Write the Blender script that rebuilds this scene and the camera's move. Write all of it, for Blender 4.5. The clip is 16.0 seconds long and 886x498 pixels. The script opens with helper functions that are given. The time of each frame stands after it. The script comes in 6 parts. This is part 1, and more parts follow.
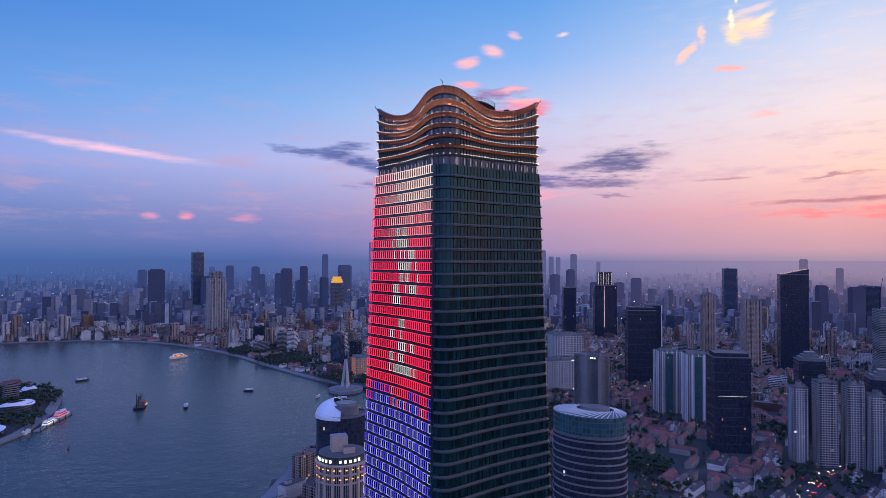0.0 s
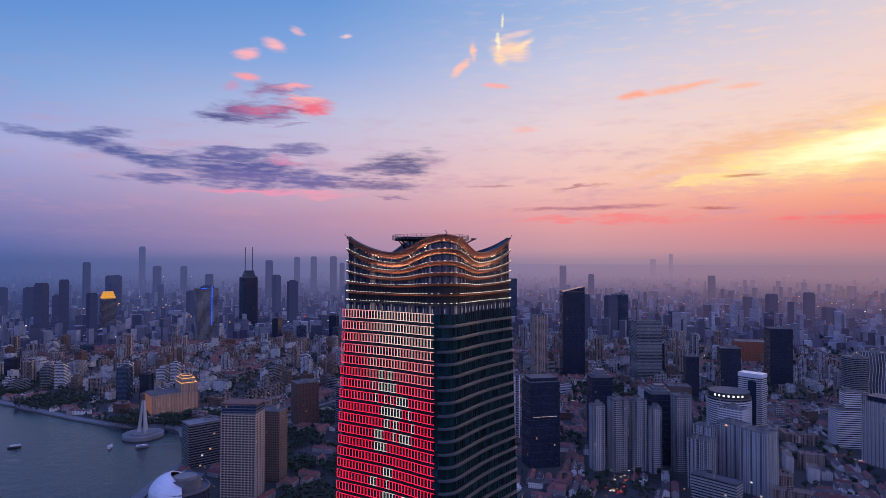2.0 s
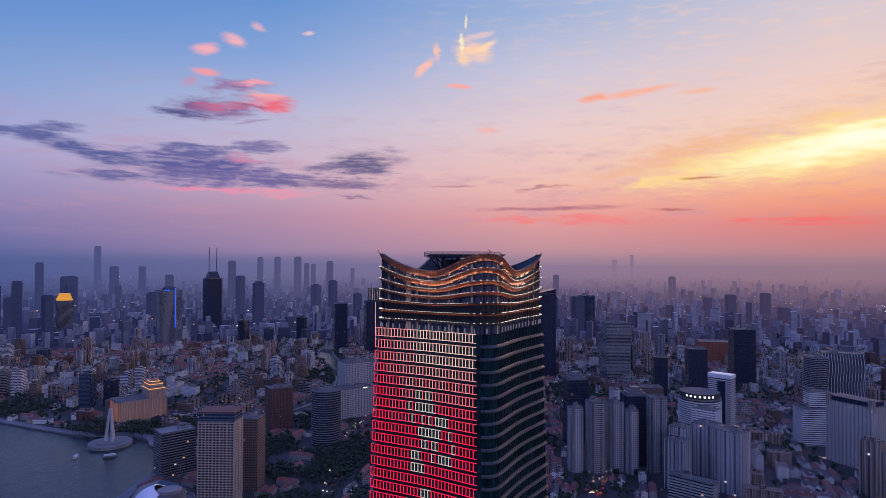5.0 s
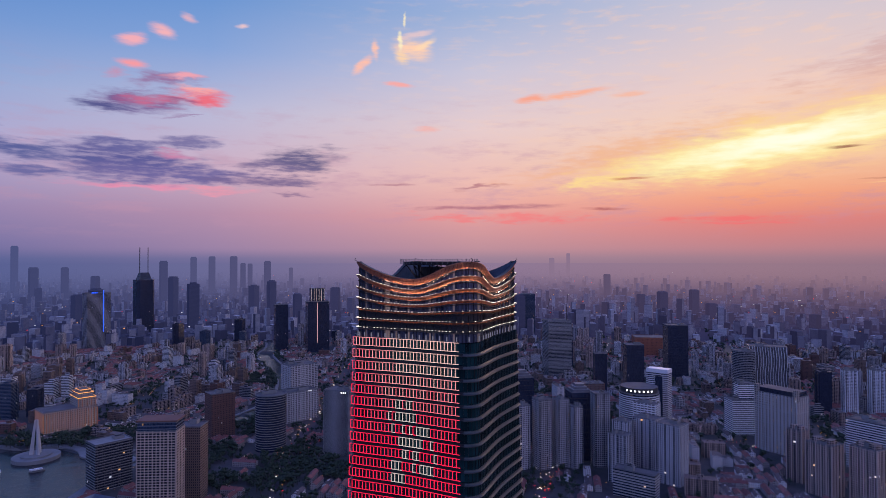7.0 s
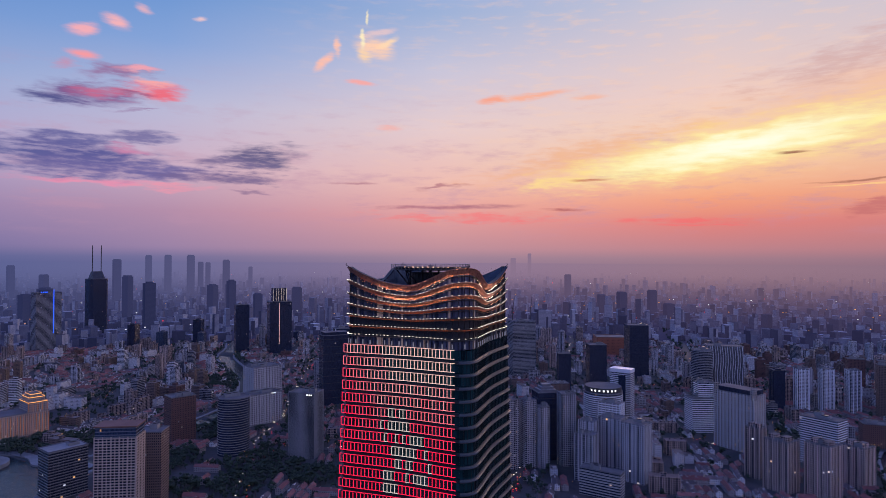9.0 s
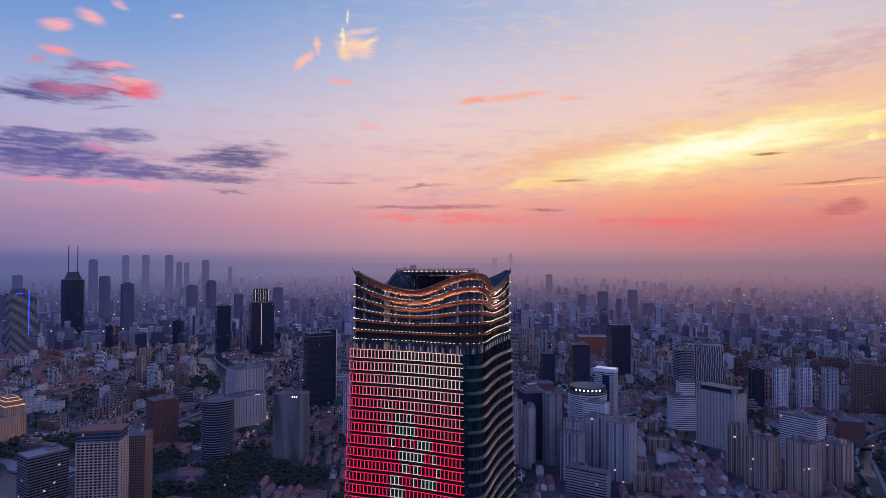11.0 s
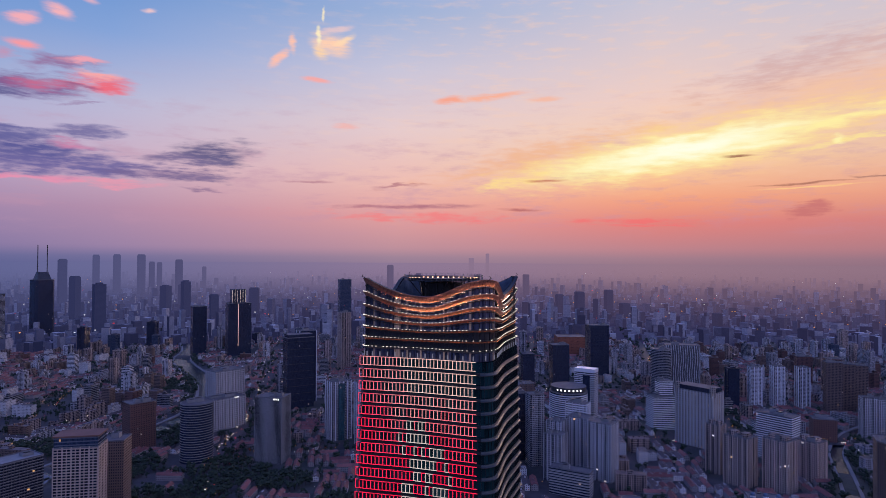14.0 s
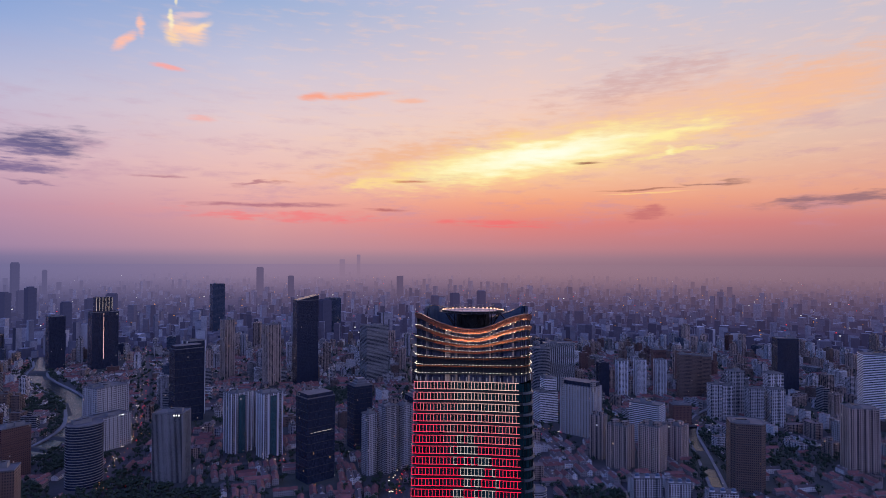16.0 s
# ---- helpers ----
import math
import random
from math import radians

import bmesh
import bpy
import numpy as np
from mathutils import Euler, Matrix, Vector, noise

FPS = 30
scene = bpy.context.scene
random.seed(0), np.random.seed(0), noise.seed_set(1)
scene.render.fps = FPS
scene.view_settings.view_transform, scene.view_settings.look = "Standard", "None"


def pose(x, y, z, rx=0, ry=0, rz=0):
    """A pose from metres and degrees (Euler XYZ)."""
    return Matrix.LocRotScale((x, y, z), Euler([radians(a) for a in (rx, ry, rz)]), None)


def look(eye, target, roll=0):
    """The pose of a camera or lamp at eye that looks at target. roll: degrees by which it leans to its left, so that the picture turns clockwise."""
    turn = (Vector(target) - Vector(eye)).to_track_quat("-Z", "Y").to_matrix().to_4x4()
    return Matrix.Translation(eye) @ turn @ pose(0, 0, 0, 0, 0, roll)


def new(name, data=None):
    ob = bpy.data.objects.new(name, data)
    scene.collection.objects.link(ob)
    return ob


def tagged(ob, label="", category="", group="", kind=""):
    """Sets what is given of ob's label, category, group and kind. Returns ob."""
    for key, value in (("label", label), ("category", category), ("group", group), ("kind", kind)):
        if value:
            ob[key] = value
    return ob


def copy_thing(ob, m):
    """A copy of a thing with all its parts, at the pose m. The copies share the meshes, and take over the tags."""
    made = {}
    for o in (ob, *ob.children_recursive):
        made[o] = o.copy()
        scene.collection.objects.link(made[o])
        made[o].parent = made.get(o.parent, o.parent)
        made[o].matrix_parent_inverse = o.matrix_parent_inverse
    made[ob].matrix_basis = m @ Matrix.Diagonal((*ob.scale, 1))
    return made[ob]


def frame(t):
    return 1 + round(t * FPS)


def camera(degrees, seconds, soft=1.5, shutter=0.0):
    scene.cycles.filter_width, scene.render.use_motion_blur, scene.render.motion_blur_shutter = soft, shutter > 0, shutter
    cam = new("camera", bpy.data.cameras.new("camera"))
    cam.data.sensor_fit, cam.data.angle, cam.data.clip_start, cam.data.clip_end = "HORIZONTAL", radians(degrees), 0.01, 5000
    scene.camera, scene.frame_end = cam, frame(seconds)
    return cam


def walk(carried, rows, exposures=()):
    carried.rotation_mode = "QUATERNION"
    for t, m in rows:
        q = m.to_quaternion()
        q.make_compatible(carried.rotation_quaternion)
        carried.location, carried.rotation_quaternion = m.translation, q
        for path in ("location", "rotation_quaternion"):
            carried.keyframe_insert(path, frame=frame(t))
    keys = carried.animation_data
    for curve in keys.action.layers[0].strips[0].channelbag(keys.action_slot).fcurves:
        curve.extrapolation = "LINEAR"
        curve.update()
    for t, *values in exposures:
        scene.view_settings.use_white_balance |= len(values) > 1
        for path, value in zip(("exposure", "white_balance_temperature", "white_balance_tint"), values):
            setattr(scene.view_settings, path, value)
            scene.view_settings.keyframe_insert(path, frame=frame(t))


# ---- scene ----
cam = camera(71.85, 16.0, soft=0.5)
# t, x, y, z, yaw, pitch, roll of the flight round the tower
PATH = [
    (0, -17.33, -7.66, 260.13, -35.50, 1.00, -0.11),
    (0.5, -34.37, 8.73, 281.76, -42.87, 1.08, -0.12),
    (1, -49.88, 23.31, 298.04, -49.42, 1.08, -0.10),
    (1.5, -60.65, 37.58, 306.53, -53.73, 1.12, -0.05),
    (2, -66.06, 46.62, 310.95, -55.69, 1.06, -0.08),
    (2.5, -69.34, 52.96, 312.78, -56.76, 1.05, -0.09),
    (3, -71.27, 57.41, 314.56, -57.51, 1.00, -0.11),
    (3.5, -73.77, 60.33, 314.67, -58.00, 1.02, -0.15),
    (6, -81.46, 76.79, 319.47, -61.40, 1.00, -0.10),
    (6.5, -83.30, 79.93, 319.99, -63.26, 0.96, -0.01),
    (7, -84.23, 83.06, 320.67, -64.85, 0.92, 0.07),
    (7.5, -84.79, 86.15, 321.38, -66.07, 0.91, 0.01),
    (8, -85.19, 89.04, 321.93, -67.15, 0.89, -0.08),
    (8.5, -85.24, 91.89, 322.57, -67.93, 0.87, -0.17),
    (9, -85.64, 94.83, 322.78, -68.46, 0.88, -0.23),
    (11.5, -89.44, 104.85, 324.73, -70.66, 0.87, -0.22),
    (12, -89.51, 106.59, 325.05, -71.05, 0.86, -0.25),
    (12.5, -90.19, 108.46, 325.44, -71.45, 0.86, -0.28),
    (13, -91.64, 109.87, 325.83, -71.77, 0.87, -0.27),
    (13.5, -91.93, 111.66, 326.07, -72.06, 0.88, -0.28),
    (14, -92.34, 114.81, 326.69, -72.51, 0.86, -0.31),
    (14.5, -94.27, 123.30, 328.44, -74.37, 0.85, -0.33),
    (15, -97.18, 139.04, 331.97, -77.87, 0.85, -0.37),
    (15.2, -99.90, 145.40, 333.77, -79.61, 0.89, -0.36),
    (15.5, -104.00, 160.30, 336.45, -82.21, 0.95, -0.34),
    (15.6, -111.22, 162.90, 337.45, -82.77, 0.94, -0.31),
    (15.7, -118.44, 165.50, 338.45, -83.34, 0.93, -0.28),
    (15.8, -125.66, 168.10, 339.45, -83.90, 0.92, -0.26),
    (15.9, -132.88, 170.70, 340.45, -84.47, 0.91, -0.23),
    (16.0, -140.10, 173.30, 341.45, -85.03, 0.90, -0.20),
]
# the model is laid out at full size and set down at this scale
UNIT = 0.5
walk(cam, [(t, pose(x * UNIT, y * UNIT, z * UNIT, 90 + pitch, roll, yaw)) for t, x, y, z, yaw, pitch, roll in PATH], [(0.0, 0.36, 6100, 2), (1.0, 0.22, 6250, 5), (2.0, 0.1, 6400, 8), (3.5, 0.02, 6500, 10), (16.0, 0.0, 6500, 10)])


# ---------------------------------------------------------------- colour and node helpers
def lin(c):
    c = c / 255.0
    return c / 12.92 if c <= 0.04045 else ((c + 0.055) / 1.055) ** 2.4


def rgb(r, g, b):
    return (lin(r), lin(g), lin(b), 1.0)


class Nodes:
    """A short way to write node trees."""

    def __init__(self, tree):
        self.tree = tree
        tree.nodes.clear()

    def add(self, kind, **props):
        n = self.tree.nodes.new(kind)
        for k, v in props.items():
            if k == "operation":
                n.operation = v
            elif k == "data_type":
                n.data_type = v
            elif k == "blend_type":
                n.blend_type = v
            elif k == "vector_type":
                n.vector_type = v
            elif k == "noise_dimensions":
                n.noise_dimensions = v
            elif k == "interpolation_type":
                n.interpolation_type = v
            elif k == "feature":
                n.feature = v
        return n

    def put(self, socket, value):
        if hasattr(value, "is_output"):
            self.tree.links.new(value, socket)
        elif value is not None:
            socket.default_value = value

    def math(self, op, a, b=None, c=None):
        n = self.add("ShaderNodeMath", operation=op)
        for i, v in enumerate((a, b, c)):
            if v is not None:
                self.put(n.inputs[i], v)
        return n.outputs[0]

    def vmath(self, op, a, b=None):
        n = self.add("ShaderNodeVectorMath", operation=op)
        self.put(n.inputs[0], a)
        if b is not None:
            self.put(n.inputs[1], b)
        return n.outputs["Value"] if op == "LENGTH" else n.outputs[0]

    def mix(self, fac, a, b, blend="MIX"):
        n = self.add("ShaderNodeMix", data_type="RGBA", blend_type=blend)
        self.put(n.inputs[0], fac)
        self.put(n.inputs[6], a)
        self.put(n.inputs[7], b)
        return n.outputs[2]

    def remap(self, v, a, b, c=0.0, d=1.0, smooth=False):
        n = self.add("ShaderNodeMapRange")
        if smooth:
            n.interpolation_type = "SMOOTHSTEP"
        for i, x in enumerate((v, a, b, c, d)):
            self.put(n.inputs[i], x)
        return n.outputs[0]

    def ramp(self, fac, stops):
        n = self.add("ShaderNodeValToRGB")
        el = n.color_ramp.elements
        el[0].position, el[0].color = stops[0]
        el[1].position, el[1].color = stops[-1]
        for p, c in stops[1:-1]:
            e = el.new(p)
            e.color = c
        self.put(n.inputs[0], fac)
        return n.outputs[0]

    def noise(self, vec, scale, detail=4.0, rough=0.55, colour=False):
        n = self.add("ShaderNodeTexNoise")
        self.put(n.inputs["Vector"], vec)
        n.inputs["Scale"].default_value = scale
        n.inputs["Detail"].default_value = detail
        n.inputs["Roughness"].default_value = rough
        return n.outputs["Color" if colour else "Fac"]


# ---------------------------------------------------------------- the dusk sky
world = bpy.data.worlds.new("dusk")
scene.world = world
world.use_nodes = True
w = Nodes(world.node_tree)
way = w.add("ShaderNodeTexCoord").outputs["Generated"]
sep = w.add("ShaderNodeSeparateXYZ")
w.put(sep.inputs[0], way)
azim = w.math("MULTIPLY", w.math("ARCTAN2", sep.outputs[1], sep.outputs[0]), 57.29578)
elev = w.math("MULTIPLY", w.math("ARCSINE", sep.outputs[2]), 57.29578)
up = w.remap(elev, -10.0, 50.0)


def at(e):
    return (e + 10.0) / 60.0


# colours up the sky (elevation in degrees) at eight bearings; the sun has set at bearing -2
SKY = [
    (-180, [(-10, rgb(66, 70, 112)), (0, rgb(106, 112, 170)), (4, rgb(130, 140, 206)), (10, rgb(144, 160, 234)), (22, rgb(134, 160, 242)), (50, rgb(110, 136, 246))]),
    (-75, [(-10, rgb(92, 80, 114)), (0, rgb(160, 140, 184)), (4, rgb(204, 186, 226)), (10, rgb(224, 212, 248)), (22, rgb(196, 204, 252)), (50, rgb(110, 134, 242))]),
    (-32, [(-10, rgb(98, 86, 106)), (-0.8, rgb(134, 106, 124)), (0.1, rgb(146, 110, 126)), (0.9, rgb(172, 118, 128)), (3.2, rgb(204, 130, 130)), (5.5, rgb(230, 162, 140)), (10, rgb(224, 188, 176)), (16, rgb(214, 196, 200)), (22, rgb(188, 192, 214)), (50, rgb(110, 134, 242))]),
    (-2, [(-10, rgb(100, 86, 108)), (-0.8, rgb(146, 116, 134)), (0.1, rgb(164, 126, 140)), (0.9, rgb(190, 132, 140)), (3.2, rgb(226, 132, 126)), (5.2, rgb(244, 162, 128)), (8.5, rgb(252, 208, 164)), (14, rgb(240, 206, 196)), (22, rgb(202, 198, 214)), (50, rgb(110, 134, 242))]),
    (22, [(-10, rgb(96, 88, 114)), (-0.8, rgb(142, 122, 148)), (0.1, rgb(160, 132, 152)), (0.9, rgb(190, 144, 156)), (4, rgb(228, 160, 158)), (7, rgb(238, 188, 178)), (12, rgb(230, 204, 206)), (17, rgb(202, 198, 218)), (22, rgb(158, 178, 216)), (50, rgb(110, 134, 242))]),
    (46, [(-10, rgb(74, 78, 120)), (-0.8, rgb(98, 100, 146)), (0.1, rgb(118, 112, 154)), (0.9, rgb(154, 130, 166)), (4, rgb(180, 142, 170)), (8, rgb(204, 176, 198)), (13, rgb(184, 186, 216)), (18, rgb(134, 164, 216)), (23, rgb(100, 146, 208)), (50, rgb(110, 134, 242))]),
    (70, [(-10, rgb(66, 76, 122)), (-0.8, rgb(72, 88, 140)), (0.1, rgb(78, 94, 148)), (1.2, rgb(98, 106, 162)), (4, rgb(136, 130, 178)), (9, rgb(166, 166, 210)), (14, rgb(128, 160, 212)), (20, rgb(92, 138, 204)), (24, rgb(84, 130, 198)), (50, rgb(110, 134, 242))]),
    (92, [(-10, rgb(62, 76, 120)), (-0.8, rgb(64, 88, 144)), (0.1, rgb(70, 94, 150)), (1.2, rgb(88, 106, 158)), (4, rgb(106, 122, 176)), (8, rgb(142, 150, 204)), (13, rgb(104, 144, 206)), (20, rgb(76, 122, 194)), (24, rgb(70, 116, 190)), (50, rgb(110, 134, 242))]),
    (180, [(-10, rgb(66, 70, 112)), (0, rgb(106, 112, 170)), (4, rgb(130, 140, 206)), (10, rgb(144, 160, 234)), (22, rgb(134, 160, 242)), (50, rgb(110, 136, 246))]),
]
sky = None
last = None
for bearing, stops in SKY:
    c = w.ramp(up, [(at(e), col) for e, col in stops])
    sky = c if sky is None else w.mix(w.remap(azim, last, bearing), sky, c)
    last = bearing

spot = w.add("ShaderNodeCombineXYZ")
w.put(spot.inputs[0], azim)
w.put(spot.inputs[1], elev)
flat = spot.outputs[0]
# cloud texture: streaks drawn out along the horizon
stretch = w.add("ShaderNodeMapping")
w.put(stretch.inputs["Vector"], flat)
stretch.inputs["Scale"].default_value = (0.16, 0.75, 1.0)
wisps = w.noise(stretch.outputs[0], 1.0, 8.0, 0.66)
stretch_2 = w.add("ShaderNodeMapping")
w.put(stretch_2.inputs["Vector"], flat)
stretch_2.inputs["Scale"].default_value = (0.36, 1.7, 1.0)
fine = w.noise(stretch_2.outputs[0], 1.0, 6.0, 0.55)
stretch_3 = w.add("ShaderNodeMapping")
w.put(stretch_3.inputs["Vector"], flat)
stretch_3.inputs["Scale"].default_value = (0.7, 4.2, 1.0)
finest = w.noise(stretch_3.outputs[0], 1.0, 5.0, 0.55)
torn_all = w.math("ADD", w.math("MULTIPLY_ADD", wisps, 1.5, -0.75), w.math("ADD", w.math("MULTIPLY_ADD", fine, 1.3, -0.65), w.math("MULTIPLY_ADD", finest, 0.9, -0.45)))
# the outlines are drawn through a slow and a quick warp, so that no cloud keeps an even rim
slow_a, slow_b = w.noise(flat, 0.22, 3.0, 0.5), w.noise(stretch.outputs[0], 1.6, 3.0, 0.5)
quick = w.noise(stretch_2.outputs[0], 1.3, 4.0, 0.6)
bend_x = w.math("ADD", w.math("MULTIPLY_ADD", slow_a, 5.0, -2.5), w.math("MULTIPLY_ADD", quick, 1.6, -0.8))
bend_y = w.math("ADD", w.math("MULTIPLY_ADD", slow_b, 1.7, -0.85), w.math("MULTIPLY_ADD", quick, 0.7, -0.35))


def shifted(share):
    spot_ = w.add("ShaderNodeCombineXYZ")
    w.put(spot_.inputs[0], w.math("MULTIPLY_ADD", bend_x, share, azim))
    w.put(spot_.inputs[1], w.math("MULTIPLY_ADD", bend_y, share, elev))
    return spot_.outputs[0]


bent, lightly = shifted(1.0), shifted(0.3)
broken = w.remap(w.math("ADD", fine, finest), 1.2, 0.9, 0.72, 1.0, True)


def cloud(bearing, height, half_width, half_height, colour, amount=1.0, tilt=0.0, ragged=1.0, soft=0.7, whole=False, warp=1):
    """One cloud: an ellipse in bearing and elevation, with a warped edge torn by the noise."""
    global sky
    m = w.add("ShaderNodeMapping")
    m.vector_type = "TEXTURE"
    w.put(m.inputs["Vector"], bent if warp else lightly)
    m.inputs["Location"].default_value = (bearing, height, 0)
    m.inputs["Rotation"].default_value = (0, 0, radians(tilt))
    m.inputs["Scale"].default_value = (half_width, half_height, 1)
    d = w.vmath("LENGTH", m.outputs[0])
    d = w.math("MULTIPLY_ADD", torn_all, 1.25 * ragged, d)
    f = w.remap(d, 0.95 + 0.15 * soft, 0.95 - soft, 0.0, amount, True)
    if not whole:
        f = w.math("MULTIPLY", f, broken)
    sky = w.mix(f, sky, colour)


# broad veils first, then the separate clouds
streaks = w.remap(wisps, 0.48, 0.70, 0.0, 0.42, True)
band = w.math("MULTIPLY", w.remap(elev, 1.5, 4.0), w.remap(elev, 17.0, 9.0))
sky = w.mix(w.math("MULTIPLY", streaks, band), sky, rgb(190, 146, 172))
high = w.math("MULTIPLY", w.remap(fine, 0.48, 0.72, 0.0, 0.32, True), w.math("MULTIPLY", w.remap(elev, 5.0, 9.0), w.remap(azim, 40.0, 10.0)))
sky = w.mix(high, sky, rgb(250, 206, 178))
cloud(-16, 13.4, 17, 3.4, rgb(244, 190, 160), 0.7, -6, 0.7, 1.0, True)
cloud(-26, 13.4, 11, 2.8, rgb(248, 186, 146), 0.65, -14, 0.7, 0.9, True)
cloud(-13, 15.6, 9, 1.9, rgb(206, 168, 170), 0.6, -10, 1.0, 1.0)
cloud(9, 9.4, 12, 1.4, rgb(238, 174, 140), 0.7, -13, 0.9, 1.0)
# the gold over the place where the sun went down
cloud(-6, 9.9, 22, 3.0, rgb(253, 210, 150), 0.9, -8.0, 0.5, 1.1, True)
cloud(-3.5, 9.4, 17.5, 2.2, rgb(255, 234, 146), 1.0, -9, 0.42, 1.0, True)
cloud(-3.6, 9.4, 14.5, 1.8, rgb(255, 252, 196), 1.0, -9, 0.3, 1.0, True)
cloud(-4.5, 9.6, 10.0, 1.25, rgb(255, 255, 232), 1.0, -9, 0.3, 1.0, True)
cloud(11, 7.2, 4.5, 0.5, rgb(255, 222, 146), 0.8, -14, 0.4, 0.9)
cloud(-15, 10.9, 7, 0.5, rgb(255, 240, 166), 0.9, -8, 0.4, 0.9)
cloud(-15.5, 9.3, 5, 0.32, rgb(255, 232, 150), 0.85, -8, 0.4, 0.9)
cloud(-15.7, 9.4, 0.7, 0.6, rgb(255, 244, 176), 0.9, 0, 0.5, 0.9)
# the slate bank over the river
cloud(53.0, 8.1, 9.0, 2.0, rgb(96, 94, 152), 1.0, 1, 0.55, 0.8)
cloud(49.5, 7.2, 9.0, 1.0, rgb(110, 102, 158), 0.95, 0, 0.6, 0.8)
cloud(62.0, 9.0, 7.6, 0.85, rgb(92, 98, 154), 1.0, 8, 0.45, 0.8)
cloud(67.5, 9.9, 3.4, 0.4, rgb(98, 106, 160), 0.9, 6, 0.45, 0.8)
cloud(63.6, 10.3, 2.8, 0.5, rgb(92, 98, 152), 0.95, -5, 0.5, 0.8)
cloud(60.0, 6.9, 4.2, 0.5, rgb(102, 102, 158), 0.9, 1, 0.5, 0.8)
cloud(47.4, 10.0, 3.0, 0.75, rgb(116, 110, 160), 0.9, -2, 0.7, 0.8)
cloud(53.0, 9.6, 3.2, 0.5, rgb(104, 102, 158), 0.85, 3, 0.6, 0.8)
cloud(37.9, 9.0, 4.4, 1.45, rgb(106, 98, 138), 1.0, -3, 0.6, 0.8)
cloud(41.4, 8.3, 4.4, 0.7, rgb(120, 106, 148), 0.9, 2, 0.7, 0.8)
cloud(41.0, 7.0, 6.6, 0.65, rgb(122, 104, 146), 0.9, 0, 0.7, 0.8)
cloud(39.3, 5.9, 2.1, 0.22, rgb(138, 110, 146), 0.85, 0, 0.4, 0.8)
cloud(49.0, 8.9, 2.2, 0.4, rgb(214, 130, 168), 0.75, 3, 0.5, 0.9)
cloud(52, 6.2, 7, 0.32, rgb(238, 146, 176), 0.8, 1, 0.5, 0.9)
cloud(46, 6.0, 4.5, 0.3, rgb(240, 152, 172), 0.7, -1, 0.5, 0.9)
# the rose cluster above it
cloud(51.6, 13.0, 4.8, 1.25, rgb(120, 92, 146), 1.0, -3, 0.5, 0.8)
cloud(53.8, 12.5, 3.0, 0.7, rgb(84, 86, 140), 0.95, 0, 0.5, 0.8)
cloud(50.8, 13.3, 2.6, 0.65, rgb(206, 112, 146), 0.85, -4, 0.5, 0.9)
cloud(49.9, 15.0, 3.2, 0.8, rgb(150, 116, 160), 0.95, -5, 0.5, 0.8)
cloud(48.6, 15.4, 1.8, 0.35, rgb(248, 168, 178), 0.85, -6, 0.4, 0.8)
cloud(53.9, 15.0, 1.1, 0.5, rgb(196, 146, 178), 0.8, 0, 0.4, 0.8)
cloud(46.9, 13.7, 3.4, 1.0, rgb(236, 112, 130), 1.0, -3, 0.45, 0.8)
cloud(47.4, 14.5, 1.9, 0.45, rgb(252, 168, 166), 0.9, -2, 0.4, 0.8)
cloud(48.6, 13.4, 1.6, 0.4, rgb(150, 96, 138), 0.8, 0, 0.4, 0.8)
cloud(47.8, 12.3, 1.8, 0.22, rgb(150, 118, 160), 0.7, -12, 0.4, 0.8)
cloud(52.4, 17.9, 1.5, 0.65, rgb(246, 174, 182), 0.95, -10, 0.3, 0.8, False, 0)
cloud(49.9, 18.8, 1.5, 0.6, rgb(248, 180, 184), 0.95, 12, 0.3, 0.8, False, 0)
cloud(47.7, 20.1, 1.0, 0.45, rgb(246, 184, 186), 0.85, 20, 0.3, 0.8, False, 0)
cloud(52.3, 16.0, 1.5, 0.5, rgb(248, 156, 162), 0.95, 0, 0.3, 0.8, False, 0)
cloud(43.4, 20.0, 0.7, 0.25, rgb(252, 204, 198), 0.85, -8, 0.3, 0.8, False, 0)
# the bright winged cloud
cloud(28.0, 19.0, 2.3, 1.15, rgb(255, 208, 178), 1.0, 14, 0.3, 0.8, False, 0)
cloud(28.9, 18.3, 0.9, 0.7, rgb(255, 214, 170), 0.9, 30, 0.3, 0.8, False, 0)
cloud(26.9, 19.4, 1.3, 0.4, rgb(255, 218, 180), 0.9, -24, 0.3, 0.8, False, 0)
cloud(29.1, 19.7, 0.3, 1.1, rgb(255, 240, 196), 0.95, -8, 0.3, 0.8, False, 0)
cloud(28.7, 21.4, 0.22, 0.8, rgb(255, 238, 196), 0.9, 6, 0.3, 0.8, False, 0)
cloud(27.6, 20.2, 1.9, 0.35, rgb(250, 206, 196), 0.6, -10, 0.3, 0.8, False, 0)
cloud(31.5, 19.0, 0.5, 1.1, rgb(255, 196, 174), 0.95, -14, 0.3, 0.8, False, 0)
cloud(32.7, 17.5, 0.5, 1.5, rgb(255, 192, 172), 0.95, 46, 0.3, 0.8, False, 0)
cloud(29.2, 15.9, 1.7, 0.28, rgb(252, 168, 160), 0.85, 4, 0.5, 0.8, False, 0)
cloud(26.6, 12.0, 1.6, 0.4, rgb(250, 172, 160), 0.8, 0, 0.4, 0.8, False, 0)
cloud(13.4, 14.8, 5.2, 0.4, rgb(252, 176, 146), 0.9, -5, 0.4, 0.8, False, 0)
cloud(17.0, 14.6, 1.5, 0.45, rgb(250, 164, 138), 0.9, -8, 0.4, 0.8, False, 0)
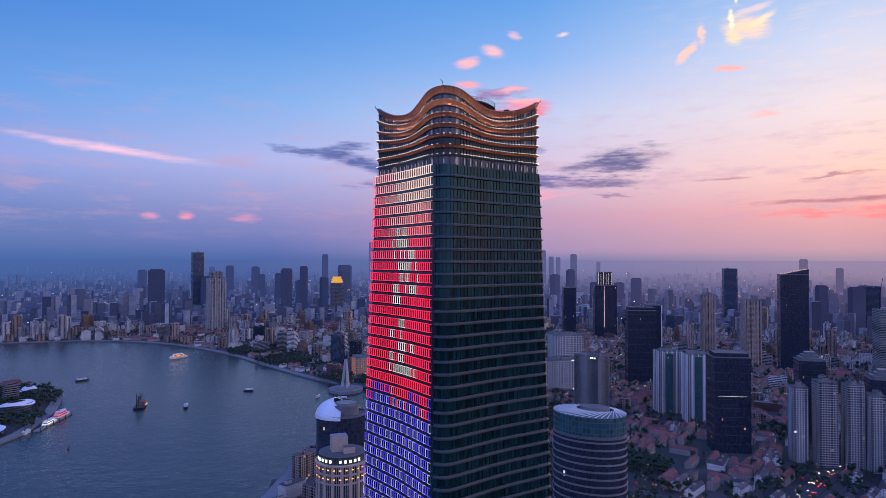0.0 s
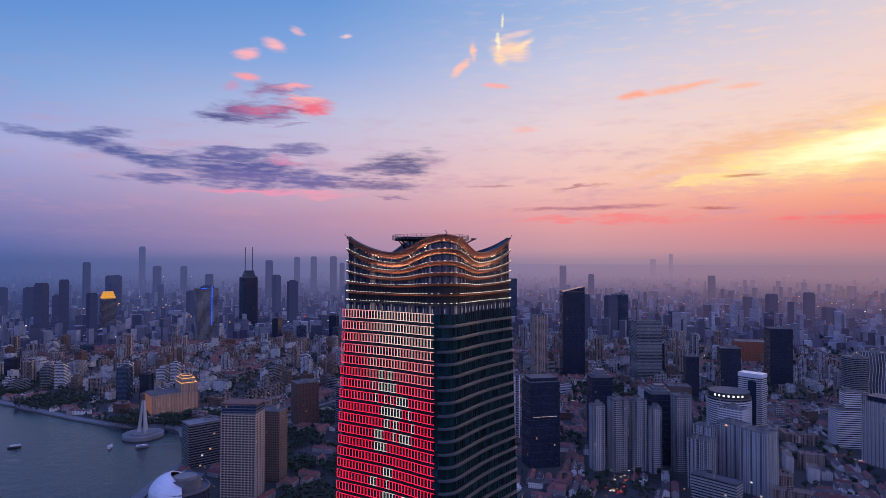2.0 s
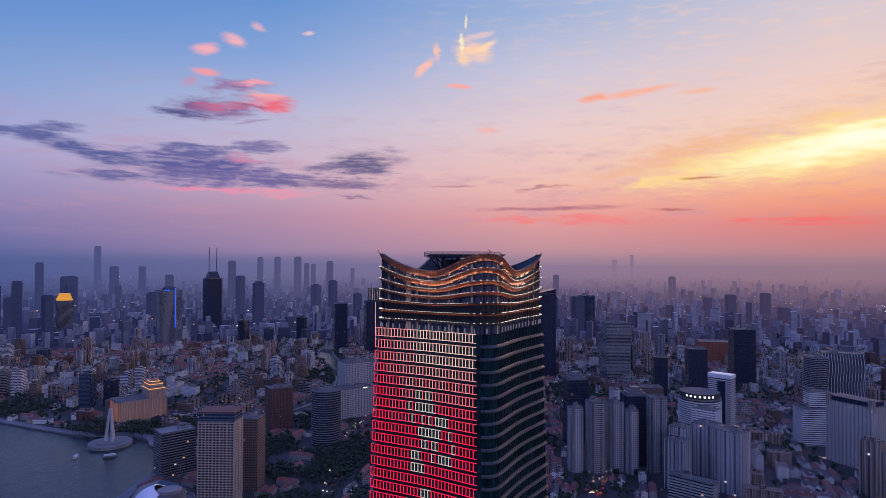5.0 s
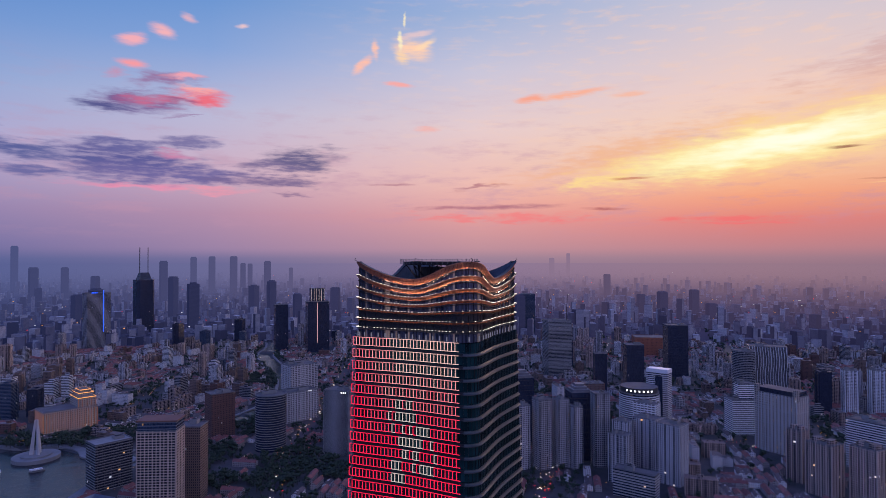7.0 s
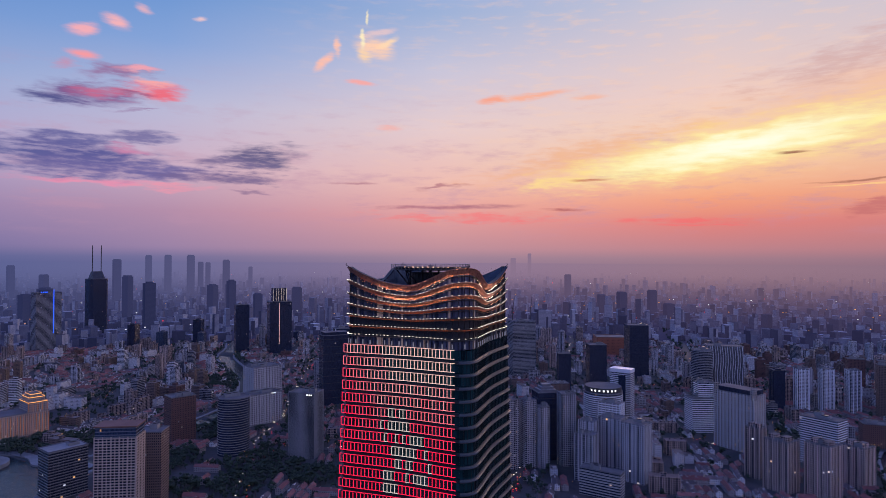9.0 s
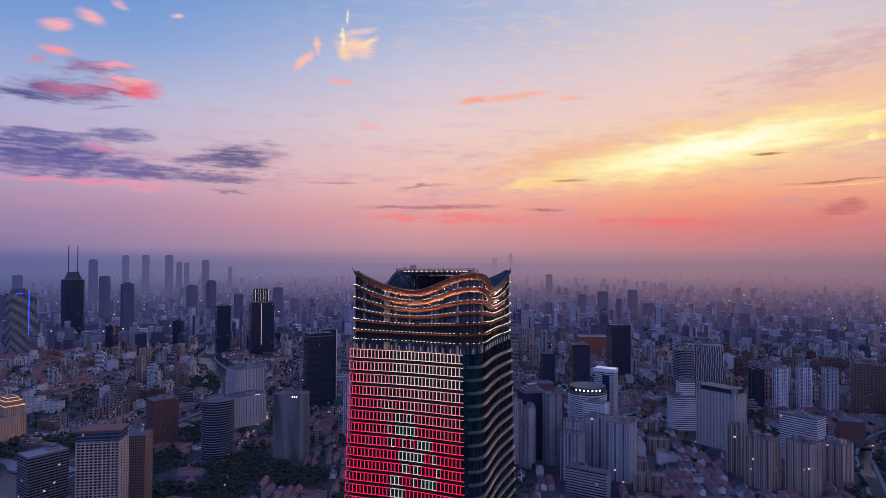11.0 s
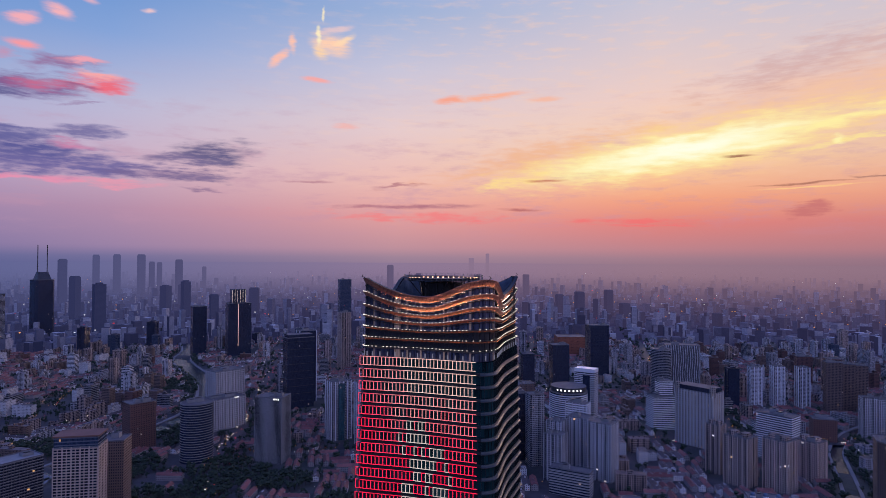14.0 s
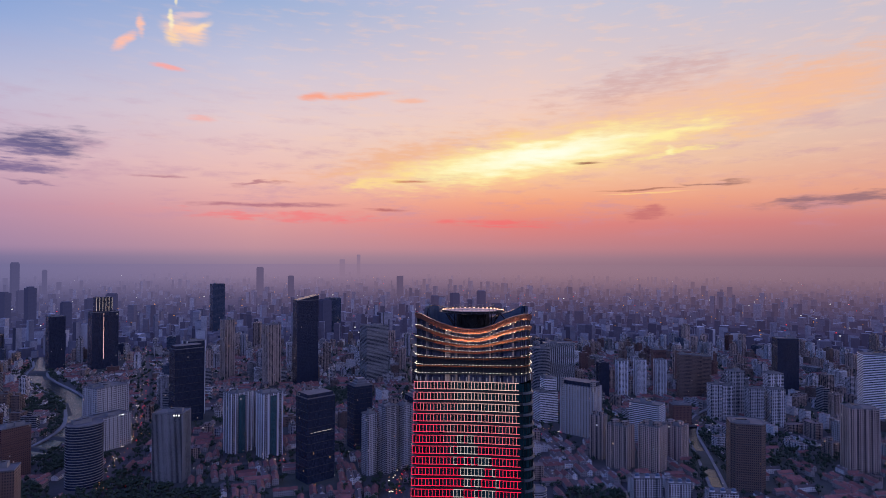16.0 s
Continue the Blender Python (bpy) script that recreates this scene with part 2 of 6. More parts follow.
cloud(8.2, 14.5, 1.8, 0.3, rgb(250, 182, 152), 0.7, 0, 0.4, 0.8, False, 0)
# small dark bars and red streaks low in the west
cloud(-8.3, 8.7, 1.5, 0.16, rgb(156, 100, 84), 0.9, 0, 0.3, 0.8, False, 0)
cloud(7.9, 7.2, 2.7, 0.18, rgb(196, 116, 96), 0.85, -1, 0.3, 0.8, False, 0)
cloud(-18.8, 6.5, 2.9, 0.3, rgb(146, 104, 102), 0.9, 2, 0.4, 0.8)
cloud(-27.4, 4.7, 6.4, 0.62, rgb(150, 112, 122), 0.9, -3, 0.6, 0.7)
cloud(-13.2, 6.2, 4.6, 0.11, rgb(170, 112, 96), 0.85, -1, 0.3, 0.8, False, 0)
cloud(-13.6, 5.9, 4.6, 0.10, rgb(255, 206, 140), 0.85, -1, 0.3, 0.8, False, 0)
cloud(-13.5, 4.0, 1.7, 0.8, rgb(200, 116, 116), 0.85, 0, 0.5, 0.5)
cloud(21.2, 4.8, 8.4, 0.26, rgb(166, 104, 126), 0.8, -1, 0.4, 0.8, False, 0)
cloud(22.0, 6.6, 3.0, 0.3, rgb(176, 116, 130), 0.75, -6, 0.6, 0.8)
cloud(30.0, 6.9, 2.6, 0.18, rgb(176, 122, 140), 0.75, 0, 0.4, 0.8, False, 0)
cloud(10.0, 4.5, 2.6, 0.2, rgb(176, 98, 102), 0.8, 0, 0.4, 0.8, False, 0)
cloud(0.6, 3.4, 6.5, 0.3, rgb(248, 106, 110), 0.6, 1, 1.1, 0.9, False, 0)
cloud(-0.6, 3.0, 4.4, 0.12, rgb(250, 108, 112), 0.55, 1, 1.0, 0.9, False, 0)
cloud(19.0, 3.8, 10.0, 0.6, rgb(246, 118, 122), 0.6, 1, 1.1, 0.9)
# the long rose plume over the water and the puffs below it
cloud(83.0, 9.0, 9.5, 0.5, rgb(240, 188, 206), 0.9, 5, 0.3, 1.0, False, 0)
cloud(77.3, 3.8, 0.8, 0.5, rgb(244, 142, 166), 0.8, 0, 0.4, 0.9, False, 0)
cloud(80.2, 3.7, 1.1, 0.4, rgb(226, 146, 178), 0.7, 0, 0.4, 0.9, False, 0)
cloud(72.6, 3.7, 1.6, 0.5, rgb(226, 142, 172), 0.7, 0, 0.5, 0.9, False, 0)
background = w.add("ShaderNodeBackground")
w.put(background.inputs[0], sky)
background.inputs[1].default_value = 1.0
w.put(w.add("ShaderNodeOutputWorld").inputs[0], background.outputs[0])

# the last light of the sun that has just gone, from low over the sunset
sun = new("sun", bpy.data.lights.new("sun", "SUN"))
sun.data.energy, sun.data.angle, sun.data.color = 0.55, radians(14), (1.0, 0.64, 0.48)
sun.matrix_world = look((0, 0, 900), (-1000 * math.cos(radians(-2)), -1000 * math.sin(radians(-2)), 900 - 105))


# ---------------------------------------------------------------- materials
def material(name):
    m = bpy.data.materials.new(name)
    m.use_nodes = True
    return m, Nodes(m.node_tree)


def finish(n, colour, rough=0.6, metal=0.0, bump=None, bump_size=0.02, glow=None, glow_strength=0.0, specular=0.5, sheen_tint=None):
    b = n.add("ShaderNodeBsdfPrincipled")
    n.put(b.inputs["Base Color"], colour)
    n.put(b.inputs["Roughness"], rough)
    n.put(b.inputs["Metallic"], metal)
    n.put(b.inputs["Specular IOR Level"], specular)
    if sheen_tint is not None:
        b.inputs["Specular Tint"].default_value = sheen_tint
    if glow is not None:
        n.put(b.inputs["Emission Color"], glow)
        n.put(b.inputs["Emission Strength"], glow_strength)
    if bump is not None:
        k = n.add("ShaderNodeBump")
        k.inputs["Distance"].default_value = bump_size
        n.put(k.inputs["Height"], bump)
        n.put(b.inputs["Normal"], k.outputs[0])
    n.put(n.add("ShaderNodeOutputMaterial").inputs[0], b.outputs[0])


def plain(name, colour, rough=0.6, metal=0.0, vary=0.25, scale=0.2, specular=0.5):
    """A surface of one material with stains and grain at two scales."""
    m, n = material(name)
    pos = n.add("ShaderNodeNewGeometry").outputs["Position"]
    big = n.noise(pos, scale, 4)
    small = n.noise(pos, scale * 12, 3)
    f = n.math("ADD", n.math("MULTIPLY", big, 0.7), n.math("MULTIPLY", small, 0.3))
    dark = tuple(c * (1 - vary) for c in colour[:3]) + (1,)
    light = tuple(min(1, c * (1 + vary)) for c in colour[:3]) + (1,)
    finish(n, n.mix(n.remap(f, 0.3, 0.7), dark, light), rough, metal, small, 0.01, specular=specular)
    return m


def facade(name, wall, glass, bay=3.2, storey=3.3, wide=0.55, tall=0.5, lit=0.03, rough=0.7, glass_rough=0.15, warm=(255, 190, 120), power=0.8, strip=False, vary=0.15, loggia=0):
    """A wall with a raster of windows, laid out in metres by the UV map; a few windows are lit."""
    m, n = material(name)
    uv = n.add("ShaderNodeUVMap")
    uv.uv_map = "metres"
    s = n.add("ShaderNodeSeparateXYZ")
    n.put(s.inputs[0], uv.outputs[0])
    u, v = n.math("DIVIDE", s.outputs[0], bay), n.math("DIVIDE", s.outputs[1], storey)
    fu, fv = n.math("FRACT", u), n.math("FRACT", v)

    def inside(f, part):
        return n.math("LESS_THAN", n.math("ABSOLUTE", n.math("SUBTRACT", f, 0.5)), part / 2)

    mask = inside(fv, tall)
    if not strip:
        mask = n.math("MULTIPLY", mask, inside(fu, wide))
        if loggia:
            # every third or fourth bay: the dark of balcony recesses painted as a flat column
            deep = n.math("LESS_THAN", n.math("FRACT", n.math("DIVIDE", n.math("ADD", n.math("FLOOR", u), 0.5), float(loggia))), 1.0 / loggia)
            mask = n.math("MAXIMUM", mask, n.math("MULTIPLY", deep, n.math("MULTIPLY", inside(fu, 0.92), inside(fv, 0.8))))
    else:
        mask = n.math("MULTIPLY", mask, inside(fu, 0.94))
    info = n.add("ShaderNodeObjectInfo").outputs["Random"]
    cell = n.add("ShaderNodeCombineXYZ")
    n.put(cell.inputs[0], n.math("FLOOR", u))
    n.put(cell.inputs[1], n.math("FLOOR", v))
    n.put(cell.inputs[2], n.math("MULTIPLY", info, 97.0))
    rnd = n.add("ShaderNodeTexWhiteNoise")
    n.put(rnd.inputs[0], cell.outputs[0])
    sc = n.add("ShaderNodeSeparateColor")
    n.put(sc.inputs[0], rnd.outputs["Color"])
    on = n.math("MULTIPLY", n.math("LESS_THAN", rnd.outputs["Value"], lit), mask)
    pos = n.add("ShaderNodeNewGeometry").outputs["Position"]
    stain = n.noise(pos, 0.05, 5)
    grain = n.noise(pos, 0.9, 3)
    f = n.math("ADD", n.math("MULTIPLY", stain, 0.6), n.math("MULTIPLY", grain, 0.4))
    f = n.math("ADD", f, n.math("MULTIPLY", n.math("SUBTRACT", info, 0.5), 0.5))
    low = tuple(c * (1 - vary * 1.6) for c in wall[:3]) + (1,)
    high = tuple(min(1, c * (1 + vary)) for c in wall[:3]) + (1,)
    paint = n.mix(n.remap(f, 0.2, 0.8), low, high)
    pane = n.mix(n.math("MULTIPLY", sc.outputs[0], 0.6), glass, tuple(min(1, c * 2.5 + 0.01) for c in glass[:3]) + (1,))
    colour = n.mix(mask, paint, pane)
    rr = n.math("MULTIPLY_ADD", mask, glass_rough - rough, rough)
    tint = n.mix(sc.outputs[1], rgb(*warm), rgb(225, 232, 255))
    finish(n, colour, rr, 0.0, n.math("SUBTRACT", 1.0, mask), 0.25, tint, n.math("MULTIPLY", on, n.math("MULTIPLY_ADD", sc.outputs[2], power, power * 0.25)))
    return m


def glowing(name, colour, strength):
    m, n = material(name)
    info = n.add("ShaderNodeNewGeometry").outputs["Random Per Island"]
    finish(n, (0.02, 0.02, 0.02, 1), 0.5, 0, None, 0, colour, n.math("MULTIPLY_ADD", info, strength * 0.4, strength * 0.8))
    return m


M = {}
m, n = material("dark curtain wall glass")
pos = n.add("ShaderNodeNewGeometry").outputs["Position"]
uv = n.add("ShaderNodeUVMap")
uv.uv_map = "metres"
cellv = n.vmath("FLOOR", n.vmath("DIVIDE", uv.outputs[0], (1.36, 4.2, 1.0)))
rnd = n.add("ShaderNodeTexWhiteNoise")
n.put(rnd.inputs[0], cellv)
blind = n.remap(rnd.outputs["Value"], 0.0, 1.0)
tone = n.mix(blind, (0.003, 0.012, 0.013, 1), (0.014, 0.052, 0.058, 1))
office = n.math("MULTIPLY", n.math("GREATER_THAN", n.noise(n.vmath("MULTIPLY", cellv, (0.13, 1.7, 1.0)), 1.0, 2), 0.70), n.math("GREATER_THAN", blind, 0.35))
finish(n, tone, n.math("MULTIPLY_ADD", blind, 0.06, 0.05), 0.0, n.noise(pos, 0.35, 2), 0.012, rgb(255, 190, 110), n.math("MULTIPLY", office, 0.12), sheen_tint=(0.42, 0.86, 0.90, 1))
M["curtain_glass"] = m
M["ledge"] = plain("grey aluminium ledge", (0.17, 0.17, 0.185, 1), 0.5, 0.2, 0.2, 0.3)
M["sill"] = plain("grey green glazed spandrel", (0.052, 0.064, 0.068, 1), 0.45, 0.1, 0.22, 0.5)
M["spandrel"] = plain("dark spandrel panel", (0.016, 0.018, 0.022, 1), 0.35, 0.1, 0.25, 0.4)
M["mullion"] = plain("black anodised mullion", (0.018, 0.018, 0.02, 1), 0.4, 0.5, 0.2, 0.6)
m, n = material("blue grey crown glass with painted light streaks")
uv = n.add("ShaderNodeUVMap")
uv.uv_map = "metres"
us = n.add("ShaderNodeSeparateXYZ")
n.put(us.inputs[0], uv.outputs[0])
# lamp reflections painted as upright streaks: uneven pane tone and a faint glow
rnd = n.add("ShaderNodeTexWhiteNoise")
rnd.noise_dimensions = "1D"
n.put(rnd.inputs["W"], n.math("FLOOR", n.math("DIVIDE", us.outputs[0], 0.7)))
streak_glow = n.remap(rnd.outputs["Value"], 0.80, 1.0, 0.0, 0.16)
finish(n, n.mix(rnd.outputs["Value"], (0.020, 0.024, 0.042, 1), (0.11, 0.12, 0.17, 1)), 0.14, 0.0, None, 0, rgb(255, 214, 190), streak_glow)
M["crown_glass"] = m
M["petal"] = plain("blue grey steel panel", (0.10, 0.14, 0.20, 1), 0.35, 0.5, 0.3, 0.5)
M["dark_steel"] = plain("dark painted steel", (0.02, 0.02, 0.022, 1), 0.5, 0.4, 0.3, 0.6)
M["roof"] = plain("grey bitumen roof", (0.125, 0.115, 0.115, 1), 0.85, 0, 0.35, 0.08)
m, n = material("brushed copper cladding")
pos = n.add("ShaderNodeNewGeometry").outputs["Position"]
seam = n.noise(pos, 0.8, 3)
uv = n.add("ShaderNodeUVMap")
uv.uv_map = "metres"
us = n.add("ShaderNodeSeparateXYZ")
n.put(us.inputs[0], uv.outputs[0])
joint = n.math("LESS_THAN", n.math("FRACT", n.math("DIVIDE", us.outputs[0], 1.4)), 0.06)
sheet = n.mix(seam, (0.44, 0.17, 0.10, 1), (0.66, 0.29, 0.19, 1))
finish(n, n.mix(joint, sheet, (0.10, 0.035, 0.02, 1)), 0.42, 0.55, seam, 0.02)
M["copper"] = m
M["led_red"] = glowing("red led strip", rgb(255, 30, 74), 1.25)
M["led_crimson"] = glowing("crimson led strip", rgb(255, 66, 98), 1.1)
M["led_rose"] = glowing("rose led strip", rgb(255, 118, 132), 1.0)
M["led_blush"] = glowing("blush led strip", rgb(255, 164, 166), 0.95)
M["cove_lamp"] = glowing("warm cove lamps", rgb(255, 200, 164), 34.0)
M["cove_lamp_mid"] = glowing("soft warm cove lamps", rgb(255, 182, 140), 8.0)
M["ledge_lamp"] = glowing("white ledge lamps", rgb(255, 240, 226), 1.7)
M["up_lamp"] = glowing("cool white upright lamps", rgb(206, 206, 240), 0.26)
# the warm light on the deck is partly put into this base colour
M["deck"] = plain("landing deck with warm light painted in", (0.66, 0.44, 0.34, 1), 0.7, 0, 0.15, 0.3)
M["deck_lamp"] = glowing("added warm lamps to brighten the deck", rgb(255, 190, 150), 5.5)
M["led_violet"] = glowing("violet led strip", rgb(84, 66, 226), 0.9)
M["led_pale"] = glowing("pale violet led strip", rgb(196, 190, 246), 0.62)
M["cove_lamp_low"] = glowing("dimmed warm cove lamps", rgb(255, 150, 104), 2.4)
M["led_white"] = glowing("white led strip", rgb(255, 236, 230), 0.7)
M["led_cream"] = glowing("pink white led strip", rgb(255, 206, 198), 0.92)
M["lamp_white"] = glowing("small white lamps", rgb(255, 236, 214), 2.0)
M["lamp_warm"] = glowing("small warm lamps", rgb(255, 168, 84), 1.6)
M["pier_glow"] = glowing("warm glow of floodlit piers", rgb(255, 160, 104), 0.24)
M["lamp_red"] = glowing("small red lamps", rgb(255, 50, 60), 1.4)
M["sign_white"] = glowing("white sign light", rgb(250, 250, 255), 1.4)
M["sign_blue"] = glowing("blue sign light", rgb(40, 90, 255), 1.6)
M["crown_gold_glow"] = glowing("gold glow of floodlit tiers", rgb(255, 176, 66), 0.62)

m, n = material("river water")
pos = n.add("ShaderNodeNewGeometry").outputs["Position"]
chop = n.math("ADD", n.noise(pos, 0.10, 5, 0.6), n.math("MULTIPLY", n.noise(pos, 0.6, 3), 0.35))
silt = n.noise(pos, 0.003, 4)
finish(n, n.mix(n.remap(silt, 0.3, 0.7), (0.008, 0.011, 0.018, 1), (0.018, 0.022, 0.030, 1)), n.remap(silt, 0.3, 0.7, 0.14, 0.28), 0, chop, 0.7, specular=0.42)
M["water"] = m
m, n = material("city ground")
pos = n.add("ShaderNodeNewGeometry").outputs["Position"]
big, mid_, small = n.noise(pos, 0.006, 5), n.noise(pos, 0.03, 4), n.noise(pos, 0.3, 4)
c = n.ramp(mid_, [(0.3, (0.020, 0.026, 0.018, 1)), (0.48, (0.045, 0.043, 0.044, 1)), (0.60, (0.080, 0.066, 0.060, 1)), (0.75, (0.13, 0.10, 0.09, 1))])
c = n.mix(n.remap(big, 0.45, 0.65, 0, 0.6), c, (0.035, 0.055, 0.028, 1))
finish(n, n.mix(n.remap(small, 0.3, 0.7, 0, 0.5), c, (0.065, 0.060, 0.060, 1)), 0.9, 0, small, 0.3)
M["ground"] = m
M["asphalt"] = plain("asphalt", (0.048, 0.048, 0.052, 1), 0.75, 0, 0.25, 0.08)
M["paving"] = plain("pale paving", (0.20, 0.195, 0.19, 1), 0.8, 0, 0.25, 0.08)
M["concrete"] = plain("weathered concrete", (0.24, 0.235, 0.23, 1), 0.8, 0, 0.25, 0.08)
M["white_metal"] = plain("white metal", (0.78, 0.78, 0.79, 1), 0.45, 0.1, 0.12, 0.1)
M["dark_trim"] = plain("dark trim", (0.05, 0.05, 0.055, 1), 0.5, 0.2, 0.25, 0.2)
M["stone"] = plain("grey stone", (0.48, 0.46, 0.45, 1), 0.75, 0, 0.18, 0.1)
M["beige"] = plain("beige render", (0.52, 0.40, 0.33, 1), 0.8, 0, 0.18, 0.1)
M["brick"] = plain("brown brick", (0.20, 0.10, 0.075, 1), 0.85, 0, 0.22, 0.1)
M["bark"] = plain("bark", (0.07, 0.05, 0.035, 1), 0.9, 0, 0.3, 0.8)
m, n = material("dark foliage")
g = n.add("ShaderNodeNewGeometry")
finish(n, n.mix(g.outputs["Random Per Island"], (0.010, 0.022, 0.010, 1), (0.034, 0.056, 0.024, 1)), 0.8, 0, n.noise(g.outputs["Position"], 1.2, 3), 0.4)
M["leaves"] = m

# facades of the town
F = {}
F["dark_glass"] = facade("dark glass facade", (0.036, 0.042, 0.066, 1), (0.018, 0.025, 0.045, 1), 1.6, 3.9, 0.86, 0.8, 0.002, 0.25, 0.14)
F["blue_glass"] = facade("blue glass facade", (0.10, 0.12, 0.16, 1), (0.020, 0.034, 0.060, 1), 1.8, 3.9, 0.86, 0.68, 0.004, 0.4, 0.12, strip=True)
F["grid_white"] = facade("white gridded facade", (0.60, 0.56, 0.54, 1), (0.014, 0.016, 0.022, 1), 3.6, 3.7, 0.66, 0.66, 0.006)
F["apt_white"] = facade("white apartment facade", (0.64, 0.61, 0.61, 1), (0.014, 0.016, 0.022, 1), 3.6, 2.95, 0.58, 0.6, 0.008, loggia=4, vary=0.3)
F["apt_beige"] = facade("beige apartment facade", (0.60, 0.44, 0.37, 1), (0.014, 0.015, 0.02, 1), 3.4, 2.95, 0.56, 0.58, 0.010, loggia=3, vary=0.3)
F["apt_grey"] = facade("grey apartment facade", (0.46, 0.44, 0.45, 1), (0.014, 0.016, 0.022, 1), 3.2, 2.95, 0.56, 0.56, 0.010, loggia=4, vary=0.3)
F["strip_white"] = facade("white banded facade", (0.86, 0.84, 0.83, 1), (0.012, 0.014, 0.022, 1), 3.0, 3.6, 0.9, 0.5, 0.006, strip=True)
F["strip_grey"] = facade("grey banded facade", (0.34, 0.33, 0.33, 1), (0.014, 0.018, 0.026, 1), 3.0, 3.7, 0.9, 0.56, 0.006, strip=True)
F["teal_glass"] = facade("teal gridded glass facade", (0.10, 0.13, 0.14, 1), (0.030, 0.085, 0.095, 1), 2.2, 3.2, 0.86, 0.86, 0.004, 0.4, 0.12)
F["fins"] = facade("finned grey facade", (0.30, 0.28, 0.28, 1), (0.020, 0.021, 0.026, 1), 1.8, 400.0, 0.5, 1.0, 0.0)
F["brown"] = facade("brown office facade", (0.20, 0.135, 0.11, 1), (0.022, 0.022, 0.026, 1), 2.6, 3.4, 0.5, 0.55, 0.006)
F["brick"] = facade("brick facade", (0.17, 0.085, 0.07, 1), (0.022, 0.022, 0.026, 1), 2.8, 3.4, 0.4, 0.5, 0.008)
F["hotel"] = facade("beige hotel facade with deep balconies", (0.50, 0.38, 0.31, 1), (0.012, 0.013, 0.018, 1), 4.6, 3.3, 0.74, 0.62, 0.003)
F["orange"] = facade("orange brown hall facade", (0.34, 0.11, 0.06, 1), (0.05, 0.03, 0.03, 1), 4.0, 5.0, 0.3, 0.4, 0.0)
F["stone"] = facade("old stone facade", (0.40, 0.35, 0.31, 1), (0.022, 0.022, 0.026, 1), 3.0, 3.9, 0.4, 0.55, 0.03)
F["house_white"] = facade("white plaster house wall", (0.76, 0.72, 0.70, 1), (0.03, 0.03, 0.035, 1), 3.0, 3.0, 0.36, 0.42, 0.03)
F["house_grey"] = facade("grey plaster house wall", (0.44, 0.38, 0.36, 1), (0.03, 0.03, 0.035, 1), 3.0, 3.0, 0.36, 0.42, 0.03)


def tiles(name, a, b):
    m, n = material(name)
    g = n.add("ShaderNodeNewGeometry")
    c = n.mix(g.outputs["Random Per Island"], a, b)
    st = n.noise(g.outputs["Position"], 0.25, 4)
    finish(n, n.mix(n.remap(st, 0.35, 0.7, 0, 0.55), c, (0.05, 0.045, 0.045, 1)), 0.85, 0, n.noise(g.outputs["Position"], 2.0, 2), 0.1)
    return m


M["tiles_red"] = tiles("red brown roof tiles", (0.19, 0.055, 0.046, 1), (0.36, 0.13, 0.105, 1))
M["tiles_grey"] = tiles("grey roof tiles", (0.08, 0.062, 0.06, 1), (0.20, 0.14, 0.13, 1))
M["flat_roof"] = tiles("flat roof felt", (0.07, 0.058, 0.056, 1), (0.28, 0.22, 0.20, 1))


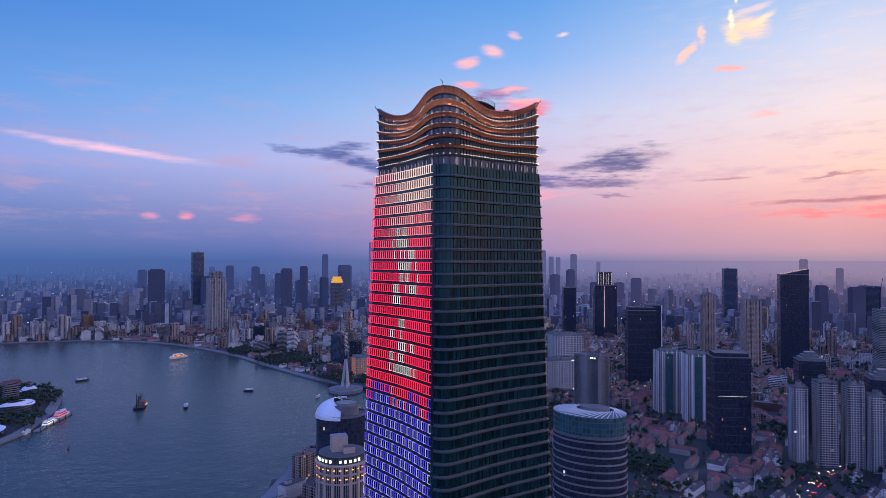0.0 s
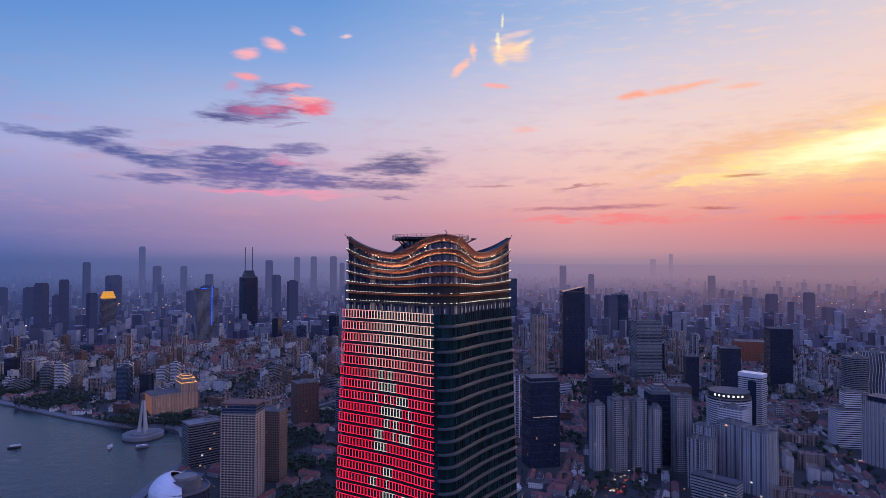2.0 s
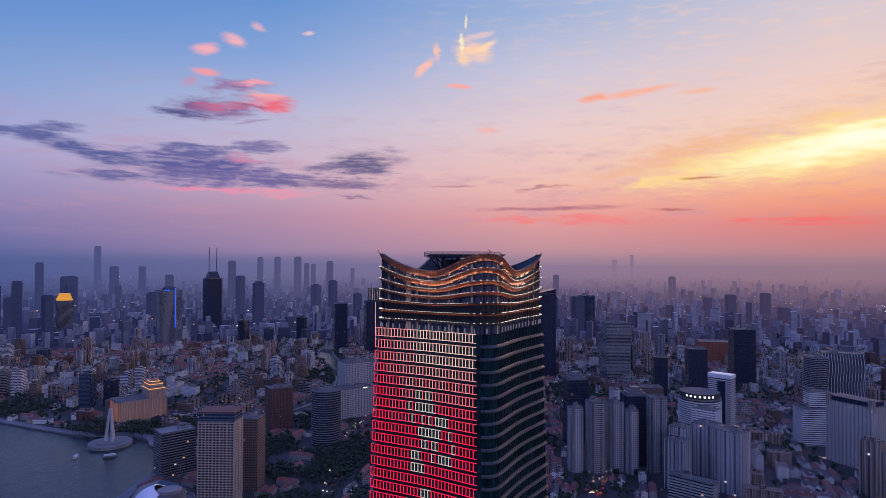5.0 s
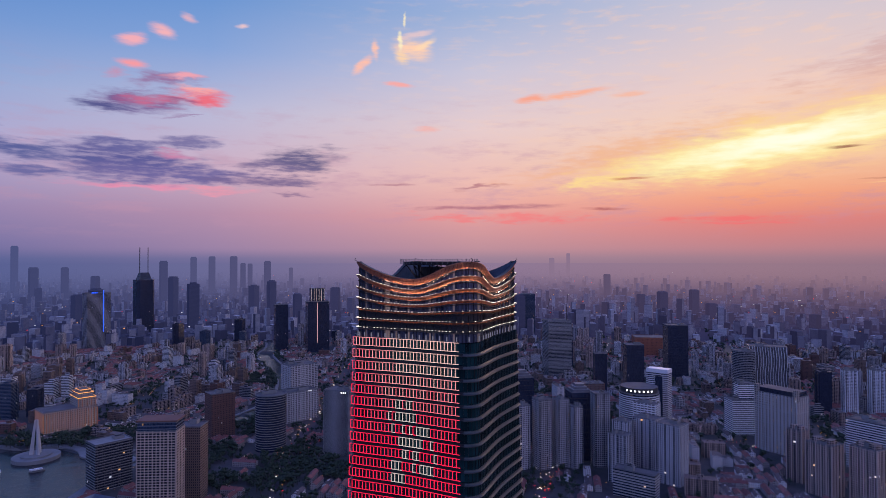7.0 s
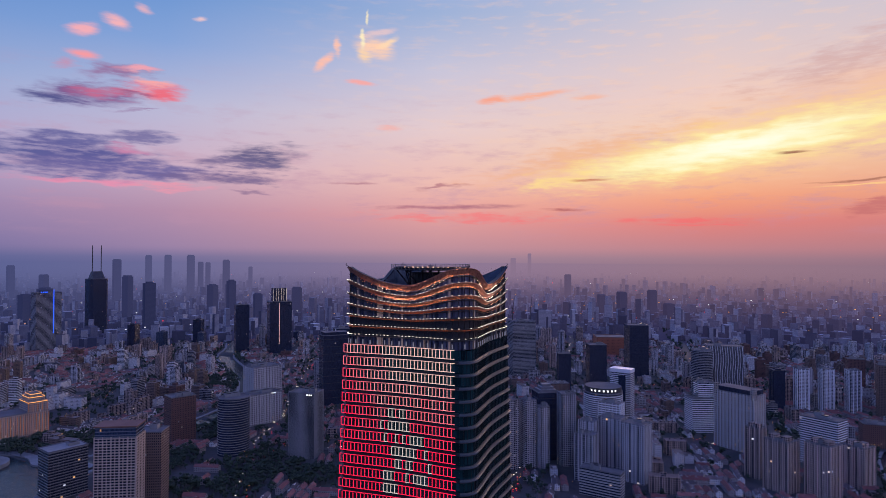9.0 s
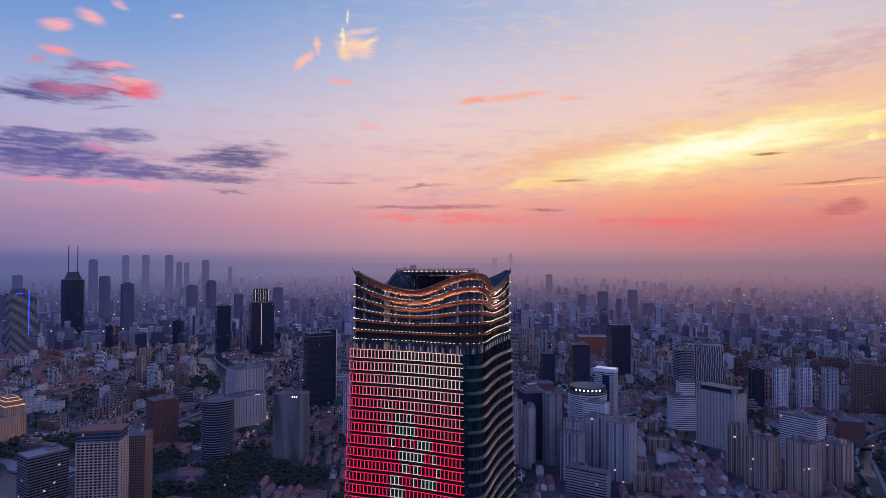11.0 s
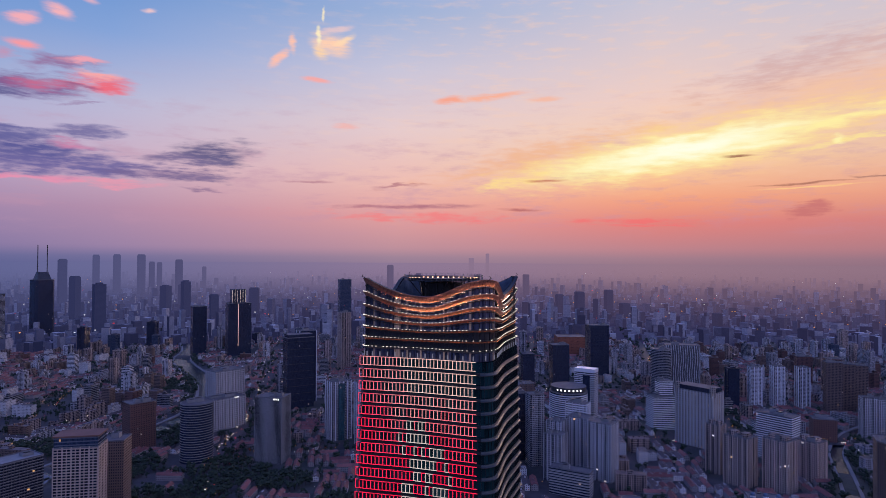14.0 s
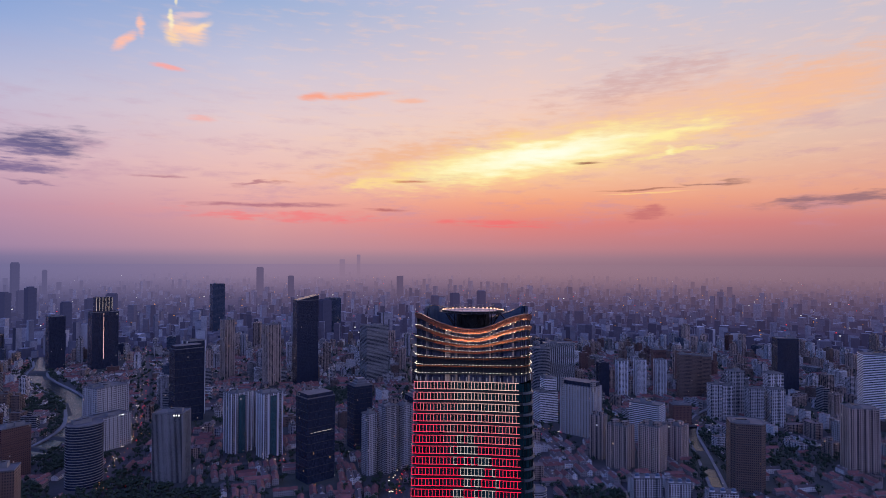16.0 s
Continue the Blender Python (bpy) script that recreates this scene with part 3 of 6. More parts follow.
# ---------------------------------------------------------------- mesh helpers
class Mesh:
    """Gathers faces with a UV map in metres and a material slot each."""

    def __init__(self):
        self.v, self.f, self.uv, self.mi = [], [], [], []

    def face(self, pts, uvs=None, mi=0):
        k = len(self.v)
        self.v.extend(pts)
        self.f.append(tuple(range(k, k + len(pts))))
        self.uv.extend(uvs or [(p[0], p[1]) for p in pts])
        self.mi.append(mi)

    def prism(self, outline, z0, z1, side=0, top=0, u0=0.0, bottom=False, shrink=None):
        """An upright prism on an outline that runs counter-clockwise; shrink: the outline at the top."""
        up = shrink or outline
        n = len(outline)
        u = u0
        for i in range(n):
            a, b = outline[i], outline[(i + 1) % n]
            c, d = up[(i + 1) % n], up[i]
            step = math.hypot(b[0] - a[0], b[1] - a[1])
            self.face([(a[0], a[1], z0), (b[0], b[1], z0), (c[0], c[1], z1), (d[0], d[1], z1)], [(u, z0), (u + step, z0), (u + step, z1), (u, z1)], side)
            u += step
        self.face([(p[0], p[1], z1) for p in up], None, top)
        if bottom:
            self.face([(p[0], p[1], z0) for p in reversed(outline)], None, side)
        return self

    def box(self, x, y, z0, sx, sy, sz, yaw=0.0, side=0, top=0, bottom=False):
        return self.prism(rect(x, y, sx, sy, yaw), z0, z0 + sz, side, top, 0.0, bottom)

    def beam(self, a, b, r, mi=0, sides=4):
        """A straight bar from a to b."""
        a, b = Vector(a), Vector(b)
        d = (b - a).normalized()
        s = d.orthogonal().normalized()
        t = d.cross(s)
        ring = [s * (r * math.cos(2 * math.pi * i / sides)) + t * (r * math.sin(2 * math.pi * i / sides)) for i in range(sides)]
        for i in range(sides):
            p, q = ring[i], ring[(i + 1) % sides]
            self.face([tuple(a + p), tuple(a + q), tuple(b + q), tuple(b + p)], None, mi)
        self.face([tuple(b + p) for p in ring], None, mi)
        self.face([tuple(a + p) for p in reversed(ring)], None, mi)
        return self

    def gable(self, x, y, z0, sx, sy, wall_h, roof_h, yaw=0.0, wall=0, roof=1):
        """A long house with a ridge along its length."""
        c, s = math.cos(radians(yaw)), math.sin(radians(yaw))

        def P(a, b, z):
            return (x + a * c - b * s, y + a * s + b * c, z)

        hx, hy, z1, z2 = sx / 2, sy / 2, z0 + wall_h, z0 + wall_h + roof_h
        for (a, b), (d, e) in (((-hx, -hy), (hx, -hy)), ((hx, hy), (-hx, hy))):
            self.face([P(a, b, z0), P(d, e, z0), P(d, e, z1), P(a, b, z1)], [(0, z0), (sx, z0), (sx, z1), (0, z1)], wall)
        for a, q in ((hx, 1), (-hx, -1)):
            self.face([P(a, -hy * q, z0), P(a, hy * q, z0), P(a, hy * q, z1), P(a, 0, z2), P(a, -hy * q, z1)], [(0, z0), (sy, z0), (sy, z1), (sy / 2, z2), (0, z1)], wall)
        o = 0.4
        self.face([P(-hx - o, -hy - o, z1 - 0.3), P(hx + o, -hy - o, z1 - 0.3), P(hx + o, 0, z2), P(-hx - o, 0, z2)], None, roof)
        self.face([P(hx + o, hy + o, z1 - 0.3), P(-hx - o, hy + o, z1 - 0.3), P(-hx - o, 0, z2), P(hx + o, 0, z2)], None, roof)

    def data(self, name, mats):
        me = bpy.data.meshes.new(name)
        me.from_pydata(self.v, [], self.f)
        layer = me.uv_layers.new(name="metres")
        layer.data.foreach_set("uv", [c for p in self.uv for c in p])
        for m in mats:
            me.materials.append(m)
        me.polygons.foreach_set("material_index", self.mi)
        me.update()
        return me


def rect(x, y, sx, sy, yaw=0.0):
    c, s = math.cos(radians(yaw)), math.sin(radians(yaw))
    return [(x + a * c - b * s, y + a * s + b * c) for a, b in ((-sx / 2, -sy / 2), (sx / 2, -sy / 2), (sx / 2, sy / 2), (-sx / 2, sy / 2))]


def oval(x, y, rx, ry, n=32, yaw=0.0, a0=0.0, a1=360.0):
    c, s = math.cos(radians(yaw)), math.sin(radians(yaw))
    whole = abs(a1 - a0) >= 360
    k = n if whole else n + 1
    pts = []
    for i in range(k):
        t = radians(a0 + (a1 - a0) * i / n)
        a, b = rx * math.cos(t), ry * math.sin(t)
        pts.append((x + a * c - b * s, y + a * s + b * c))
    return pts


def inset(outline, d):
    """The outline drawn in by about d metres towards its middle."""
    cx, cy = sum(p[0] for p in outline) / len(outline), sum(p[1] for p in outline) / len(outline)
    out = []
    for x, y in outline:
        r = math.hypot(x - cx, y - cy)
        k = max(0.02, 1 - d * 1.25 / r)
        out.append((cx + (x - cx) * k, cy + (y - cy) * k))
    return out


def thing(name, x, y, z, yaw=0.0, label="", category="", group="", kind=""):
    e = new(name)
    e.matrix_basis = pose(x, y, z, 0, 0, yaw)
    return tagged(e, label, category, group, kind)


def part(name, mesh, mats, parent, label="", at=None):
    """Links a mesh as one object under a thing or a part; its coordinates are the parent's."""
    me = mesh.data(name, mats if isinstance(mats, (list, tuple)) else [mats]) if isinstance(mesh, Mesh) else mesh
    ob = new(name, me)
    ob.parent = parent
    if at is not None:
        ob.matrix_basis = at
    if label:
        ob["label"] = label
    return ob


def solid(name, mesh, mats, label="", category="", group="", kind=""):
    ob = new(name, mesh.data(name, mats if isinstance(mats, (list, tuple)) else [mats]))
    return tagged(ob, label, category, group, kind)


# ---------------------------------------------------------------- ground, river, creek
RIVER = [(240, 688), (324, 801), (420, 876), (513, 924), (588, 938), (592, 985), (560, 1030), (590, 1075), (585, 1135), (545, 1170), (519, 1297), (500, 1500), (481, 1728), (400, 2010), (262, 2197), (60, 2300),
         (-120, 2330), (-600, 2250), (-600, 1900), (-80, 1660), (40, 1530), (78, 1450), (66, 1300), (45, 1200), (0, 1080), (-60, 1030), (-200, 960), (-500, 800), (-900, 400), (-700, 0), (-300, 250), (0, 440), (150, 580)]
CREEK = [(560, 962), (700, 968), (904, 978), (1030, 1010), (1138, 1085), (1230, 1160), (1320, 1262), (1420, 1390), (1523, 1504), (1700, 1600), (2000, 1900)]
CANAL = [(600, -112), (720, -140), (844, -165), (986, -190), (1132, -212), (1300, -300), (1500, -520), (1800, -900)]
ROADS = [
    ([(330, 420), (520, 600), (746, 769), (952, 850), (1160, 960), (1500, 1150), (2100, 1500)], 24),
    ([(746, 769), (820, 640), (900, 470), (985, 300), (1060, 120), (1120, -60), (1180, -300), (1300, -700)], 18),
    ([(640, 300), (800, 330), (985, 300), (1200, 330), (1500, 400), (2100, 470), (2900, 600)], 20),
    ([(952, 850), (1080, 700), (1230, 560), (1400, 400), (1560, 150), (1700, -150), (1900, -600)], 18),
    ([(560, 1160), (590, 1400), (600, 1700), (560, 2000), (420, 2300), (250, 2420)], 20),
    ([(620, 1150), (900, 1300), (1200, 1500), (1600, 1800), (2200, 2200)], 16),
    ([(1120, -60), (1400, -40), (1800, 60), (2400, 100), (3000, 160)], 22),
    ([(520, 600), (560, 450), (600, 250), (640, 60), (660, -112)], 14),
]
CX, CY, FLAT = -60.0, 100.0, 2460.0


def in_poly(x, y, poly):
    hit = False
    j = len(poly) - 1
    for i in range(len(poly)):
        (xi, yi), (xj, yj) = poly[i], poly[j]
        if (yi > y) != (yj > y) and x < (xj - xi) * (y - yi) / (yj - yi) + xi:
            hit = not hit
        j = i
    return hit


def to_line(x, y, line, closed=False):
    best = 1e9
    n = len(line)
    for i in range(n if closed else n - 1):
        (ax, ay), (bx, by) = line[i], line[(i + 1) % n]
        dx, dy = bx - ax, by - ay
        t = max(0.0, min(1.0, ((x - ax) * dx + (y - ay) * dy) / (dx * dx + dy * dy)))
        best = min(best, math.hypot(x - ax - t * dx, y - ay - t * dy))
    return best


def strip(line, width, z, mesh, mi=0, closed=False, drop=None, side=0.0):
    """A ribbon along a line; drop: the depth of its two edges."""
    n = len(line)
    rows = []
    for i in range(n):
        a = line[i - 1] if (i or closed) else line[0]
        b = line[(i + 1) % n] if (i < n - 1 or closed) else line[-1]
        d = Vector((b[0] - a[0], b[1] - a[1])).normalized()
        q = Vector((-d.y, d.x))
        p = Vector(line[i])
        rows.append((p + q * (width / 2 + side), p - q * (width / 2 - side)))
    for i in range(n if closed else n - 1):
        (a, b), (c, d) = rows[i], rows[(i + 1) % n]
        mesh.face([(b.x, b.y, z), (d.x, d.y, z), (c.x, c.y, z), (a.x, a.y, z)], None, mi)
        if drop:
            mesh.face([(b.x, b.y, z - drop), (d.x, d.y, z - drop), (d.x, d.y, z), (b.x, b.y, z)], None, mi)
            mesh.face([(c.x, c.y, z - drop), (a.x, a.y, z - drop), (a.x, a.y, z), (c.x, c.y, z)], None, mi)


def smooth_line(line, times=2, closed=False):
    for _ in range(times):
        out = [] if closed else [line[0]]
        n = len(line)
        for i in range(n if closed else n - 1):
            (ax, ay), (bx, by) = line[i], line[(i + 1) % n]
            out += [(ax * 0.75 + bx * 0.25, ay * 0.75 + by * 0.25), (ax * 0.25 + bx * 0.75, ay * 0.25 + by * 0.75)]
        if not closed:
            out.append(line[-1])
        line = out
    return line


RIVER = smooth_line(RIVER, 2, True)
CREEK = smooth_line(CREEK, 2)
CANAL = smooth_line(CANAL, 2)

BOWL = 6900.0


def bowl(d):
    """Where a far place at the true distance d stands, and its scale: the distance is drawn together behind the town."""
    r = FLAT + BOWL * (1 - math.exp(-(d - FLAT) / BOWL)) if d > FLAT else d
    return r, r / d


g = Mesh()
verts, faces = [], []
RINGS = [0.0] + [60.0 * i for i in range(1, 42)]
TURNS = 240
for r in RINGS:
    for k in range(TURNS):
        a = 2 * math.pi * k / TURNS
        x, y = CX + r * math.cos(a), CY + r * math.sin(a)
        wet = in_poly(x, y, RIVER) or to_line(x, y, CREEK) < 24 or to_line(x, y, CANAL) < 9
        verts.append((x, y, -7.0 if wet else 0.0))
for d in (2520, 3000, 3600, 4200, 5000, 6500, 9000, 13000, 20000, 32000, 60000):
    r, s = bowl(d)
    for k in range(TURNS):
        a = 2 * math.pi * k / TURNS
        verts.append((CX + r * math.cos(a), CY + r * math.sin(a), 300.0 * (1 - s)))
for i in range(len(verts) // TURNS - 1):
    for k in range(TURNS):
        faces.append((i * TURNS + k, (i + 1) * TURNS + k, (i + 1) * TURNS + (k + 1) % TURNS, i * TURNS + (k + 1) % TURNS))
near = [f for f in faces if f[0] < len(RINGS) * TURNS - TURNS]
far = [f for f in faces if f[0] >= len(RINGS) * TURNS - TURNS]
me = bpy.data.meshes.new("ground")
me.from_pydata(verts, [], near)
me.materials.append(M["ground"])
tagged(new("ground", me), "dark city ground with asphalt, paving and patches of green", "ground", kind="structure")
far_ground = bpy.data.meshes.new("backdrop")
far_ground.from_pydata(verts, [], far)

wtr = Mesh()
wtr.face([(x, y, -2.4) for x, y in RIVER], None, 0)
solid("water", wtr, M["water"], "broad grey blue river with a faint chop at dusk", "river", kind="structure")
wtr = Mesh()
strip(CREEK, 46, -2.3, wtr)
solid("water", wtr, M["water"], "winding city creek between stone walls", "creek", kind="structure")
wtr = Mesh()
strip(CANAL, 17, -2.3, wtr)
solid("water", wtr, M["water"], "narrow straight canal reflecting the pale sky", "canal", kind="structure")
quay = Mesh()
strip(RIVER, 16, 0.35, quay, 0, True, 6.0, side=-8)
solid("pavement", quay, M["paving"], "pale paved riverside promenade with a stone quay wall", "promenade", kind="structure")
for line, half, width in ((CREEK, 23, 7), (CANAL, 8.5, 5)):
    quay = Mesh()
    strip(line, width, 0.35, quay, 0, False, 5.0, side=half + width / 2)
    strip(line, width, 0.35, quay, 0, False, 5.0, side=-half - width / 2)
    solid("pavement", quay, M["paving"], "stone walled bank walk beside the water", "bank walk", kind="structure")
for line, width in ROADS:
    road = Mesh()
    strip(smooth_line(line, 2), width, 0.5, road, 0, False, 0.6)
    solid("road", road, M["asphalt"], "dark asphalt city avenue with traffic lanes", "road", kind="structure")


# ---------------------------------------------------------------- the skyscraper
TX, TY = 124.3, 182.3
tower = thing("skyscraper", TX, TY, 0, 0, "tall dark glass skyscraper with a wavy copper lit crown", "skyscraper")


def half_side(z):
    """Half the tower's width: it swells downwards."""
    if z >= 293:
        return 23.1 - 0.8 * min(1.0, (z - 293) / 12)
    if z >= 180:
        return 23.1 + 2.5 * (293 - z) / 113
    return 25.6 + 2.0 * (1 - math.exp(-(180 - z) / 100))


SIDE_STEPS = 26


def ring(s, out=0.0, hollow=1.0, corner=5.2):
    """The plan, counter-clockwise from the near corner: points, outward normals, place along the side (-1 to 1), side."""
    pts = []
    for k in range(4):
        c, q = math.cos(k * math.pi / 2), math.sin(k * math.pi / 2)
        rc = corner if k in (0, 2) else corner * 0.3
        rn = corner if k in (1, 3) else corner * 0.3
        a, b = -s + rc, s - rn
        raw = []
        for i in range(SIDE_STEPS + 1):
            x = a + (b - a) * i / SIDE_STEPS
            u = 2 * i / SIDE_STEPS - 1
            dip = hollow * (1 - u * u) ** 2 * 1.0
            raw.append((x, -s + dip, 0.0, -1.0, x / s))
        for i in range(1, 6):
            t = -math.pi / 2 + (math.pi / 2) * i / 6
            nx, ny = math.cos(t), math.sin(t)
            raw.append((b + rn * nx, -s + rn + rn * ny, nx, ny, 1.0 + i / 6))
        for x, y, nx, ny, u in raw:
            x, y = x + nx * out, y + ny * out
            pts.append((x * c - y * q, x * q + y * c, nx * c - ny * q, nx * q + ny * c, u, k))
    return pts


def band(mesh, lower, upper, z0, z1, mi=0, keep=None):
    """A wall between two rings; z0 and z1 are heights or functions of a ring point."""
    n = len(lower)
    run = 0.0
    for i in range(n):
        j = (i + 1) % n
        a, b, c, d = lower[i], lower[j], upper[j], upper[i]
        step = math.hypot(b[0] - a[0], b[1] - a[1])
        if keep is None or keep(a):
            za, zb = (z0(a), z0(b)) if callable(z0) else (z0, z0)
            zc, zd = (z1(c), z1(d)) if callable(z1) else (z1, z1)
            mesh.face([(a[0], a[1], za), (b[0], b[1], zb), (c[0], c[1], zc), (d[0], d[1], zd)], [(run, za), (run + step, zb), (run + step, zc), (run, zd)], mi)
        run += step


def sweep(mesh, s, z, profile, mats, corner=5.2, keep=None):
    """Runs a profile of (out, up) round the tower, or along the sides that keep picks."""
    for i in range(len(profile) - 1):
        (o0, u0), (o1, u1) = profile[i], profile[i + 1]
        if callable(z):
            band(mesh, ring(s, o0, 1.0, corner), ring(s, o1, 1.0, corner), lambda p, u=u0: z(p) + u, lambda p, u=u1: z(p) + u, mats[i], keep)
        else:
            band(mesh, ring(s, o0, 1.0, corner), ring(s, o1, 1.0, corner), z + u0, z + u1, mats[i], keep)


def led_tone(col, row):
    """The standing picture on the screen: pale at the top, red towards the corner and low down, with a white figure in the middle."""
    k = random.random()
    if row + 3 * k > 21:
        return "led_violet" if (col * 7 + row * 3) % 11 < 7 else "led_pale"
    middle, half = {5: (15, 2), 6: (14, 4), 7: (17, 5), 8: (16, 7), 9: (19, 5), 10: (18, 6), 11: (15, 3), 13: (17, 2), 14: (16, 5), 15: (19, 4), 16: (14, 3), 17: (17, 6)}.get(row, (0, -9))
    if abs(col - middle) <= half and k < 0.62:
        return "led_white"
    side = max(0.0, 1.0 - col / 20.0) * min(1.0, 0.35 + row / 9.0)
    low = max(0.0, min(1.0, (row - 1) / 7.0)) * 0.85
    red = max(side, low, 0.12 * max(0.0, 1.0 - (LED_COLS - 1 - col) / 3.0)) + (k - 0.5) * 0.10
    for limit, tone in ((0.74, "led_red"), (0.54, "led_crimson"), (0.36, "led_rose"), (0.2, "led_blush")):
        if red > limit:
            return tone
    return "led_cream"


STOREY, TOP = 4.2, 292.6
LED_COLS = 31


def led_mesh(w, h, tone):
    m = Mesh()
    t = 0.15
    for x in (-w / 2,):
        m.box(x, 0, 0, t, 0.22, h, 0, 0, 0, True)
    m.box(0, 0, 0, w, 0.2, t, 0, 0, 0, True)
    m.box(0, 0, h - t, w, 0.2, t, 0, 0, 0, True)
    return m.data("led_panel", [M[tone]])


LED_TONES = ("led_red", "led_crimson", "led_rose", "led_blush", "led_white", "led_cream", "led_violet", "led_pale")
led_meshes = {t: led_mesh(1.33, 3.0, t) for t in LED_TONES}


def led_place(s, f):
    """A point on the screen side at the share f of its width, and the side's bearing there."""
    y = s + 0.1 - f * (2 * s + 0.1 - 5.2)
    a, b = s - 1.56, -(s - 5.2)
    u = max(-1, min(1, 2 * (a - y) / (a - b) - 1))
    return -s + 1.0 * (1 - u * u) ** 2 - 0.22, y


for row in range(70):
    z1 = TOP - STOREY * row
    z0 = z1 - STOREY
    if z0 < 0:
        break
    s0, s1 = half_side(z0), half_side(z1)
    fine_row = z1 > 165
    m = Mesh()
    band(m, ring(s0, -0.25), ring(s1, -0.25), z0, z1)
    part("floor_glazing", m, M["curtain_glass"], tower, "dark reflective curtain wall glass")
    m = Mesh()
    # upper slopes in the sill colour, front, underside and screen side in the darker one
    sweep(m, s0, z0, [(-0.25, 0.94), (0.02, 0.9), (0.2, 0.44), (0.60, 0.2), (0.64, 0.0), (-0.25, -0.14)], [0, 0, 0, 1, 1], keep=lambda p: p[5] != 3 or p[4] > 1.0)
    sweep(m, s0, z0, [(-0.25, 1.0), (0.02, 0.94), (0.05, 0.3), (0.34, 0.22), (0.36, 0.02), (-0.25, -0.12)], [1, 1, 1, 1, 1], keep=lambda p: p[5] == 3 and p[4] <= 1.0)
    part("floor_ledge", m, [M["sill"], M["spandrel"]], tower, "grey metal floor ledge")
    if not fine_row:
        continue
    m = Mesh()
    rr0, rr1 = ring(s0, -0.18), ring(s1, -0.18)
    for i in range(len(rr0)):
        a, b = rr0[i], rr1[i]
        j = (i + 1) % len(rr0)
        if a[5] == 3 and a[4] < 0.99:
            continue
        for t in (0.0,):
            yaw = math.degrees(math.atan2(rr0[j][1] - a[1], rr0[j][0] - a[0]))
            m.prism(rect(a[0], a[1], 0.07, 0.2, yaw), z0 + 0.9, z1, 0, 0, 0.0, False, rect(b[0], b[1], 0.07, 0.2, yaw))
    part("window_grid", m, M["mullion"], tower)
    sm = (s0 + s1) / 2
    if row < 10:
        for col in range(LED_COLS):
            x, y = led_place(sm, (col + 0.5) / LED_COLS)
            ob = new("led_panel", led_meshes[led_tone(col, row)])
            ob.parent = tower
            ob.matrix_basis = pose(x, y, z0 + 1.5, 0, 0, -90) @ Matrix.Diagonal(((2 * sm - 5.1) / LED_COLS / 1.33, 1, 1, 1))
    elif z1 > 165:
        m = Mesh()
        for col in range(LED_COLS):
            x, y = led_place(sm, (col + 0.5) / LED_COLS)
            tone = LED_TONES.index(led_tone(col, row))
            wd = (2 * sm - 5.1) / LED_COLS
            m.box(x, y + wd / 2, z0 + 1.5, 0.22, 0.15, 3.0, 0, tone, tone)
            m.box(x, y, z0 + 1.5, 0.2, wd, 0.15, 0, tone, tone)
            m.box(x, y, z0 + 4.35, 0.2, wd, 0.15, 0, tone, tone)
        part("screen_strip", m, [M[t] for t in LED_TONES], tower, "lit frames of the led screen")

# crown: seven ledges, the upper ones waving up to the corners
CROWN = [(319.6, 313.6), (314.9, 310.0), (310.6, 307.3), (306.8, 304.7), (303.1, 302.1), (299.5, 299.2), (296.2, 296.2)]


def wave(k):
    hi, lo = CROWN[k]
    
    def height(p):
        u, side = p[4], p[5]
        whole = CS - ROUND + ROUND * math.pi / 4
        if u > 1.0:
            if side not in (1, 3):
                return hi
            f = u - 1.0
            a = (CS - ROUND + ROUND * math.pi / 2 * min(f, 1 - f)) / whole
            return lo + (hi - lo) * (0.5 - 0.5 * math.cos(math.pi * a))
        rounded = (u < 0) == (side in (0, 2))
        if rounded:
            return lo + (hi - lo) * (0.5 - 0.5 * math.cos(math.pi * min(1.0, abs(u) * CS / whole)))
        return lo + (hi - lo) * min(1.0, abs(u) / 0.93) ** 1.9

    return height


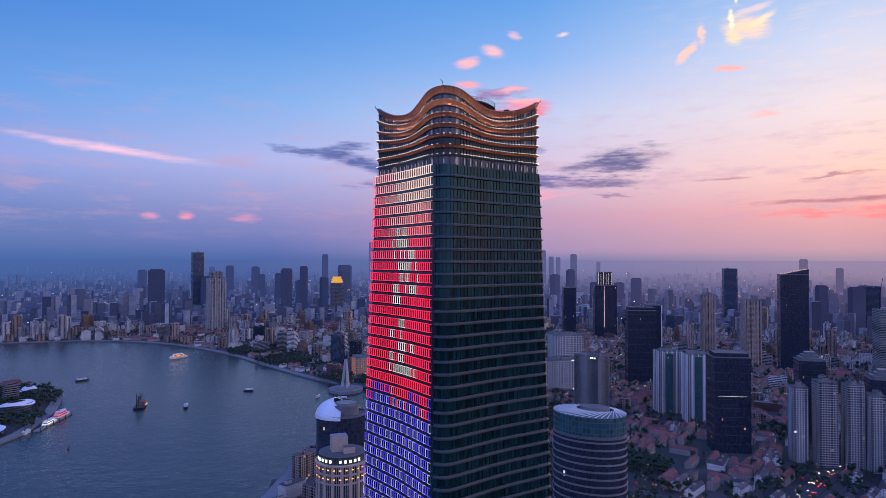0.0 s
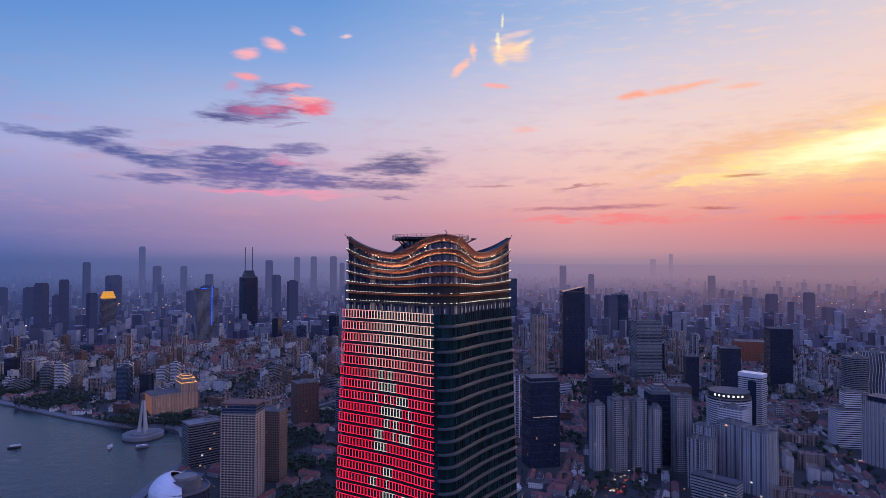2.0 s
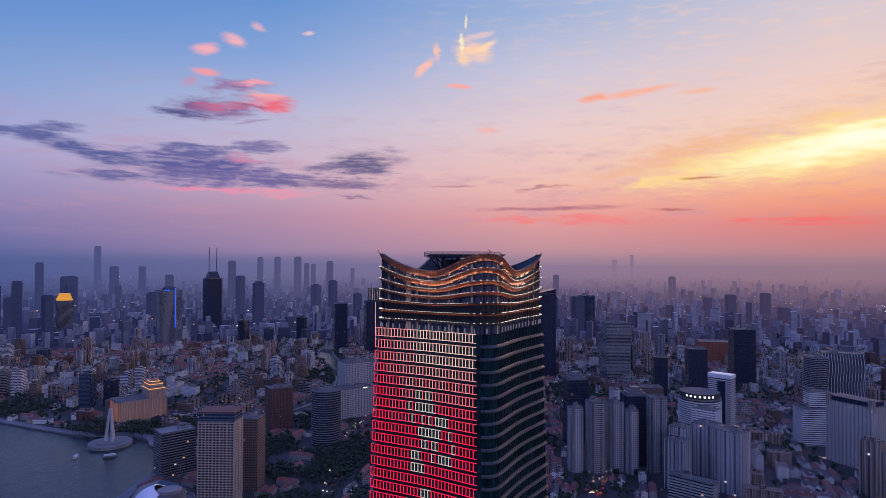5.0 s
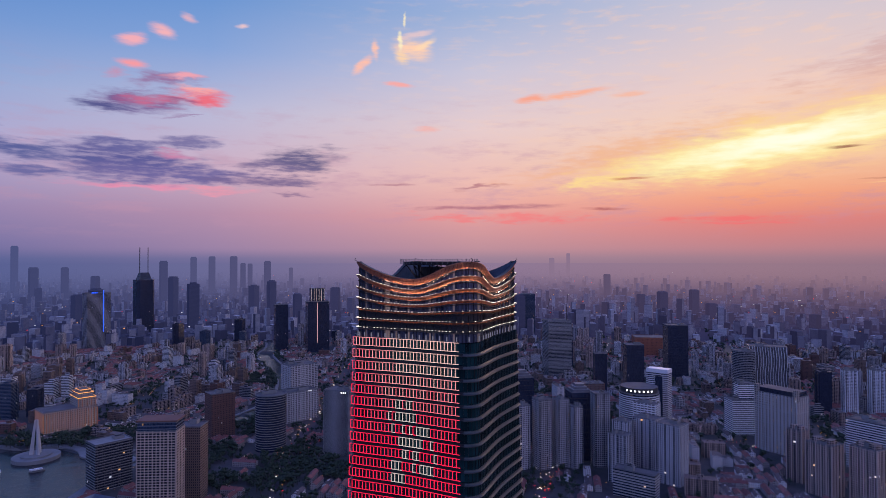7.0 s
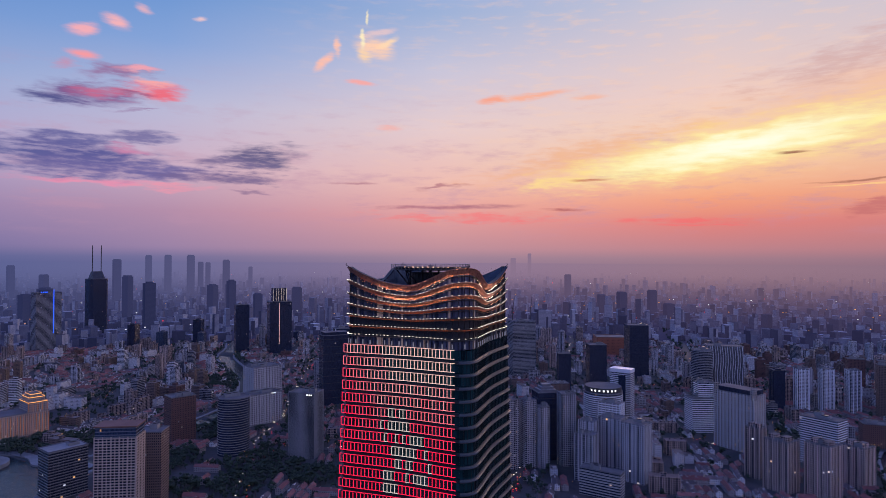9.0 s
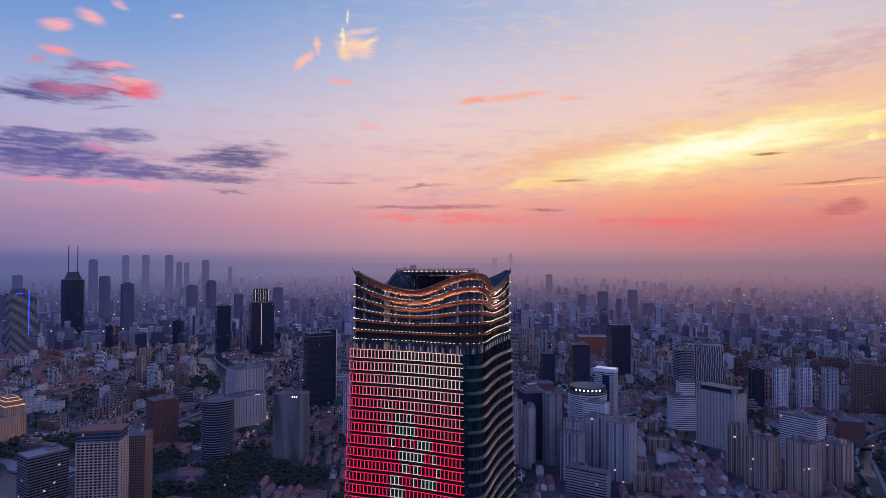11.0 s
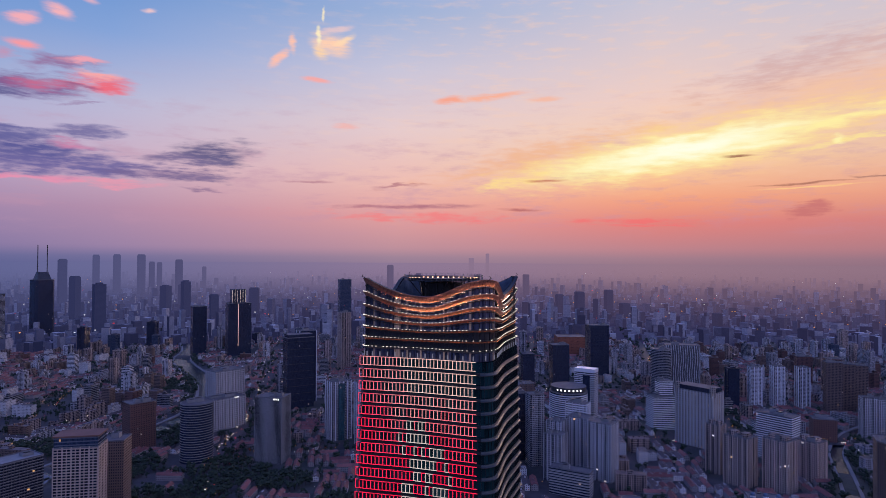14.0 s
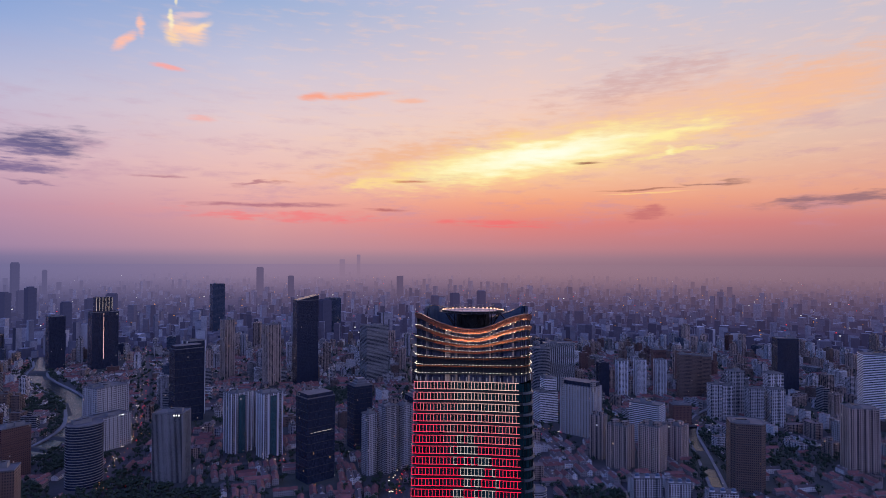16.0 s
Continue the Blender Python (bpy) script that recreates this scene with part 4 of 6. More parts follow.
CS = 22.4
ROUND = 7.6
crown_bars = Mesh()
up_lamp = Mesh().box(0, 0, 0, 0.2, 0.34, 1.5, 0, 0, 0, True).data("upright_lamp", [M["up_lamp"]])
for k in range(7):
    top_z = wave(k)
    low_z = wave(k + 1) if k < 6 else (lambda p: TOP)
    m = Mesh()
    band(m, ring(CS, 0.0, 1.0, ROUND), ring(CS, 0.0, 1.0, ROUND), low_z, top_z)
    part("crown_glazing", m, M["crown_glass"] if k not in (4, 5) else M["spandrel"], tower, "blue grey glass band of the crown" if k not in (4, 5) else "dark louvred band of the crown")
    m = Mesh()
    if k < 4:
        deep = (2.1, 1.5, 1.1, 0.85)[k]
        sweep(m, CS, top_z, [(0.0, -deep), (0.5, -deep * 0.55), (0.95, -0.25), (1.15, -0.05), (1.15, 0.12), (0.9, 0.16), (-0.3, 0.16)], [0, 0, 0, 0, 1, 1], ROUND)
        part("crown_ledge", m, [M["copper"], M["dark_steel"]], tower, "copper clad ledge lit from below")
    else:
        sweep(m, CS, top_z, [(0.0, -0.7), (0.7, -0.3), (0.95, -0.1), (0.95, 0.1), (-0.3, 0.14)], [0, 0, 1, 1], ROUND)
        part("crown_ledge", m, [M["copper"] if k < 6 else M["ledge"], M["dark_steel"]], tower, "dark ledge with a thin copper underside")
    rr = ring(CS, 0.05, 1.0, ROUND)
    m = crown_bars
    for i, p in enumerate(rr):
        q = rr[(i + 1) % len(rr)]
        yaw = math.degrees(math.atan2(q[1] - p[1], q[0] - p[0]))
        m.box(p[0], p[1], low_z(p), 0.1, 0.22, max(0.2, top_z(p) - low_z(p)), yaw)
    # small lamps along each ledge; those tucked under the copper are strongest between the face middles and the high corners
    m = Mesh()
    rr = ring(CS, 0.2, 1.0, ROUND)
    for i, p in enumerate(rr):
        q = rr[(i + 1) % len(rr)]
        if k == 0 or random.random() < 0.06:
            continue
        yaw = math.degrees(math.atan2(q[1] - p[1], q[0] - p[0]))
        m.box(p[0] + p[2] * 0.75, p[1] + p[3] * 0.75, top_z(p) + 0.16, 0.4, 0.16, 0.17, yaw)
    if k:
        part("ledge_light_line", m, M["ledge_lamp"], tower, "row of small white ledge lights")
    if k < 6:
        m = Mesh()
        rr = ring(CS, 0.2, 1.0, ROUND)
        drop = (2.6, 2.0, 1.55, 1.3, 1.1, 1.1)[k]
        for i, p in enumerate(rr):
            q = rr[(i + 1) % len(rr)]
            near = p[0] * p[1] / CS ** 2
            if k < 4 and near < -0.8 + 0.06 * k:
                continue
            yaw = math.degrees(math.atan2(q[1] - p[1], q[0] - p[0]))
            tone = (0 if k < 2 else 1) if k < 3 and near > -0.5 + 0.1 * k else 2
            m.box(p[0], p[1], top_z(p) - drop, 0.62, 0.16, 0.1, yaw, tone, tone)
        # trough with a lip, added to keep the cove lamps out of direct view
        trough = Mesh()
        sweep(trough, CS, top_z, [(0.0, -drop - 0.12), (0.4, -drop - 0.06), (0.42, -drop + 0.17), (0.36, -drop + 0.17), (0.34, -drop - 0.02), (0.0, -drop - 0.04)], [0] * 5, ROUND)
        part("lamp_trough", trough, M["dark_steel"], tower, "dark steel trough added to hide the cove lamps")
        part("cove_light_line", m, [M["cove_lamp"], M["cove_lamp_mid"], M["cove_lamp_low"]], tower, "warm cove lamps under the copper ledge")
# upright lamps in the glazed storey between the crown and the screen
for k_, p in enumerate(ring(CS, 0.55, 1.0, ROUND)):
    if k_ % 2:
        part("upright_lamp", up_lamp, None, tower, at=pose(p[0], p[1], TOP + 0.5, 0, 0, math.degrees(math.atan2(p[3], p[2]))))
tagged(part("crown_grid", crown_bars, M["mullion"], tower, "dark upright glazing bars of the crown"), "dark upright glazing bars of the crown", kind="stuff")
# inner face of the crown and the roof inside it
m = Mesh()
inner = ring(CS, -0.6, 1.0, ROUND)
band(m, list(reversed(inner)), list(reversed(inner)), 306.0, wave(0))
part("crown_lining", m, M["petal"], tower, "blue grey inner face of the crown")
m = Mesh()
m.face([(p[0], p[1], 307.0) for p in ring(CS, -0.5, 1.0, ROUND)])
part("roof_deck", m, M["roof"], tower)
for sx, sy in ((-1, 1), (1, -1), (-1, -1), (1, 1)):
    m = Mesh()
    c = CS - 1.4
    m.beam((sx * c, sy * c, 319.0), (sx * (c + 1.9), sy * (c + 1.9), 320.3), 0.12)
    m.beam((sx * (c + 1.9), sy * (c + 1.9), 320.3), (sx * (c + 2.3), sy * (c + 1.4), 320.9), 0.1)
    part("tip_rod", m, M["dark_steel"], tower)

def parapet(outline, z, h, thick, mesh, mi=0):
    inner = inset(outline, thick)
    n = len(outline)
    for i in range(n):
        a, b = outline[i], outline[(i + 1) % n]
        c, d = inner[(i + 1) % n], inner[i]
        mesh.face([(*a, z), (*b, z), (*b, z + h), (*a, z + h)], None, mi)
        mesh.face([(*a, z + h), (*b, z + h), (*c, z + h), (*d, z + h)], None, mi)
        mesh.face([(*d, z), (*d, z + h), (*c, z + h), (*c, z)], None, mi)


# helipad on trusses
pad = thing("helipad", TX + 1.5, TY + 1.0, 307.02, 0, "round rooftop helipad with a pale lit deck on dark trusses", "helipad")
HZ = 12.0
m = Mesh()
m.prism(oval(0, 0, 13.6, 13.6, 48), HZ - 0.6, HZ, 0, 1, 0, True)
part("deck", m, [M["dark_steel"], M["deck"]], pad, "pale circular landing deck with warm light painted in")
# low rim added only to hide the deck lamps from below
m = Mesh()
parapet(oval(0, 0, 13.6, 13.6, 48), HZ, 0.55, 0.2, m)
part("kerb", m, M["dark_steel"], pad, "low dark rim added to hide the deck lamps")
m = Mesh()
for r, z in ((14.6, 1.5), (14.6, 0.8)):
    o = oval(0, 0, r, r, 48)
    for i in range(48):
        m.beam((*o[i], HZ + z), (*o[(i + 1) % 48], HZ + z), 0.07)
part("rail", m, M["ledge"], pad, "thin grey safety rail")
post = Mesh().box(0, 0, 0, 0.12, 0.12, 1.9).data("rail_post", [M["ledge"]])
for x, y in oval(0, 0, 14.6, 14.6, 48):
    part("rail_post", post, None, pad, at=pose(x, y, HZ - 0.3))
m = Mesh()
o, i_ = oval(0, 0, 14.7, 14.7, 48), oval(0, 0, 13.5, 13.5, 48)
for k in range(48):
    j = (k + 1) % 48
    m.face([(*o[k], HZ - 0.32), (*o[j], HZ - 0.32), (*i_[j], HZ - 0.2), (*i_[k], HZ - 0.2)])
part("net", m, M["dark_steel"], pad, "dark safety net frame")
# ring of small lamps added to brighten the deck
lamp = Mesh().prism(oval(0, 0, 0.22, 0.22, 8), 0, 0.35).data("edge_light", [M["deck_lamp"]])
for x, y in oval(0, 0, 13.2, 13.2, 40):
    part("edge_light", lamp, None, pad, at=pose(x, y, HZ + 0.01))
for k in range(8):
    a = 2 * math.pi * k / 8
    b = a + math.pi / 8
    m = Mesh()
    m.beam((8 * math.cos(a), 8 * math.sin(a), 0), (8 * math.cos(a), 8 * math.sin(a), HZ - 0.6), 0.3)
    m.beam((8 * math.cos(a), 8 * math.sin(a), 5), (12.6 * math.cos(b), 12.6 * math.sin(b), HZ - 0.6), 0.22)
    m.beam((8 * math.cos(a), 8 * math.sin(a), 5), (12.6 * math.cos(2 * a - b), 12.6 * math.sin(2 * a - b), HZ - 0.6), 0.22)
    part("truss", m, M["dark_steel"], pad)
m = Mesh()
m.prism(oval(0, 0, 7.2, 7.2, 24), 0, HZ - 1.4)
part("core", m, M["dark_steel"], pad, "black plant room drum")
for k, (dx, dy) in enumerate(((15.5, -4), (-9, -12.5))):
    crane = thing("window_cleaning_crane", TX + dx, TY + dy, 307.02, -40 + 70 * k, "dark steel window cleaning crane on the roof", "crane")
    part("mast", Mesh().box(0, 0, 0, 0.9, 0.9, 9.5), M["dark_steel"], crane)
    part("boom", Mesh().beam((-1, 0, 9.4), (5.5, 0, 12.4), 0.35), M["dark_steel"], crane)
    part("cradle_head", Mesh().box(5.2, 0, 12.3, 2.2, 0.5, 0.5), M["dark_steel"], crane)
for dx, dy, sx, sy, h in ((-14, 8, 5, 4, 3.2), (-15, -2, 3, 5, 2.6), (12, 13, 6, 4, 3.5), (-6, -16, 6, 3, 2.4), (6, -17, 4, 3, 3.0)):
    u = thing("roof_plant_unit", TX + dx, TY + dy, 307.02, 0, "grey metal plant unit on the tower roof", "plant unit", "tower roof units")
    part("casing", Mesh().box(0, 0, 0, sx, sy, h, 0, 0, 0), M["ledge"], u)
    part("grille", Mesh().box(0, 0, h, sx * 0.7, sy * 0.7, 0.3), M["dark_steel"], u)


# ---------------------------------------------------------------- the buildings that can be told apart
TAKEN = [(TX, TY, 48)]
VIEWS = []
EYE_X, EYE_Y = -70.0, 80.0


def frame_of(x, y, width, ratio, turn):
    az = math.degrees(math.atan2(y - EYE_Y, x - EYE_X))
    c, s = math.cos(radians(turn)), abs(math.sin(radians(turn)))
    w = width / (c + ratio * s)
    return az - 90 + turn, w, w * ratio


def block(name, label, x, y, h, width, ratio=0.8, turn=25.0, skin="dark_glass", bands=None, piers=None, roof="roof", plants=2, cap=None, base=0.0, category="building", group="", taken=True, trim="ledge", shape="box"):
    """A building: body, roof, parapet, plant rooms, and where they show, floor bands and corner piers.
    width is what it shows across the line of sight; turn is how far it is turned from facing the tower's forecourt."""
    yaw, w, d = frame_of(x, y, width, ratio, turn)
    e = thing(name, x, y, 0, yaw, label, category, group)
    if taken:
        TAKEN.append((x, y, max(w, d) * 0.62 + 6))
        VIEWS.append((math.atan2(y - EYE_Y, x - EYE_X), math.hypot(x - EYE_X, y - EYE_Y), width))
    out = rect(0, 0, w, d) if shape == "box" else oval(0, 0, w / 2, d / 2, 36)
    if shape == "bevel":
        k = min(w, d) * 0.16
        a, b = w / 2, d / 2
        out = [(-a + k, -b), (a - k, -b), (a, -b + k), (a, b - k), (a - k, b), (-a + k, b), (-a, b - k), (-a, -b + k)]
    part("body", Mesh().prism(out, base, h, 0, 1), [F[skin], M[roof]], e)
    m = Mesh()
    parapet([(px * 1.006, py * 1.006) for px, py in out], h - 0.3, 1.6, 0.5, m)
    part("parapet", m, M[trim], e)
    rnd = random.Random(int(x * 7 + y * 13))
    for k in range(plants):
        sx, sy, sh = w * rnd.uniform(0.18, 0.38), d * rnd.uniform(0.18, 0.4), rnd.uniform(2.5, 6.5)
        px, py = rnd.uniform(-0.25, 0.25) * w, rnd.uniform(-0.25, 0.25) * d
        pl = part("roof_plant", Mesh().box(px, py, h + 0.02, sx, sy, sh, 0, 0, 1), [M["concrete"], M["roof"]], e)
        part("plant_cap", Mesh().box(px, py, h + sh + 0.02, sx * 0.5, sy * 0.5, 1.2), M["dark_trim"], pl)
    if bands:
        step, thick, mat = bands
        ring_ = [(px * 1.012, py * 1.012) for px, py in out]
        me = Mesh().prism(ring_, -thick, 0, 0, 0, 0, True).data("floor_band", [M[mat]])
        z = step
        while z < h - 1:
            part("floor_band", me, None, e, at=pose(0, 0, z))
            z += step
    if piers:
        pitch, thick, mat = piers
        n = max(1, round(w / pitch))
        me = Mesh().box(0, 0, 0, thick, thick * 0.8, h + 1).data("pier", [M[mat]])
        for i in range(n + 1):
            for q in (-1, 1):
                part("pier", me, None, e, at=pose(-w / 2 + w * i / n, q * d / 2, 0))
        n2 = max(1, round(d / pitch))
        for i in range(1, n2):
            for q in (-1, 1):
                part("pier", me, None, e, at=pose(q * w / 2, -d / 2 + d * i / n2, 0))
    if cap == "mast":
        part("mast", Mesh().beam((0, 0, h), (0, 0, h + 18), 0.35), M["dark_steel"], e)
        part("beacon", Mesh().box(0, 0, h + 18, 1.2, 1.2, 1.2), M["lamp_red"], e)
    return e, w, d, yaw


def sign(e, w, d, z, wide, tall, tone, side=-1, shift=0.0, bars=5):
    """An illuminated roof sign, drawn as plain bars."""
    s = part("sign_board", Mesh().box(shift, side * (d / 2 + 0.5), z, wide, 0.5, tall), M["dark_trim"], e, "dark sign board")
    rnd = random.Random(int(z * 10 + wide))
    step = wide / bars
    for k in range(bars):
        part("sign_bar", Mesh().box(shift - wide / 2 + step * (k + 0.5), side * (d / 2 + 0.85), z + tall * 0.18, step * rnd.uniform(0.5, 0.8), 0.3, tall * 0.64), M[tone], s)


# dark towers and offices behind the skyscraper
e, w, d, yaw = block("office_tower", "dark stepped office tower with thin white light strips", 1665, 1389, 173, 82, 0.6, 12, "dark_glass", plants=1)
part("upper_block", Mesh().box(-2, 0, 173, w * 0.62, d * 0.7, 46, 0, 0, 1), [F["dark_glass"], M["roof"]], e)
for k in range(6):
    part("light_strip", Mesh().box(-2 - w * 0.29 + w * 0.58 * k / 5, -d * 0.36, 176, 0.7, 0.6, 42), M["led_white"], e, "thin white light strip")
part("light_strip", Mesh().box(-5, -d / 2 - 0.4, 30, 1.0, 0.6, 140), M["led_cream"], e, "thin white light strip")
block("office_tower", "slim dark office tower with a flat roof", 1626, 1517, 161, 50, 0.9, 10, "dark_glass", plants=1)
e, w, d, yaw = block("office_tower", "black slab office tower with a recessed top storey", 1097, 821, 152, 66, 0.55, 16, "dark_glass", bands=(16.0, 0.6, "dark_trim"), plants=1)
part("top_storey", Mesh().box(0, 0, 152, w * 0.93, d * 0.9, 7, 0, 0, 1), [F["dark_glass"], M["roof"]], e)
e, w, d, yaw = block("office_tower", "grey office slab with close vertical fins and a lit sign", 769, 672, 104, 56, 0.75, -28, "fins", piers=(1.9, 0.7, "concrete"), plants=2)
sign(e, w, d, 100, 11, 4, "sign_white", -1, w * 0.3, 3)
e, w, d, yaw = block("office_block", "pale gridded office block with deep square windows", 949, 900, 102, 74, 0.7, 28, "grid_white", bands=(7.4, 0.9, "stone"), piers=(7.2, 1.0, "stone"), plants=3)
e, w, d, yaw = block("office_block", "lower gridded office wing with a lit roof sign", 905, 872, 58, 84, 0.5, 28, "grid_white", bands=(7.4, 0.9, "stone"), piers=(7.2, 1.0, "stone"), plants=2)
sign(e, w, d, 56, 10, 3, "sign_white", -1, w * 0.25, 4)
block("office_tower", "blue glass office with a rounded front and pale floor bands", 733, 789, 92, 58, 0.9, 10, "dark_glass", bands=(3.9, 1.0, "concrete"), plants=2, shape="oval")
for x, y, h, wd in ((911, 628, 104, 46), (895, 564, 108, 42)):
    e, w, d, yaw = block("apartment_tower", "white apartment tower with stacked balconies", x, y, h, wd, 0.7, 22, "apt_white", bands=(5.9, 0.5, "stone"), piers=(8.5, 1.6, "white_metal"), plants=3)
    part("centre_strip", Mesh().box(0, -d / 2 - 0.6, 0, w * 0.3, 1.4, h - 3), F["teal_glass"], e, "dark green glass centre strip")
e, w, d, yaw = block("office_tower", "dark glass office tower with a faceted top", 795, 453, 128, 58, 0.75, 24, "dark_glass", bands=(12.0, 0.4, "dark_trim"), plants=2)
part("crown_frame", Mesh().prism(rect(0, 0, w * 0.9, d * 0.9), 128, 134, 0, 1), [F["dark_glass"], M["roof"]], e)
part("light_strip", Mesh().box(0, -d / 2 - 0.3, 76, w * 0.8, 0.3, 0.3), M["led_white"], e, "thin white light line")
e, w, d, yaw = block("office_tower", "tall black office tower with a slanting roof", 1511, 697, 226, 68, 0.7, 14, "dark_glass", plants=0)
m = Mesh()
a, b = w / 2, d / 2
m.face([(-a, -b, 226), (a, -b, 226), (a, -b, 240)])
m.face([(a, b, 226), (-a, b, 226), (a, b, 240)])
m.face([(a, -b, 226), (a, b, 226), (a, b, 240), (a, -b, 240)])
m.face([(-a, -b, 226), (a, -b, 240), (a, b, 240), (-a, b, 226)])
part("slanted_roof", m, F["dark_glass"], e, "slanting dark glass roof")
e, w, d, yaw = block("unfinished_tower", "unfinished concrete tower under construction with bare floors", 1596, 522, 150, 80, 0.8, 20, "strip_grey", bands=(4.0, 1.1, "concrete"), plants=1)
for k, (dx, lean) in enumerate(((-14, -9), (16, 22))):
    c = thing("tower_crane", 1596 + dx, 522 - dx * 1.5, 150.02, 20, "dark lattice tower crane on a construction site", "crane", "cranes on the unfinished tower")
    part("mast", Mesh().beam((0, 0, 0), (0, 0, 34), 1.0), M["dark_steel"], c)
    part("jib", Mesh().beam((0, 0, 32), (lean, -6, 70), 0.7), M["dark_steel"], c)
    part("counter_jib", Mesh().beam((0, 0, 32), (-lean * 0.5, 2, 36), 1.0), M["dark_steel"], c)
block("apartment_tower", "tall grey brown apartment tower with vertical ribs", 1541, 933, 166, 38, 0.9, 25, "apt_beige", piers=(7, 1.4, "beige"), plants=2, cap="mast")
block("apartment_tower", "tall grey brown apartment tower with vertical ribs", 1472, 778, 162, 46, 0.9, 25, "apt_beige", piers=(7, 1.4, "beige"), plants=2)
# the haze over these far towers is put into their paler blue skin
block("office_tower", "office tower with haze put into its slate blue", 2541, 1434, 223, 63, 0.8, 15, "blue_glass", plants=1)
block("office_tower", "office tower with haze put into its slate blue", 2464, 879, 169, 70, 0.6, 12, "blue_glass", plants=1)
block("office_tower", "dark office slab with a pale corner edge", 1150, 832, 160, 44, 0.6, 16, "dark_glass", piers=(40, 1.6, "white_metal"), plants=1)
block("office_tower", "round blue office tower with pale floor lines", 1440, 58, 116, 46, 1.0, 0, "strip_grey", bands=(3.7, 0.7, "ledge"), plants=3, shape="oval")
block("exhibition_hall", "large orange brown hall on the skyline", 2050, 330, 62, 110, 0.8, 10, "orange", plants=0, trim="brick")
block("office_block", "brown office tower with ribbed front", 1130, 330, 78, 46, 0.8, 15, "brown", piers=(5, 1.0, "brick"), plants=2)
block("office_block", "dark wedge topped office block", 1420, 370, 92, 34, 0.8, 15, "dark_glass", plants=1)
block("office_tower", "dark office tower behind the construction site", 1480, 300, 110, 50, 0.8, 15, "dark_glass", plants=1)
block("office_tower", "white office slab with dark vertical window strips", 935, 205, 92, 40, 0.6, -20, "strip_white", piers=(6, 1.6, "white_metal"), plants=2)
block("apartment_tower", "tall grey apartment tower with balcony stacks", 885, 268, 112, 30, 0.9, 20, "apt_grey", bands=(2.95, 0.4, "stone"), plants=2)
for x, y, h, wd in ((1560, -330, 96, 44), (1620, -280, 90, 40), (1180, -210, 40, 44)):
    block("apartment_slab", "brown brick apartment slab with flat roof", x, y, h, wd, 0.7, 15, "brick", plants=2, group="brown slabs")
# right of the skyscraper
e, w, d, yaw = block("hotel_tower", "pale blue tower with wavy white vertical stripes", 1491, 10, 122, 84, 0.55, 10, "fins", plants=1)
rib = Mesh()
for k in range(30):
    z = 122 * k / 30
    rib.prism(rect(math.sin(k * 0.35) * 1.2, 0, 0.9, 0.8), z, z + 4.1, 0, 0, 0, False, rect(math.sin((k + 1) * 0.35) * 1.2, 0, 0.9, 0.8))
rib = rib.data("stripe", [M["white_metal"]])
for k in range(15):
    part("stripe", rib, None, e, at=pose(-w / 2 + 2 + (w - 4) * k / 14, -d / 2, 0))
e, w, d, yaw = block("grand_hotel", "large stone hotel slab with tall piers and an attic storey", 1079, 8, 96, 78, 0.5, -30, "stone", piers=(6.0, 1.5, "stone"), bands=(24, 1.0, "stone"), plants=0)
part("attic", Mesh().box(0, 0, 97.4, w * 0.95, d * 0.9, 7, 0, 0, 1), [F["dark_glass"], M["roof"]], e, "dark glazed attic storey")
for k in (-1, 1):
    part("corner_turret", Mesh().prism(oval(k * w * 0.46, -d * 0.4, 5, 5, 16), 90, 108, 0, 1), [F["stone"], M["roof"]], e)
block("office_block", "white stepped office block with long window bands", 1173, 69, 62, 52, 0.8, 25, "strip_white", bands=(3.6, 1.0, "white_metal"), plants=2)
block("office_block", "white upper office block with long window bands", 1185, 62, 90, 34, 0.8, 25, "strip_white", bands=(3.6, 1.0, "white_metal"), plants=2, taken=False)
block("office_tower", "dark twin shaft office tower with a pale edge", 1671, 218, 143, 64, 0.8, 20, "dark_glass", plants=1, cap="mast")
e, w, d, yaw = block("round_office", "rounded white office building with dark window bands and a lit sign", 1086, 236, 78, 70, 1.0, 0, "strip_grey", bands=(3.7, 1.5, "white_metal"), plants=1, shape="oval")
s_ = part("sign_wall", Mesh().prism(oval(0, 0, w / 2 - 2, d / 2 - 2, 36), 79, 88, 0, 1), [M["dark_trim"], M["roof"]], e, "dark curved sign wall")
for k in range(7):
    a = radians(-128 + 13 * k)
    part("sign_bar", Mesh().box(0, 0, 82, 3.0, 0.6, 3.2), M["sign_white"], s_, at=pose((w / 2 - 1.6) * math.cos(a), (d / 2 - 1.6) * math.sin(a), 0, 0, 0, math.degrees(a) + 90))
e, w, d, yaw = block("office_tower", "white office slab with a dark glazed centre strip", 1153, 208, 104, 46, 0.6, -20, "strip_white", plants=1)
part("centre_strip", Mesh().box(w * 0.1, -d / 2 - 0.2, 0, w * 0.34, 1.2, 98), F["dark_glass"], e, "dark glass strip")
part("frame_head", Mesh().box(0, 0, 104, w * 1.02, d * 1.02, 7), M["white_metal"], e)
